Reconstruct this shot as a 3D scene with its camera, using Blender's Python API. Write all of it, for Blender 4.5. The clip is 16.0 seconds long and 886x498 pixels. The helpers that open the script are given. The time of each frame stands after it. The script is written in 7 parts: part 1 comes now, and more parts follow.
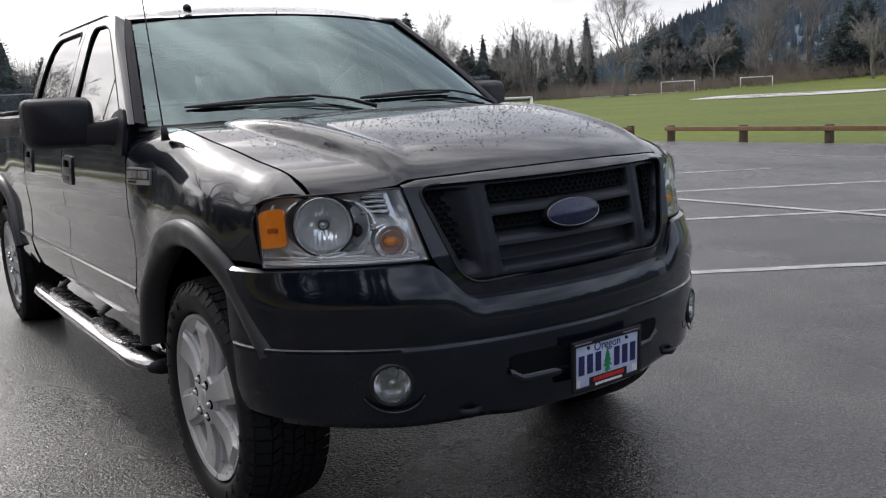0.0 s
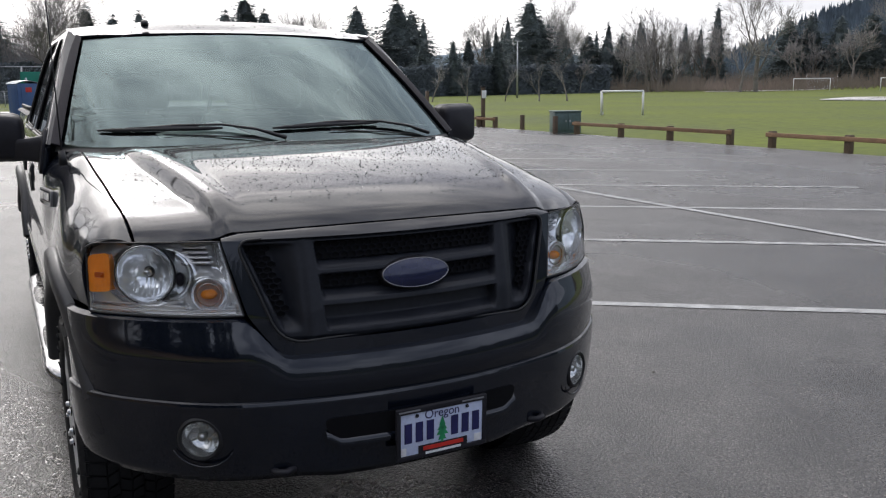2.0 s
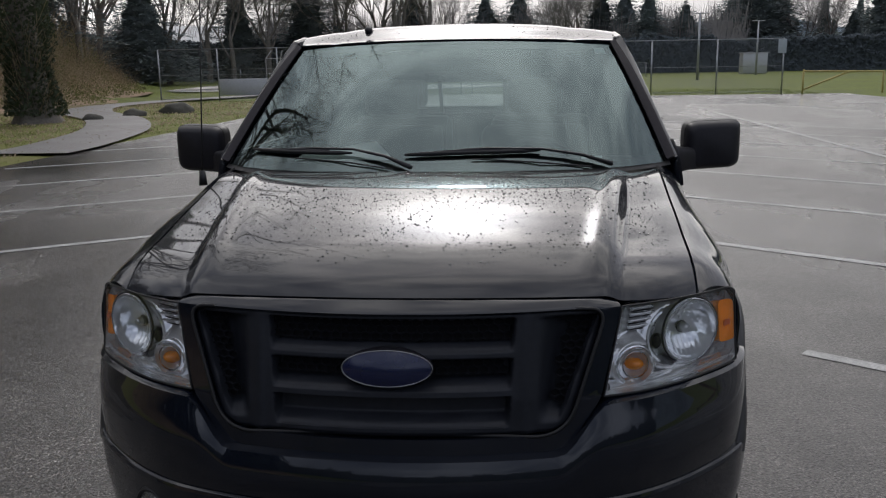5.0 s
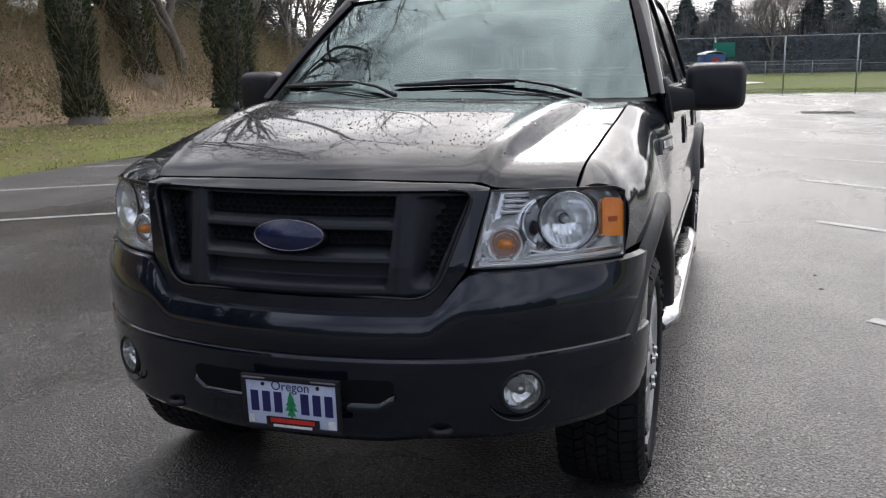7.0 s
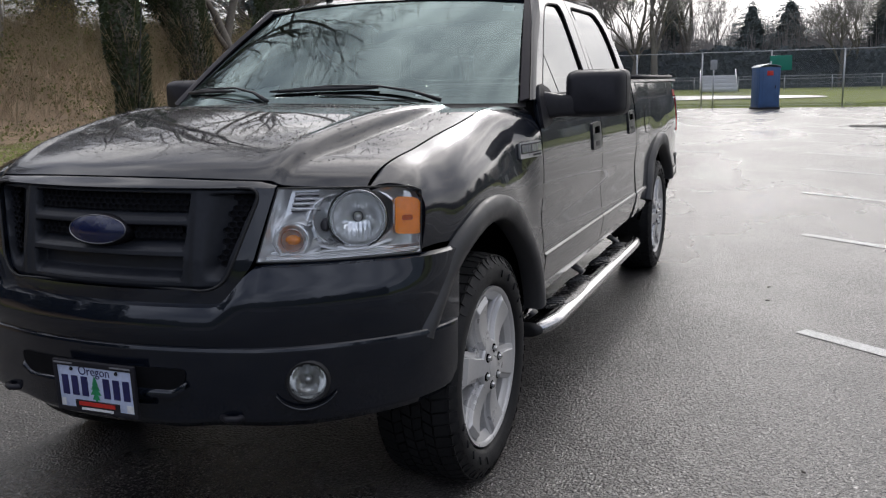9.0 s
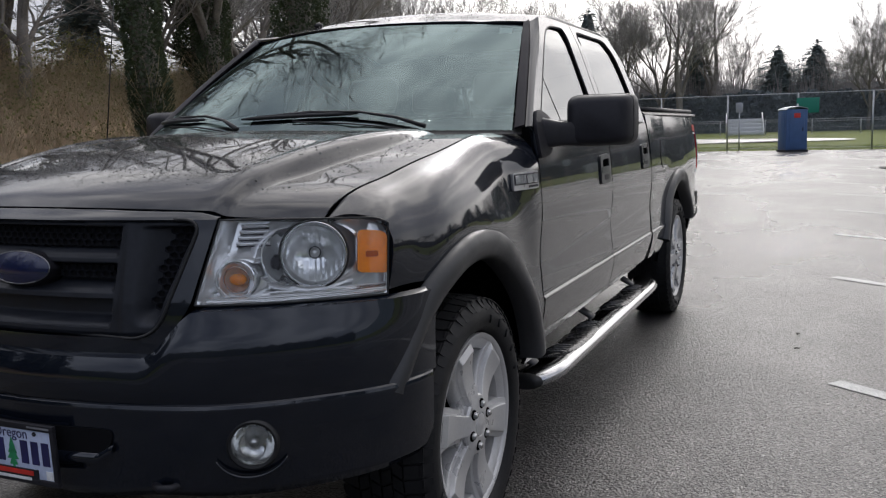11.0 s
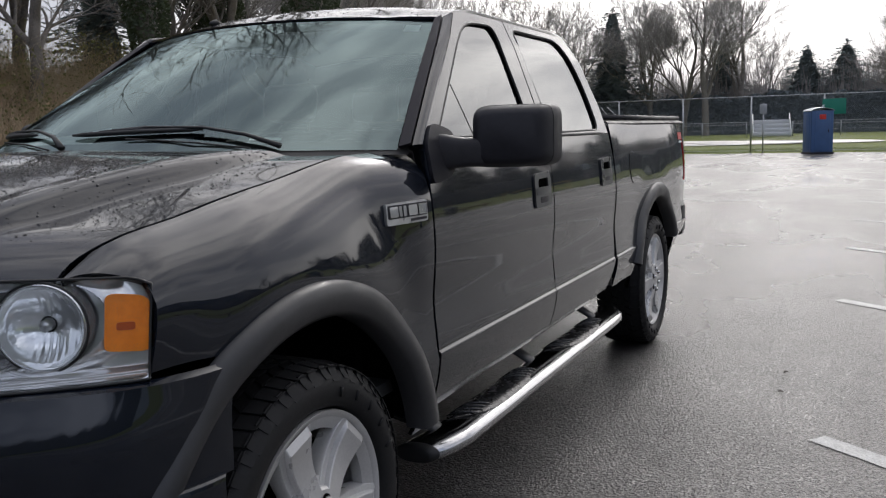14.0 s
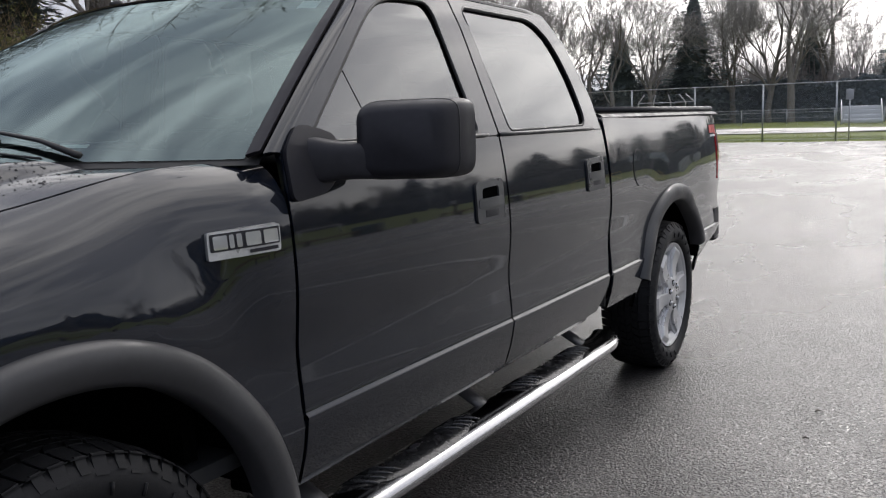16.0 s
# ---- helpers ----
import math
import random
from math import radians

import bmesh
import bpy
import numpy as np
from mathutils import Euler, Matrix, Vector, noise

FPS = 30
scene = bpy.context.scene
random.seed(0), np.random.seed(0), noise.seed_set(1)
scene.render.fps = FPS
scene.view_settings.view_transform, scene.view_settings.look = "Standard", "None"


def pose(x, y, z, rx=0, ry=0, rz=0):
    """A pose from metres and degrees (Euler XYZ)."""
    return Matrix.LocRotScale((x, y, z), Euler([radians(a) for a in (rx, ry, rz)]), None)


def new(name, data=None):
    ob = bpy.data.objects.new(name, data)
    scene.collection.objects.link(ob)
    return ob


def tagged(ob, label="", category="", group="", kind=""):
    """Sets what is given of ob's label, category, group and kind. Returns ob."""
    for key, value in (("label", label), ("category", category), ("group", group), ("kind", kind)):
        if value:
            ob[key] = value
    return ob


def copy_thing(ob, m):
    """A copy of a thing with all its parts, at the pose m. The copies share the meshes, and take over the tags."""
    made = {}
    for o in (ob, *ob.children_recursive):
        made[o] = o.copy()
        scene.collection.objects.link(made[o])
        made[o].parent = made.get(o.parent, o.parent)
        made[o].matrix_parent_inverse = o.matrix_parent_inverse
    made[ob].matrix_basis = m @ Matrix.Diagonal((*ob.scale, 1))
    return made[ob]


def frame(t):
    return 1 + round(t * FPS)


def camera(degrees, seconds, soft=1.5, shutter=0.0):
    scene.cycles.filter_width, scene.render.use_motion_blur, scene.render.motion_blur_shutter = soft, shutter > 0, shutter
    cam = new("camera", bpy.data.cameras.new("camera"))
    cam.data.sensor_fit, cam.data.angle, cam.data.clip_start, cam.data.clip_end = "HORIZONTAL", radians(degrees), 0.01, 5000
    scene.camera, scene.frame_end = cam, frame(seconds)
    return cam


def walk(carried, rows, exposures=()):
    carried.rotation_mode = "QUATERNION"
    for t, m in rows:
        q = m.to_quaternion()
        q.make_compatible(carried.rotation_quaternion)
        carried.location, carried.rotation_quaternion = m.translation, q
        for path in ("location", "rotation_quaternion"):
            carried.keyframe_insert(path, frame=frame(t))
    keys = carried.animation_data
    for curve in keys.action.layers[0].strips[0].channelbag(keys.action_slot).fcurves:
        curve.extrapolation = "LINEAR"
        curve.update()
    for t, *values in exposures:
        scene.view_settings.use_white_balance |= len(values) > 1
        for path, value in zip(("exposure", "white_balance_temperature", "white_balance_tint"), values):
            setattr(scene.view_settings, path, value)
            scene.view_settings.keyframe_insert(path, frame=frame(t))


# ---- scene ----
cam = camera(54.0, 16.0, 1.2)
ROWS = [  # seconds, eye, yaw, pitch, roll
    (0.0, -1.872, -2.848, 1.380, -34.62, -9.78, -3.11),
    (0.5, -1.789, -2.926, 1.428, -34.26, -9.90, -2.91),
    (1.0, -1.589, -3.073, 1.482, -31.57, -10.18, -1.93),
    (1.5, -1.348, -3.138, 1.506, -28.54, -10.34, -0.85),
    (2.0, -1.089, -3.176, 1.559, -27.03, -10.60, -0.58),
    (2.5, -0.847, -3.242, 1.599, -21.72, -11.05, -1.19),
    (3.0, -0.608, -3.213, 1.658, -15.54, -11.57, -0.99),
    (3.5, -0.382, -3.131, 1.743, -9.57, -11.87, -1.15),
    (4.0, -0.114, -3.095, 1.792, -2.68, -12.03, -1.18),
    (4.5, 0.118, -2.979, 1.794, 1.85, -12.14, -1.30),
    (5.0, 0.316, -2.795, 1.715, 5.40, -12.05, -0.96),
    (5.2, 0.409, -2.765, 1.653, 7.55, -12.02, -1.29),
    (7.3, 1.308, -3.094, 1.431, 18.93, -11.50, -1.30),
    (7.5, 1.408, -3.139, 1.410, 19.20, -11.17, -1.41),
    (8.0, 1.654, -3.179, 1.416, 19.75, -11.05, -1.24),
    (8.5, 1.870, -3.043, 1.424, 20.95, -10.97, -1.43),
    (9.0, 1.943, -2.851, 1.418, 22.61, -10.73, -1.26),
    (9.5, 1.924, -2.596, 1.423, 23.40, -10.27, -1.31),
    (9.7, 1.926, -2.518, 1.412, 23.66, -9.86, -1.30),
    (11.8, 1.976, -2.439, 1.299, 24.39, -7.37, -1.54),
    (12.0, 1.994, -2.395, 1.290, 24.03, -7.56, -1.02),
    (12.5, 2.111, -2.265, 1.320, 23.94, -7.57, -1.00),
    (13.0, 2.133, -2.148, 1.337, 24.62, -7.61, -1.16),
    (13.5, 2.082, -1.922, 1.356, 25.28, -7.60, -1.32),
    (14.0, 2.134, -1.724, 1.386, 26.01, -7.70, -1.49),
    (14.5, 2.241, -1.497, 1.396, 28.04, -7.75, -1.51),
    (15.0, 2.300, -1.332, 1.398, 29.42, -7.78, -1.65),
    (15.5, 2.323, -1.122, 1.413, 30.18, -7.97, -1.75),
    (16.0, 2.317, -0.925, 1.410, 31.17, -8.38, -1.70),
]
walk(cam, [(t, pose(x, y, z, 90 + pitch, 0, yaw) @ pose(0, 0, 0, 0, 0, roll)) for t, x, y, z, yaw, pitch, roll in ROWS],
     [(0.0, 0.99), (3.4, 1.00), (4.2, 0.75), (5.0, 0.32), (7.4, 1.15), (9.0, 1.00), (12.0, 0.80), (14.0, 0.81), (16.0, 1.09)])

# ---- light ----
SUN_YAW, SUN_UP = 4.0, 33.0  # degrees left of +y, degrees above the horizon
sun = new("sun", bpy.data.lights.new("sun", "SUN"))
sun.data.energy, sun.data.angle, sun.data.color = 0.22, radians(4.5), (1.0, 0.96, 0.92)
sun.matrix_basis = pose(0, 0, 30, 90 - SUN_UP, 0, 180 + SUN_YAW)

world = bpy.data.worlds.new("overcast_sky")
scene.world = world
world.use_nodes = True
wn, wl = world.node_tree.nodes, world.node_tree.links
wn.clear()
w_out, w_bg, w_sky = wn.new("ShaderNodeOutputWorld"), wn.new("ShaderNodeBackground"), wn.new("ShaderNodeTexSky")
w_sky.sky_type, w_sky.sun_disc = "NISHITA", False
w_sky.sun_elevation, w_sky.sun_rotation = radians(SUN_UP), radians(-SUN_YAW)
w_sky.dust_density = 3.0
w_co, w_map = wn.new("ShaderNodeTexCoord"), wn.new("ShaderNodeMapping")
w_map.inputs["Scale"].default_value = (1.0, 1.0, 2.6)
w_noise = wn.new("ShaderNodeTexNoise")
w_noise.inputs["Scale"].default_value, w_noise.inputs["Detail"].default_value, w_noise.inputs["Roughness"].default_value = 2.3, 8.0, 0.55
w_noise.inputs["Distortion"].default_value = 0.25
w_ramp = wn.new("ShaderNodeValToRGB")
w_ramp.color_ramp.elements[0].position, w_ramp.color_ramp.elements[0].color = 0.36, (4.0, 4.05, 4.5, 1)
w_ramp.color_ramp.elements[1].position, w_ramp.color_ramp.elements[1].color = 0.62, (11.3, 11.0, 10.9, 1)
mid = w_ramp.color_ramp.elements.new(0.5)
mid.color = (7.10, 7.00, 7.20, 1)
# thinner cloud where the sun stands behind it
w_dot, w_sun = wn.new("ShaderNodeVectorMath"), wn.new("ShaderNodeMapRange")
w_dot.operation = "DOT_PRODUCT"
su, sy = radians(SUN_UP), radians(SUN_YAW)
w_dot.inputs[1].default_value = (-math.sin(sy) * math.cos(su), math.cos(sy) * math.cos(su), math.sin(su))
w_sun.inputs["From Min"].default_value, w_sun.inputs["From Max"].default_value = -1.0, 1.0
w_sun.inputs["To Min"].default_value, w_sun.inputs["To Max"].default_value = 0.0, 1.0
w_pow = wn.new("ShaderNodeMath")
w_pow.operation, w_pow.inputs[1].default_value = "POWER", 420.0
w_glow = wn.new("ShaderNodeMath")
w_glow.operation, w_glow.inputs[1].default_value = "MULTIPLY_ADD", 7.0
# the overcast is duller away from the sun
w_xyz, w_up, w_side = wn.new("ShaderNodeSeparateXYZ"), wn.new("ShaderNodeMath"), wn.new("ShaderNodeMath")
w_up.operation, w_up.inputs[1].default_value, w_up.inputs[2].default_value = "MULTIPLY_ADD", 0.30, 0.29
w_side.operation, w_side.inputs[1].default_value = "MULTIPLY_ADD", 0.24
# thin bright cloud low under the sun, and bluer cloud opposite to it
w_broad, w_lobe, w_tint = wn.new("ShaderNodeMath"), wn.new("ShaderNodeMath"), wn.new("ShaderNodeMix")
w_broad.operation, w_broad.inputs[1].default_value = "POWER", 10.0
w_lobe.operation, w_lobe.inputs[1].default_value = "MULTIPLY_ADD", 1.03
w_tint.data_type, w_tint.blend_type = "RGBA", "MULTIPLY"
w_tint.inputs["B"].default_value = (0.76, 0.84, 1.03, 1)
w_low, w_thin, w_away = wn.new("ShaderNodeMapRange"), wn.new("ShaderNodeMath"), wn.new("ShaderNodeMapRange")
w_thin.operation = "MULTIPLY"
for k, v in (("From Min", 0.12), ("From Max", 0.62), ("To Min", 1.0), ("To Max", 0.40)):
    w_low.inputs[k].default_value = v
for k, v in (("From Min", 0.88), ("From Max", 0.35), ("To Min", 0.0), ("To Max", 1.0)):
    w_away.inputs[k].default_value = v
w_mul = wn.new("ShaderNodeVectorMath")
w_mul.operation = "SCALE"
w_mix = wn.new("ShaderNodeMix")
w_mix.data_type = "RGBA"
w_mix.inputs["Factor"].default_value = 0.93
for a, b in ((w_co.outputs["Generated"], w_map.inputs["Vector"]), (w_map.outputs[0], w_noise.inputs["Vector"]), (w_noise.outputs["Fac"], w_ramp.inputs[0]),
             (w_co.outputs["Generated"], w_dot.inputs[0]), (w_dot.outputs["Value"], w_sun.inputs["Value"]), (w_sun.outputs[0], w_pow.inputs[0]),
             (w_pow.outputs[0], w_glow.inputs[0]), (w_co.outputs["Generated"], w_xyz.inputs[0]), (w_xyz.outputs["Z"], w_up.inputs[0]), (w_up.outputs[0], w_side.inputs[2]), (w_sun.outputs[0], w_side.inputs[0]), (w_sun.outputs[0], w_broad.inputs[0]), (w_xyz.outputs["Z"], w_low.inputs["Value"]), (w_broad.outputs[0], w_thin.inputs[0]), (w_low.outputs[0], w_thin.inputs[1]), (w_thin.outputs[0], w_lobe.inputs[0]), (w_side.outputs[0], w_lobe.inputs[2]), (w_lobe.outputs[0], w_glow.inputs[2]), (w_sun.outputs[0], w_away.inputs["Value"]), (w_away.outputs[0], w_tint.inputs["Factor"]), (w_ramp.outputs[0], w_tint.inputs["A"]), (w_tint.outputs["Result"], w_mul.inputs[0]), (w_glow.outputs[0], w_mul.inputs["Scale"]),
             (w_sky.outputs[0], w_mix.inputs["A"]), (w_mul.outputs[0], w_mix.inputs["B"]), (w_mix.outputs["Result"], w_bg.inputs[0]), (w_bg.outputs[0], w_out.inputs[0])):
    wl.new(a, b)
w_bg.inputs["Strength"].default_value = 0.12


# ---- materials ----
def material(name, color, rough=0.5, metal=0.0, coat=0.0, vary=0.25, scale=8.0, fine=60.0, bump=0.0, bump_scale=120.0, rough_vary=0.1, spec=0.5, color2=None, randomize=0.0, stretch=None):
    """A surface with variation at two scales, and fine relief."""
    m = bpy.data.materials.new(name)
    m.use_nodes = True
    n, l = m.node_tree.nodes, m.node_tree.links
    b = n["Principled BSDF"]
    b.inputs["Metallic"].default_value = metal
    b.inputs["Coat Weight"].default_value, b.inputs["Coat Roughness"].default_value = coat, 0.04
    b.inputs["Specular IOR Level"].default_value = spec
    co = n.new("ShaderNodeTexCoord")
    vec = co.outputs["Object"]
    if stretch:
        mp = n.new("ShaderNodeMapping")
        mp.inputs["Scale"].default_value = stretch
        l.new(vec, mp.inputs[0])
        vec = mp.outputs[0]
    big, small = n.new("ShaderNodeTexNoise"), n.new("ShaderNodeTexNoise")
    for t, s in ((big, scale), (small, fine)):
        t.inputs["Scale"].default_value, t.inputs["Detail"].default_value = s, 5.0
        l.new(vec, t.inputs["Vector"])
    add = n.new("ShaderNodeMath")
    add.operation = "ADD"
    l.new(big.outputs["Fac"], add.inputs[0]), l.new(small.outputs["Fac"], add.inputs[1])
    rng = n.new("ShaderNodeMapRange")
    rng.inputs["From Min"].default_value, rng.inputs["From Max"].default_value = 0.65, 1.35
    l.new(add.outputs[0], rng.inputs[0])
    mix = n.new("ShaderNodeMix")
    mix.data_type = "RGBA"
    lo = color2 or [c * (1 - vary) for c in color]
    mix.inputs["A"].default_value, mix.inputs["B"].default_value = (*lo, 1), (*[min(1, c * (1 + vary * 0.6)) for c in color], 1)
    l.new(rng.outputs[0], mix.inputs["Factor"])
    out = mix.outputs["Result"]
    if randomize:
        info, hsv, val = n.new("ShaderNodeObjectInfo"), n.new("ShaderNodeHueSaturation"), n.new("ShaderNodeMapRange")
        val.inputs["To Min"].default_value, val.inputs["To Max"].default_value = 1 - randomize, 1 + randomize
        l.new(info.outputs["Random"], val.inputs[0]), l.new(val.outputs[0], hsv.inputs["Value"]), l.new(out, hsv.inputs["Color"])
        out = hsv.outputs[0]
    l.new(out, b.inputs["Base Color"])
    rr = n.new("ShaderNodeMapRange")
    rr.inputs["From Min"].default_value, rr.inputs["From Max"].default_value = 0.3, 0.7
    rr.inputs["To Min"].default_value, rr.inputs["To Max"].default_value = max(0.0, rough - rough_vary), min(1.0, rough + rough_vary)
    l.new(big.outputs["Fac"], rr.inputs[0]), l.new(rr.outputs[0], b.inputs["Roughness"])
    if bump:
        t, bp = n.new("ShaderNodeTexNoise"), n.new("ShaderNodeBump")
        t.inputs["Scale"].default_value, t.inputs["Detail"].default_value = bump_scale, 4.0
        bp.inputs["Strength"].default_value, bp.inputs["Distance"].default_value = bump, 0.01
        l.new(vec, t.inputs["Vector"]), l.new(t.outputs["Fac"], bp.inputs["Height"]), l.new(bp.outputs[0], b.inputs["Normal"])
    return m


def leafy(m, share=0.5):
    """Lets part of the light through thin leaves."""
    n, l = m.node_tree.nodes, m.node_tree.links
    b, tr, mx = n["Principled BSDF"], n.new("ShaderNodeBsdfTranslucent"), n.new("ShaderNodeMixShader")
    l.new(b.inputs["Base Color"].links[0].from_socket, tr.inputs[0])
    mx.inputs[0].default_value = share
    l.new(b.outputs[0], mx.inputs[1]), l.new(tr.outputs[0], mx.inputs[2]), l.new(mx.outputs[0], n["Material Output"].inputs[0])
    return m


def pane_material(name, tint, ior=1.5, gloss=(0.97, 0.98, 0.98)):
    """Thin clear glass: what lies behind it, tinted, and the gloss of its surface."""
    m = bpy.data.materials.new(name)
    m.use_nodes = True
    n, l = m.node_tree.nodes, m.node_tree.links
    n.remove(n["Principled BSDF"])
    fr, tr, gl, mx = n.new("ShaderNodeFresnel"), n.new("ShaderNodeBsdfTransparent"), n.new("ShaderNodeBsdfGlossy"), n.new("ShaderNodeMixShader")
    fr.inputs["IOR"].default_value = ior
    tr.inputs[0].default_value = (*tint, 1)
    gl.inputs["Roughness"].default_value = 0.015
    gl.inputs["Color"].default_value = (*gloss, 1)
    l.new(fr.outputs[0], mx.inputs[0]), l.new(tr.outputs[0], mx.inputs[1]), l.new(gl.outputs[0], mx.inputs[2])
    l.new(mx.outputs[0], n["Material Output"].inputs[0])
    return m


M_PAINT = material("black_paint", (0.0050, 0.0070, 0.0125), 0.35, coat=1.0, vary=0.3, scale=3, rough_vary=0.05, spec=0.04)
M_PAINT.node_tree.nodes["Principled BSDF"].inputs["Coat IOR"].default_value = 1.56
M_TRIM = material("black_plastic", (0.015, 0.0145, 0.019), 0.50, vary=0.25, scale=14, bump=0.06, bump_scale=900, spec=0.32)
M_GRILLE = material("grille_plastic", (0.019, 0.021, 0.027), 0.45, vary=0.25, scale=14, spec=0.26, bump=0.05, bump_scale=900)
M_PILLAR = material("pillar_plastic", (0.020, 0.018, 0.023), 0.40, vary=0.2, scale=10, spec=0.12)
M_FLARE = material("grey_black_flare_plastic", (0.030, 0.030, 0.032), 0.45, vary=0.2, scale=10, bump=0.05, bump_scale=900)
M_HANDLE = material("handle_plastic", (0.045, 0.046, 0.050), 0.32, vary=0.2, scale=10, bump=0.04, bump_scale=900)
# Unreflecting black stands for shade in housings, gaps and under the body.
M_SHADE = material("cavity_shade_black", (0.003, 0.003, 0.003), 0.9, spec=0.0)
M_CHROME = material("chrome", (0.58, 0.585, 0.59), 0.10, metal=1.0, vary=0.06, rough_vary=0.04)
M_STEP = material("step_chrome", (0.43, 0.43, 0.44), 0.16, metal=1.0, vary=0.10, rough_vary=0.05)
M_STEEL = material("satin_steel", (0.55, 0.55, 0.55), 0.28, metal=1.0, vary=0.15)
M_RIM = material("brushed_rim", (0.30, 0.30, 0.31), 0.32, metal=1.0, vary=0.15)
M_ALLOY = material("silver_alloy", (0.52, 0.515, 0.51), 0.34, metal=0.45, vary=0.12, scale=12, fine=150)
M_LAMP = material("lamp_silver", (0.84, 0.84, 0.84), 0.13, metal=0.72, coat=0.2, vary=0.10)
M_BOWL = material("lamp_reflector", (0.95, 0.96, 0.97), 0.06, metal=0.72, vary=0.06, scale=30, rough_vary=0.03)
M_FOG = material("fog_reflector", (0.72, 0.72, 0.70), 0.12, metal=0.88, vary=0.10, scale=60)
M_AMBER = material("amber_plastic", (1.0, 0.30, 0.03), 0.15, vary=0.2, coat=1.0)
M_RED = material("red_lens", (0.42, 0.01, 0.012), 0.12, vary=0.2, coat=1.0)
M_RUBBER = material("tyre_rubber", (0.010, 0.010, 0.011), 0.60, spec=0.28, vary=0.4, scale=9, fine=90, bump=0.1, bump_scale=300)
# Near-black for the shade inside the mesh cells and the air intake.
M_DEEP = material("hollow_shade_black", (0.006, 0.006, 0.007), 0.7, spec=0.1)
M_MESH = material("black_mesh_plastic", (0.006, 0.0065, 0.009), 0.65, spec=0.09)
M_GASKET = material("rubber_seal", (0.009, 0.009, 0.010), 0.55)
M_PAD = material("wet_rubber_pad", (0.016, 0.016, 0.017), 0.24, vary=0.3, scale=30, bump=0.15, bump_scale=200)
M_BLUE = material("blue_enamel", (0.005, 0.009, 0.045), 0.25, coat=0.5, vary=0.2)
M_PLATE = material("plate_white", (0.55, 0.61, 0.77), 0.35, vary=0.12, scale=20, fine=90)
M_INK = material("navy_ink", (0.02, 0.02, 0.10), 0.4)
M_GREEN = material("green_ink", (0.03, 0.30, 0.12), 0.4)
M_GREYINK = material("faded_white_ink", (0.20, 0.20, 0.21), 0.5)
M_REDINK = material("red_ink", (0.55, 0.03, 0.02), 0.4)
M_WHITEINK = material("white_ink", (0.75, 0.75, 0.75), 0.4)
M_CABIN = material("dark_cabin_plastic", (0.022, 0.023, 0.024), 0.6, vary=0.2, bump=0.05, bump_scale=500)
M_SEAT = material("charcoal_leather", (0.020, 0.020, 0.021), 0.6, vary=0.25, spec=0.2)
M_PAPER = material("pale_paper", (0.90, 0.95, 0.94), 0.7, vary=0.06)
M_COVER = material("black_vinyl_cover", (0.014, 0.014, 0.015), 0.38, vary=0.3, bump=0.12, bump_scale=500)
M_WINDSHIELD = pane_material("windshield_glass", (0.38, 0.45, 0.44), 2.4, (0.55, 0.69, 0.71))
M_BACKLIGHT = pane_material("back_window_glass", (0.48, 0.51, 0.50), 1.5)
M_TINTED = pane_material("privacy_glass", (0.10, 0.11, 0.11), 2.1)
M_CLEAR = pane_material("clear_lens", (0.95, 0.96, 0.96), 1.35)


# ---- mesh tools ----
def part(name, bm, mat, parent=None, label="", crease=35):
    for f in bm.faces:
        f.smooth = True
    for e in bm.edges:
        if len(e.link_faces) == 2 and e.calc_face_angle(0.0) > radians(crease):
            e.smooth = False
    me = bpy.data.meshes.new(name)
    bm.to_mesh(me)
    bm.free()
    me.materials.append(mat)
    ob = new(name, me)
    ob.parent = parent
    return tagged(ob, label) if label else ob


def empty(name, m=None, parent=None):
    ob = new(name)
    ob.empty_display_size = 0.2
    ob.parent = parent
    if m is not None:
        ob.matrix_basis = m
    return ob


def orient(bm, outward):
    bmesh.ops.recalc_face_normals(bm, faces=bm.faces)
    total = Vector()
    for f in bm.faces:
        total += f.normal * f.calc_area()
    if total.dot(Vector(outward)) < 0:
        bmesh.ops.reverse_faces(bm, faces=bm.faces)
    return bm


def thicken(bm, depth):
    """Gives an open sheet depth against its normals, with a rim."""
    bm.normal_update()
    front = list(bm.faces)
    back = {v: bm.verts.new(v.co - v.normal * depth) for v in list(bm.verts)}
    rims = [e for e in bm.edges if len(e.link_faces) == 1]
    for f in front:
        bm.faces.new([back[v] for v in reversed(f.verts)])
    for e in rims:
        f = e.link_faces[0]
        vs = list(f.verts)
        a, b = e.verts
        if vs[(vs.index(a) + 1) % len(vs)] is not b:
            a, b = b, a
        bm.faces.new((b, a, back[a], back[b]))
    return bm


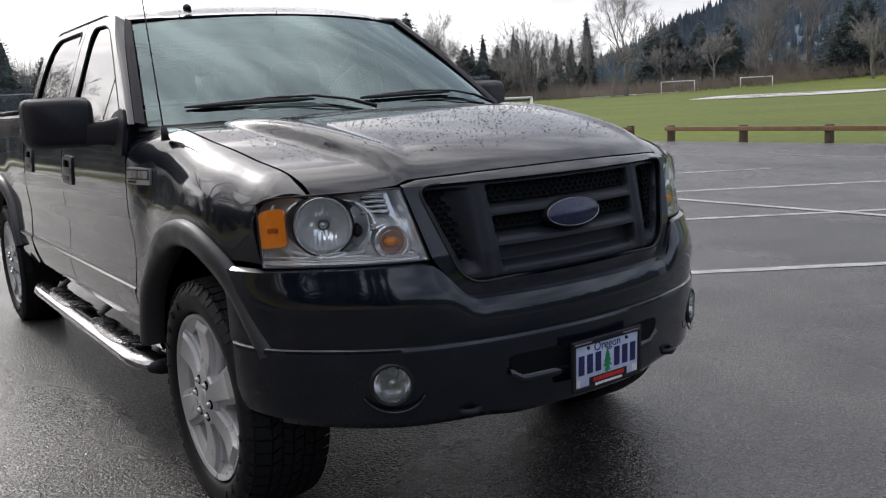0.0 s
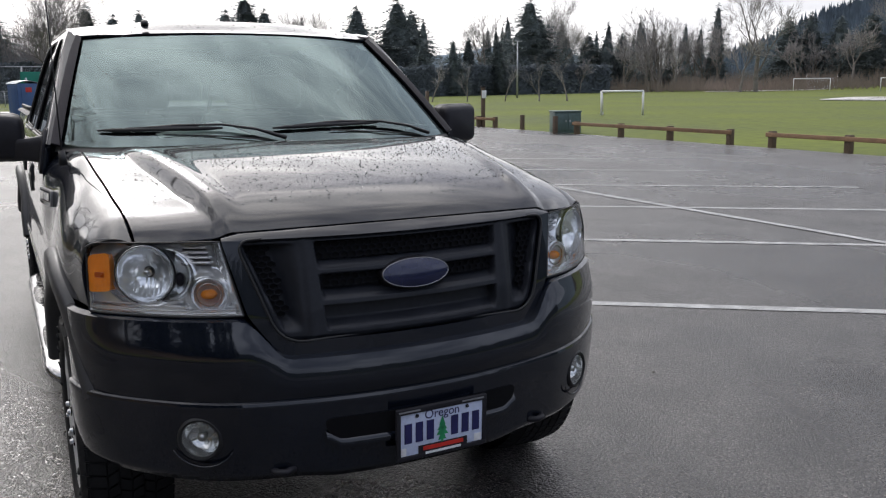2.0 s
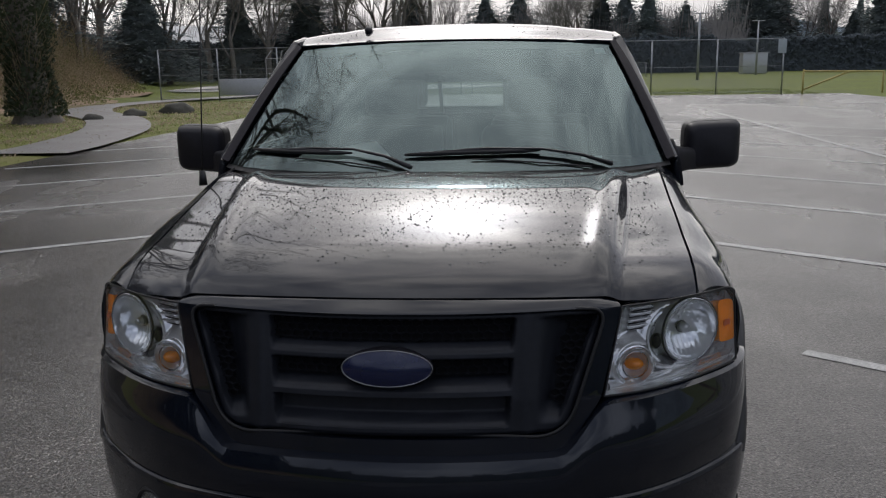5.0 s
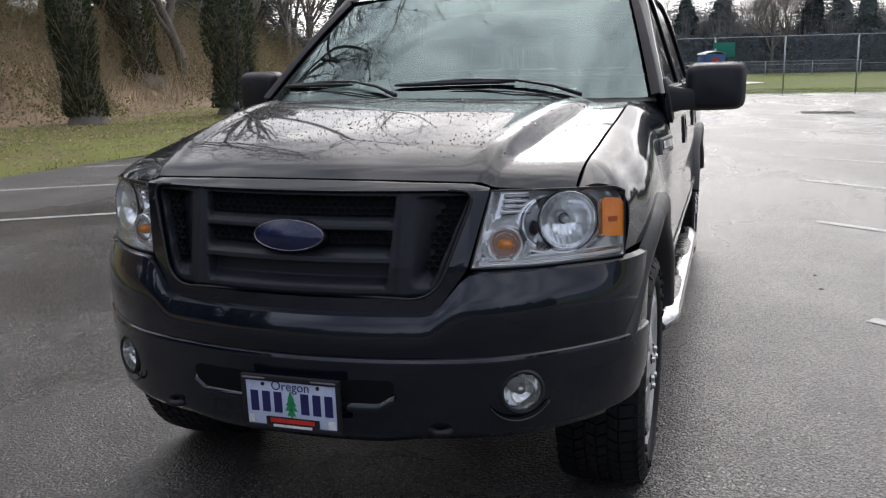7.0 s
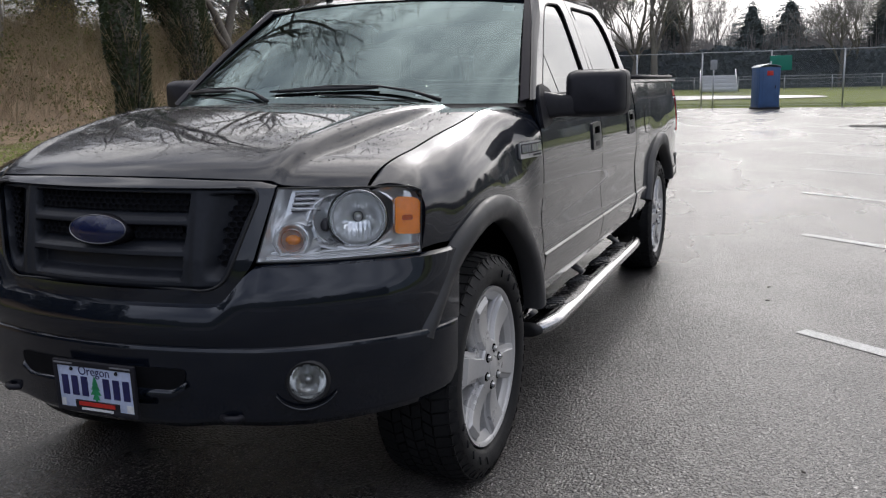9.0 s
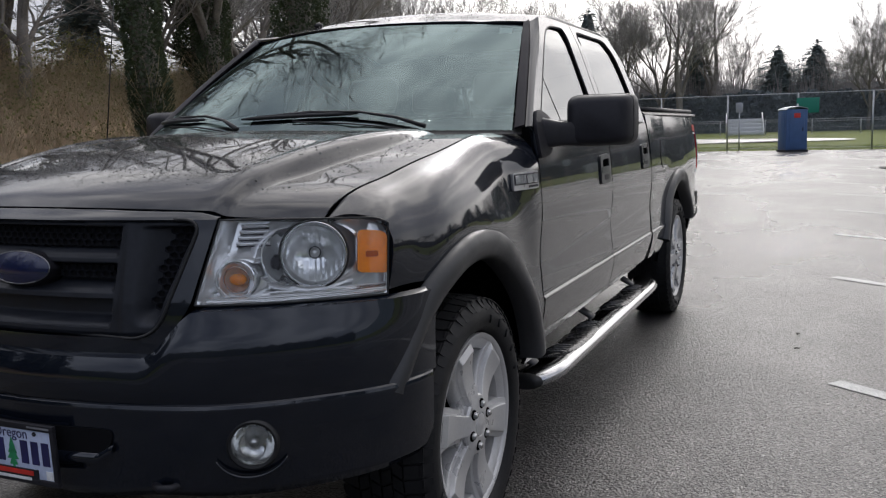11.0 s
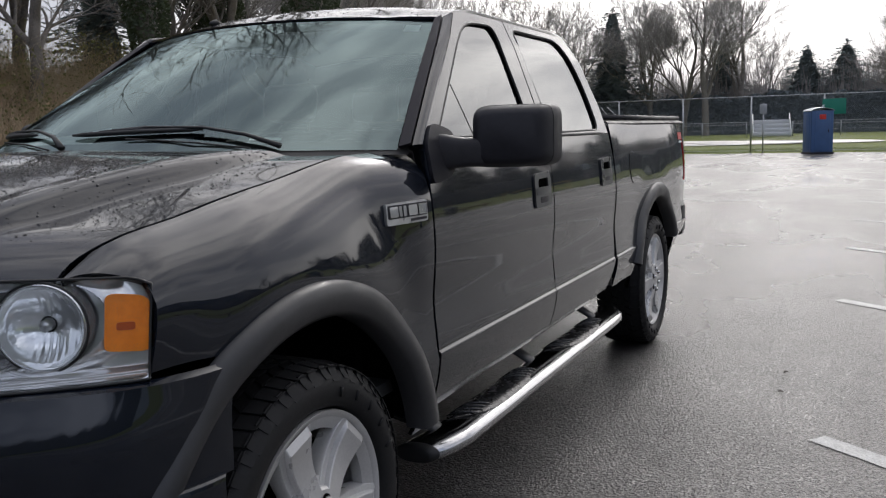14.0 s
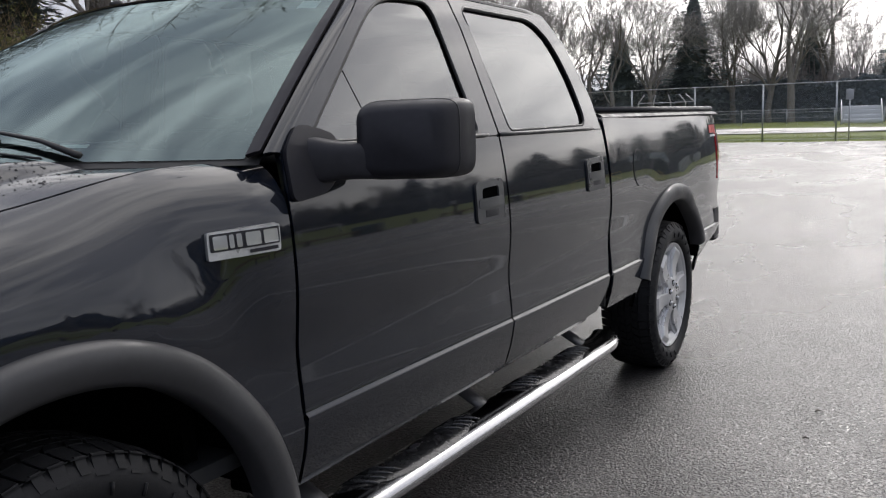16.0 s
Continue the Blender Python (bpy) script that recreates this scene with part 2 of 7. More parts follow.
def sheet(outline, holes, cuts_u, cuts_v, fn, outward, depth=0.012):
    """A panel with openings: an outline in (u, v), cut for curvature and laid into space by fn(u, v)."""
    from mathutils.geometry import tessellate_polygon
    loops = [[Vector((u, v, 0)) for u, v in loop] for loop in (outline, *holes)]
    bm = bmesh.new()
    vs = [bm.verts.new(p) for loop in loops for p in loop]
    for tri in tessellate_polygon(loops):
        try:
            bm.faces.new([vs[i] for i in tri])
        except ValueError:
            pass
    for axis, cuts in ((0, cuts_u), (1, cuts_v)):
        for c in cuts:
            no = Vector((1, 0, 0)) if axis == 0 else Vector((0, 1, 0))
            bmesh.ops.bisect_plane(bm, geom=[*bm.verts, *bm.edges, *bm.faces], dist=1e-5, plane_co=no * c, plane_no=no)
    bmesh.ops.dissolve_degenerate(bm, dist=1e-5, edges=bm.edges)
    for v in bm.verts:
        v.co = fn(v.co.x, v.co.y)
    orient(bm, outward)
    if depth:
        thicken(bm, depth)
    return bm


def grid(fn, nu, nv, outward, depth=0.0, close_u=False):
    bm = bmesh.new()
    rows = [[bm.verts.new(fn(i / nu, j / nv)) for i in range(nu if close_u else nu + 1)] for j in range(nv + 1)]
    n = len(rows[0])
    for j in range(nv):
        for i in range(n if close_u else n - 1):
            k = (i + 1) % n
            bm.faces.new((rows[j][i], rows[j][k], rows[j + 1][k], rows[j + 1][i]))
    if outward is not None:
        orient(bm, outward)
    if depth:
        thicken(bm, depth)
    return bm


def rounded(poly, r, n=5):
    """The polygon with its corners rounded; r: one radius or one a corner."""
    out = []
    for i, p in enumerate(poly):
        a, b, c = Vector(poly[i - 1]), Vector(p), Vector(poly[(i + 1) % len(poly)])
        rr = r[i] if isinstance(r, (list, tuple)) else r
        d1, d2 = a - b, c - b
        k = min(rr, d1.length * 0.49, d2.length * 0.49)
        if k < 1e-5:
            out.append(tuple(b))
            continue
        p1, p2 = b + d1.normalized() * k, b + d2.normalized() * k
        for j in range(n + 1):
            t = j / n
            out.append(tuple(p1 * (1 - t) ** 2 + b * 2 * t * (1 - t) + p2 * t * t))
    return out


def tube(bm, points, radius, n=8, caps=True, flat=1.0):
    """A tapered, bent tube through the points; flat squeezes it along its second axis."""
    pts = [Vector(p) for p in points]
    radii = radius if isinstance(radius, (list, tuple)) else [radius] * len(pts)
    rings, up = [], None
    for i, p in enumerate(pts):
        d = (pts[min(i + 1, len(pts) - 1)] - pts[max(i - 1, 0)]).normalized()
        if up is None:
            up = d.orthogonal().normalized() if abs(d.z) > 0.9 else Vector((0, 0, 1))
        side_ = d.cross(up).normalized()
        up = side_.cross(d).normalized()
        rings.append([bm.verts.new(p + (side_ * math.cos(a) + up * math.sin(a) * flat) * radii[i]) for a in (2 * math.pi * k / n for k in range(n))])
    for a, b in zip(rings, rings[1:]):
        for k in range(n):
            bm.faces.new((a[k], a[(k + 1) % n], b[(k + 1) % n], b[k]))
    if caps and n > 2:
        bm.faces.new(list(reversed(rings[0])))
        bm.faces.new(rings[-1])
    return bm


def lathe(profile, axis_to, n=32, caps=False):
    """Turns (radius, along) round an axis; axis_to(r cos, r sin, along) gives the place."""
    bm = bmesh.new()
    rings = [[bm.verts.new(axis_to(r * math.cos(a), r * math.sin(a), h)) for a in (2 * math.pi * k / n for k in range(n))] for r, h in profile]
    for a, b in zip(rings, rings[1:]):
        for k in range(n):
            bm.faces.new((a[k], a[(k + 1) % n], b[(k + 1) % n], b[k]))
    if caps:
        bm.faces.new(rings[0]), bm.faces.new(rings[-1])
    bmesh.ops.recalc_face_normals(bm, faces=bm.faces)
    return bm


def box(bm, lo, hi, bevel=0.0, m=None):
    """A block between two corners, its edges rounded."""
    made = bmesh.ops.create_cube(bm, size=1.0)["verts"]
    c, s = [(a + b) / 2 for a, b in zip(lo, hi)], [abs(b - a) for a, b in zip(lo, hi)]
    for v in made:
        v.co = Vector([v.co[k] * s[k] + c[k] for k in range(3)])
    if bevel:
        es = list({e for v in made for e in v.link_edges})
        out = bmesh.ops.bevel(bm, geom=es, offset=bevel, segments=3, profile=0.5, affect="EDGES")
        made = list({v for f in out["faces"] for v in f.verts} | {v for v in made if v.is_valid})
    if m is not None:
        for v in made:
            v.co = m @ v.co
    return bm


def lerp(a, b, t):
    return a + (b - a) * t


def smooth(a, b, x):
    t = min(1.0, max(0.0, (x - a) / (b - a)))
    return t * t * (3 - 2 * t)


def steps(a, b, n):
    return [lerp(a, b, i / n) for i in range(n + 1)]


# ---- the pickup truck: front axle over the origin, nose towards -y, driver's side +x ----
truck = tagged(empty("pickup_truck"), "glossy black crew-cab pickup truck with raindrops on its hood", "pickup truck")
AXLE_R, HUB_Z = 3.83, 0.41


def bend(x):
    x = abs(x)
    return 0.32 * x * x + 0.9 * max(0.0, x - 0.5) ** 2


def plan(s):
    """The nose seen from above: 0 on the middle line, 1 at the wheel arch; (x, setback)."""
    if s < 0.7:
        x = s / 0.7 * 0.78
        return x, bend(x)
    t = (s - 0.7) / 0.3
    a, b, c, d = (0.78, bend(0.78)), (0.875, bend(0.78) + 0.095), (0.940, 0.43), (0.948, 0.60)
    w = ((1 - t) ** 3, 3 * t * (1 - t) ** 2, 3 * t * t * (1 - t), t ** 3)
    return tuple(sum(k * p[i] for k, p in zip(w, (a, b, c, d))) for i in (0, 1))


def plan_back(x):
    """The setback of the nose at a distance x from the middle line."""
    lo, hi = 0.0, 1.0
    for _ in range(24):
        m = (lo + hi) / 2
        lo, hi = (m, hi) if plan(m)[0] < x else (lo, m)
    return plan(lo)[1]


def face_y(z):
    return -0.885 + (z - 0.93) * (0.22 if z > 0.93 else 0.10)


def side_x(z, y=1.0):
    """Half the body's width at a height: doors, fenders and bed share it."""
    x = 0.947 - 0.30 * max(0.0, z - 1.0) ** 2 - 0.28 * max(0.0, 0.70 - z) ** 1.3 + 0.009 * smooth(0.704, 0.694, z) * smooth(0.50, 0.62, z)
    x -= 0.012 * math.exp(-((z - 0.86) / 0.10) ** 2)
    if y < 0.7:  # the sides swell towards the wheel arches
        x -= 0.030 * smooth(0.60, 0.84, math.hypot(y, z - 0.41)) * smooth(0.62, 0.32, y) * smooth(-0.50, -0.30, y)
    elif y > 3.0:
        x -= 0.008 * smooth(0.58, 0.80, math.hypot(y - 3.83, z - 0.41)) * smooth(1.0, 0.30, abs(y - 3.83))
    return x - 0.46 * max(0.0, -0.16 - y) ** 2 - 0.06 * max(0.0, y - 4.2) ** 2


def hood_front(x):
    return -0.805 + 0.9 * bend(x)


def hood_back(x):
    return 0.13 + 0.30 * (abs(x) / 0.8) ** 4.5


def hood_z(x, s):
    x = abs(x)
    z = 1.206 + 0.152 * (1 - (1 - s) ** 1.75) - 0.026 * max(0.0, 1 - s / 0.22) ** 2
    crease = 0.535 + 0.135 * s
    z -= 0.016 * (min(x, crease) / 0.6) ** 2
    z -= lerp(lerp(0.012, 0.036, smooth(0, 0.35, s)), 0.010, smooth(0.6, 1, s)) * smooth(crease - 0.020, crease + 0.024, x) + lerp(0.085, 0.01, s) * max(0.0, x - crease)
    z += 0.010 * math.exp(-((x - crease + 0.05) / 0.035) ** 2) * smooth(0, 0.2, s)
    return z - 0.012 * max(0.0, 1 - s / 0.05) ** 2


def seam(s):
    x = 0.762 + 0.040 * s
    return Vector((x, lerp(hood_front(0.765), hood_back(0.8), s), hood_z(x, s)))


def seam_at(y):
    s = (y - hood_front(0.765)) / (hood_back(0.8) - hood_front(0.765))
    if s <= 1:
        return seam(max(0.0, s))
    p = seam(1.0)
    return Vector((p.x + (y - p.y) * 0.06, y, p.z + (y - p.y) * 0.02))


# hood
def hood_fn(u, v):
    x = lerp(-1, 1, u)
    x = math.copysign(abs(x) ** 1.0, x) * (0.759 + 0.040 * v)
    return Vector((x, lerp(hood_front(x), hood_back(x), v), hood_z(x, v)))


part("hood", grid(hood_fn, 220, 56, (0, 0, 1), 0.014), M_PAINT, truck, "gloss black hood beaded with raindrops")

# cowl under the wipers
def cowl_fn(u, v):
    x = lerp(-0.845, 0.845, u)
    y = hood_back(min(abs(x), 0.8)) + lerp(-0.03, 0.22, v)
    return Vector((x, y, hood_z(min(abs(x), 0.8), 1.0) - 0.022 + 0.012 * v))


part("cowl", grid(cowl_fn, 30, 3, (0, 0, 1), 0.01), M_TRIM, truck, "matte black plastic cowl")


def fender(sx):
    top = lambda y: seam_at(y).z - 0.165

    def fn(y, v):
        zt = top(y)
        if v <= 1:
            z = lerp(0.45, zt, v)
            return Vector((sx * side_x(z, y), y, z))
        t = v - 1
        p = seam_at(y) + Vector((0.005, 0, 0))
        x0, slope = side_x(zt, y), (side_x(zt + 0.01, y) - side_x(zt, y)) / 0.01
        a, b, c = Vector((x0, zt)), Vector((x0 + slope * 0.11, zt + 0.125)), Vector((p.x, p.z))
        q = a * (1 - t) ** 2 + b * 2 * t * (1 - t) + c * t * t
        return Vector((sx * q.x, y, q.y))

    V = lambda y, z: (y, (z - 0.45) / (top(y) - 0.45))
    arc = [V(0.58 * math.cos(a), HUB_Z + 0.58 * math.sin(a)) for a in steps(radians(8), radians(117), 22)]
    out = [V(0.545, 0.46), V(0.650, 0.46), (0.650, 0.5), (0.652, 0.9), (0.656, 1.35), (0.658, 1.75), (0.657, 1.93), (0.650, 2.0), (0.50, 2.0)]
    out += [(y, 2.0) for y in steps(0.40, -0.50, 12)] + [(-0.580, 2.0), (-0.530, 1.75), (-0.472, 1.45), (-0.468, 1.2), (-0.476, 1.0), V(-0.49, 0.932)] + list(reversed(arc))
    bm = sheet(out, (), steps(-0.48, 0.64, 27), steps(0.1, 1.95, 26), fn, (sx, 0, 0.3), 0.014)
    return part("fender", bm, M_PAINT, truck, "gloss black front fender")


def arch_flare(sx, yc, a0, a1, name="wheel_arch_flare"):
    prof = [(0.622, 0.944), (0.620, 0.962), (0.606, 0.975), (0.575, 0.981), (0.545, 0.976), (0.531, 0.962), (0.530, 0.90)]

    def fn(u, v):
        a = radians(lerp(a0, a1, u))
        k = v * (len(prof) - 1)
        i = min(int(k), len(prof) - 2)
        r, x = (lerp(prof[i][j], prof[i + 1][j], k - i) for j in (0, 1))
        r -= (0.030 if yc < 1 else 0.0) * smooth(118, 148, math.degrees(a)) * smooth(0.54, 0.62, r)
        y, z = yc + r * math.cos(a), HUB_Z + r * math.sin(a)
        return Vector((sx * (x + side_x(max(z, 0.72), y if yc < 1 else 1.0) - 0.947), y, z))
    return part(name, grid(fn, 56, 6, (sx, 0, 0)), M_FLARE, truck, "matte charcoal plastic wheel arch flare", 60)


# Housing walls are flat black, for the shade round the tyre.
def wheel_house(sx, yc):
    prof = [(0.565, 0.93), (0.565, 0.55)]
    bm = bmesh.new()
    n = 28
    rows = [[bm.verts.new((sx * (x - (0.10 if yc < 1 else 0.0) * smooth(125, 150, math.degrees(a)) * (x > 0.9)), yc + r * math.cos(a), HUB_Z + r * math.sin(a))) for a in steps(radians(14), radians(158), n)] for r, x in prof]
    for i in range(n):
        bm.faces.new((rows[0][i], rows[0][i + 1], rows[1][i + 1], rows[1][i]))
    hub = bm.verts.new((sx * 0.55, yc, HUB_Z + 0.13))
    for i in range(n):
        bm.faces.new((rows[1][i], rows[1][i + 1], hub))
    return part("wheel_housing", bm, M_SHADE, truck)


for sx in (1, -1):
    fender(sx)
    arch_flare(sx, 0.0, 9, 154)
    arch_flare(sx, AXLE_R, 24, 162)
    wheel_house(sx, 0.0), wheel_house(sx, AXLE_R)

# grille surround, insert, mesh
GR_OUT = [(0.552, 1.140), (0.540, 1.168), (-0.540, 1.168), (-0.552, 1.140), (-0.502, 0.925), (-0.425, 0.815), (-0.36, 0.795), (0.36, 0.795), (0.425, 0.815), (0.502, 0.925)]
GR_IN = rounded([(0.518, 1.138), (-0.518, 1.138), (-0.420, 0.846), (0.420, 0.846)], [0.05, 0.05, 0.07, 0.07], 6)
surround = lambda x, z: Vector((x, face_y(z) + bend(x) - 0.006 + 0.035 * smooth(1.135, 1.172, z), min(z, hood_z(x, 0.0) - 0.004)))
bm = sheet(rounded(GR_OUT, 0.02, 3), [GR_IN], steps(-0.5, 0.5, 20), steps(0.82, 1.165, 12), surround, (0, -1, 0), 0.03)
grille = part("grille", bm, M_PAINT, truck, "black grille with honeycomb mesh and blue oval")
SLOTS = ((1.124, 1.043), (1.030, 0.955), (0.942, 0.866))
SIDE_IN = 0.346


def side_out(z):
    """The outer edge of a side pocket of the grille."""
    return lerp(0.404, 0.497, (z - 0.868) / 0.254)


def slot_half(z):
    return lerp(0.286, 0.302, (z - 0.868) / 0.254)


def grille_depth(x, z):
    """How far the moulded insert sinks at a place: a drop under the upper edge of each slot, a slope up to its lower lip."""
    x = abs(x)
    d = 0.0
    for hi, lo in SLOTS:
        u = (hi - z) / (hi - lo)
        if 0 < u < 1:
            d = 0.042 * smooth(0, 0.10, u) * (1 - 0.80 * smooth(0.60, 0.95, u)) * (1 - smooth(0.95, 1.0, u)) * smooth(0, 0.016, slot_half(z) - x)
    if x > SIDE_IN and 0.868 < z < 1.122:
        w = side_out(z) - SIDE_IN
        s = (x - SIDE_IN) / w
        if s < 1:
            d = 0.042 * smooth(0.0, 0.50, s) * (1 - smooth(1 - 0.012 / w, 1.0, s)) * smooth(0, 0.010, 1.122 - z) * smooth(0, 0.045, z - 0.868)
    return d


def grille_insert():
    """The charcoal moulding with its bars and pockets, as one shaped skin."""
    def fn(u, v):
        z = lerp(0.8475, 1.1365, v)
        half = lerp(0.4205, 0.5175, v) - 0.030 * (smooth(0.10, 0.0, v) + 0.7 * smooth(0.92, 1.0, v))
        x = lerp(-half, half, u)
        edge = 0.006 * (1 - smooth(0.0, 0.012, half - abs(x))) + 0.006 * (1 - smooth(0, 0.010, min(z - 0.8475, 1.1365 - z)))
        ridge = 0.006 * math.exp(-((abs(x) - 0.324) / 0.014) ** 2)
        return Vector((x, face_y(z) + bend(x) + 0.008 + edge - ridge + grille_depth(x, z), z))
    return part("grille_frame", grid(fn, 250, 110, (0, -1, 0)), M_GRILLE, grille, "matte charcoal grille moulding with three slots", 60)


grille_insert()
lip = bmesh.new()
ring = [surround(a, b) + Vector((0, -0.002, 0)) for a, b in GR_IN]
tube(lip, ring + ring[:1], 0.0045, 6, False)
part("grille_rim", lip, M_GASKET, grille)


def meshed(x, z):
    """Whether the honeycomb shows at a place of the grille."""
    x = abs(x)
    if x > SIDE_IN:
        s = (x - SIDE_IN) / (side_out(z) - SIDE_IN)
        return 0.52 < s < 0.95 and 0.905 < z < 1.110
    return any(0.10 < (hi - z) / (hi - lo) < (0.60 if hi > 1.1 else 0.48) for hi, lo in SLOTS[:2]) and x < slot_half(z) - 0.014


def honeycomb():
    bm, holes = bmesh.new(), bmesh.new()
    r, w, depth, wide = 0.0105, 0.0021, 0.008, 1.35
    dx, dz = r * math.sqrt(3) * wide, r * 1.5
    for j in range(int(0.26 / dz) + 1):
        z = 0.872 + j * dz
        for i in range(-24, 25):
            x = (i + 0.5 * (j % 2)) * dx
            if not meshed(x, z):
                continue
            o, inn, deep = [], [], []
            for k in range(6):
                a = radians(60 * k + 30)
                for lst, rr, yy in ((o, r, 0.028), (inn, r - w, 0.028), (deep, r - w, 0.028 + depth)):
                    px, pz = x + rr * wide * math.cos(a), z + rr * math.sin(a)
                    lst.append(bm.verts.new((px, face_y(pz) + bend(px) + yy, pz)))
            for k in range(6):
                m = (k + 1) % 6
                bm.faces.new((o[k], o[m], inn[m], inn[k]))
                bm.faces.new((inn[k], inn[m], deep[m], deep[k]))
            # A dark cap in every cell draws the shade behind the mesh.
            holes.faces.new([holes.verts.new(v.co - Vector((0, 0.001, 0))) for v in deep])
    tagged(part("honeycomb_mesh", bm, M_MESH, grille, "black honeycomb mesh", 20), kind="stuff")
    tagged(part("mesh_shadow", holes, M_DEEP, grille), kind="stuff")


honeycomb()

# oval emblem
def oval(u, v):
    a = 2 * math.pi * u
    x, z = -0.004 + 0.106 * v * math.cos(a), 1.014 + 0.041 * v * math.sin(a)
    return Vector((x, face_y(z) + bend(x) - 0.008 - 0.010 * (1 - v * v), z))


emblem = part("emblem", grid(oval, 40, 6, (0, -1, 0), 0.0, True), M_BLUE, grille, "plain dark blue oval emblem with a bright rim")
bm = bmesh.new()
tube(bm, [oval(k / 40, 1.02) for k in range(41)], 0.0017, 6, False)
part("emblem_rim", bm, M_RIM, emblem)
part("emblem_base", sheet([(-0.004 + 0.110 * math.cos(a), 1.014 + 0.045 * math.sin(a)) for a in steps(0, 6.2, 30)], (), (), (), lambda x, z: Vector((x, face_y(z) + bend(x) - 0.004, z)), (0, -1, 0), 0.045), M_TRIM, emblem)


# headlights
def headlight(sx):
    def lens_pt(u, v, off=0.0):
        """u from the grille to the fender, v from the bottom to the top."""
        x = lerp(lerp(0.510, 0.554, v), lerp(0.889, 0.882, v), u ** 0.9)
        z = lerp(lerp(0.927, 0.922, u), lerp(1.134, 1.120, u ** 1.5), v)
        z -= 0.014 * smooth(0.92, 1.0, u) * smooth(0.75, 1, v)
        return Vector((sx * x, face_y(z) + plan_back(x) + off, z))

    def at(x, z, off):
        return Vector((sx * x, face_y(z) + plan_back(x) + off, z))

    def shell(u, v):
        """The silver housing, sunk behind the reflectors."""
        p = lens_pt(u, v)
        x, z = abs(p.x), p.z
        off = 0.004 + 0.048 * smooth(0, 0.035, u) * smooth(1, 0.93, u) * smooth(0, 0.07, v) * smooth(1, 0.95, v)
        for cx, cz, r, lip in ((0.742, 1.037, 0.081, 0.026), (0.590, 0.984, 0.047, 0.026), (0.694, 1.034, 0.073, 0.034)):
            d = math.hypot(x - cx, z - cz)
            if d < r:
                return lens_pt(u, v, 0.11)
            off = min(off, lerp(lip, 0.052, smooth(r, r + 0.030, d)))
        return lens_pt(u, v, off)

    unit = part("headlight", grid(shell, 200, 84, (0, -1, 0)), M_LAMP, truck, "clear headlight with chrome reflectors and amber markers")
    part("lens", grid(lambda u, v: lens_pt(u, v, -0.002), 36, 10, (0, -1, 0)), M_CLEAR, unit).visible_shadow = False
    rim = bmesh.new()
    loop = [lens_pt(u, 0) for u in steps(0, 1, 20)] + [lens_pt(1, v) for v in steps(0.1, 1, 6)] + [lens_pt(u, 1) for u in steps(0.95, 0, 20)] + [lens_pt(0, v) for v in steps(0.9, 0, 6)]
    tube(rim, loop, 0.0028, 6, False)
    part("gasket", rim, M_GASKET, unit)

    def frame_at(x, z, back, tilt):
        out = Vector((sx * tilt, -1, 0)).normalized()
        return at(x, z, back), out, Vector((0, 0, 1)).cross(out).normalized()

    def bowl(x, z, r, deep, tilt, name, back, flute, pitch, keep=0.0):
        """A chrome dish; upright flutes ripple its face."""
        c, out, e1 = frame_at(x, z, back, tilt)
        e2, n = Vector((0, 0, 1)), 120
        rings = [(1.06, -0.050), (1.06, 0.002), (1.0, 0.004), (0.965, -0.001)] + [(q, None) for q in (0.93, 0.88, 0.82, 0.75, 0.67, 0.58, 0.49, 0.40, 0.30, 0.20, 0.10, 0.01)]
        bm, rows = bmesh.new(), []
        for q, h in rings:
            row = []
            for k in range(n):
                a = 2 * math.pi * k / n
                p, t = q * r * math.cos(a), q * r * math.sin(a)
                hh = h if h is not None else -deep * (1 - q ** 2.4) - 0.003 + flute * math.sin(p * 2 * math.pi / pitch) * smooth(0.95, 0.85, q) * (0.45 + 0.55 * smooth(0.3 * r, -0.3 * r, t))
                row.append(bm.verts.new(c + e1 * p + e2 * t + out * hh))
            rows.append(row)
        for p, q in zip(rows, rows[1:]):
            for k in range(n):
                bm.faces.new((p[k], p[(k + 1) % n], q[(k + 1) % n], q[k]))
        bmesh.ops.recalc_face_normals(bm, faces=bm.faces)
        if keep:
            bmesh.ops.delete(bm, geom=[f for f in bm.faces if sx * f.calc_center_median().x > keep], context="FACES")
        return part(name, bm, M_BOWL, unit, crease=50), c, out, e1

    def hoop(name, c, out, e1, r, thick, mat, parent, h=0.004, arc=(0, 360)):
        bm = bmesh.new()
        tube(bm, [c + (e1 * math.cos(a) + Vector((0, 0, 1)) * math.sin(a)) * r + out * h for a in steps(radians(arc[0]), radians(arc[1]), 56)], thick, 6, False)
        return part(name, bm, mat, parent)

    main, c, out, e1 = bowl(0.742, 1.037, 0.080, 0.046, 0.55, "reflector_bowl", 0.022, 0.0011, 0.0135)
    hoop("bowl_ring", c, out, e1, 0.0825, 0.0026, M_CHROME, main)
    hoop("shadow_gap", c, out, e1, 0.0870, 0.0030, M_GASKET, main, 0.0)
    bm = bmesh.new()
    tube(bm, [c - out * 0.046, c - out * 0.020, c - out * 0.012], [0.012, 0.012, 0.008], 14)
    part("bulb_shield", bm, M_STEEL, main)
    hoop("bulb_collar", c, out, e1, 0.0145, 0.0018, M_GASKET, main, -0.036)
    side_, c, out, e1 = bowl(0.694, 1.034, 0.072, 0.040, 0.45, "inner_reflector", 0.030, 0.0006, 0.02, 0.660)
    bm = bmesh.new()
    tube(bm, [at(0.652, 1.018, 0.062), at(0.652, 1.018, 0.048)], [0.015, 0.010], 10, True, 1.5)
    part("socket", bm, M_PILLAR, side_)
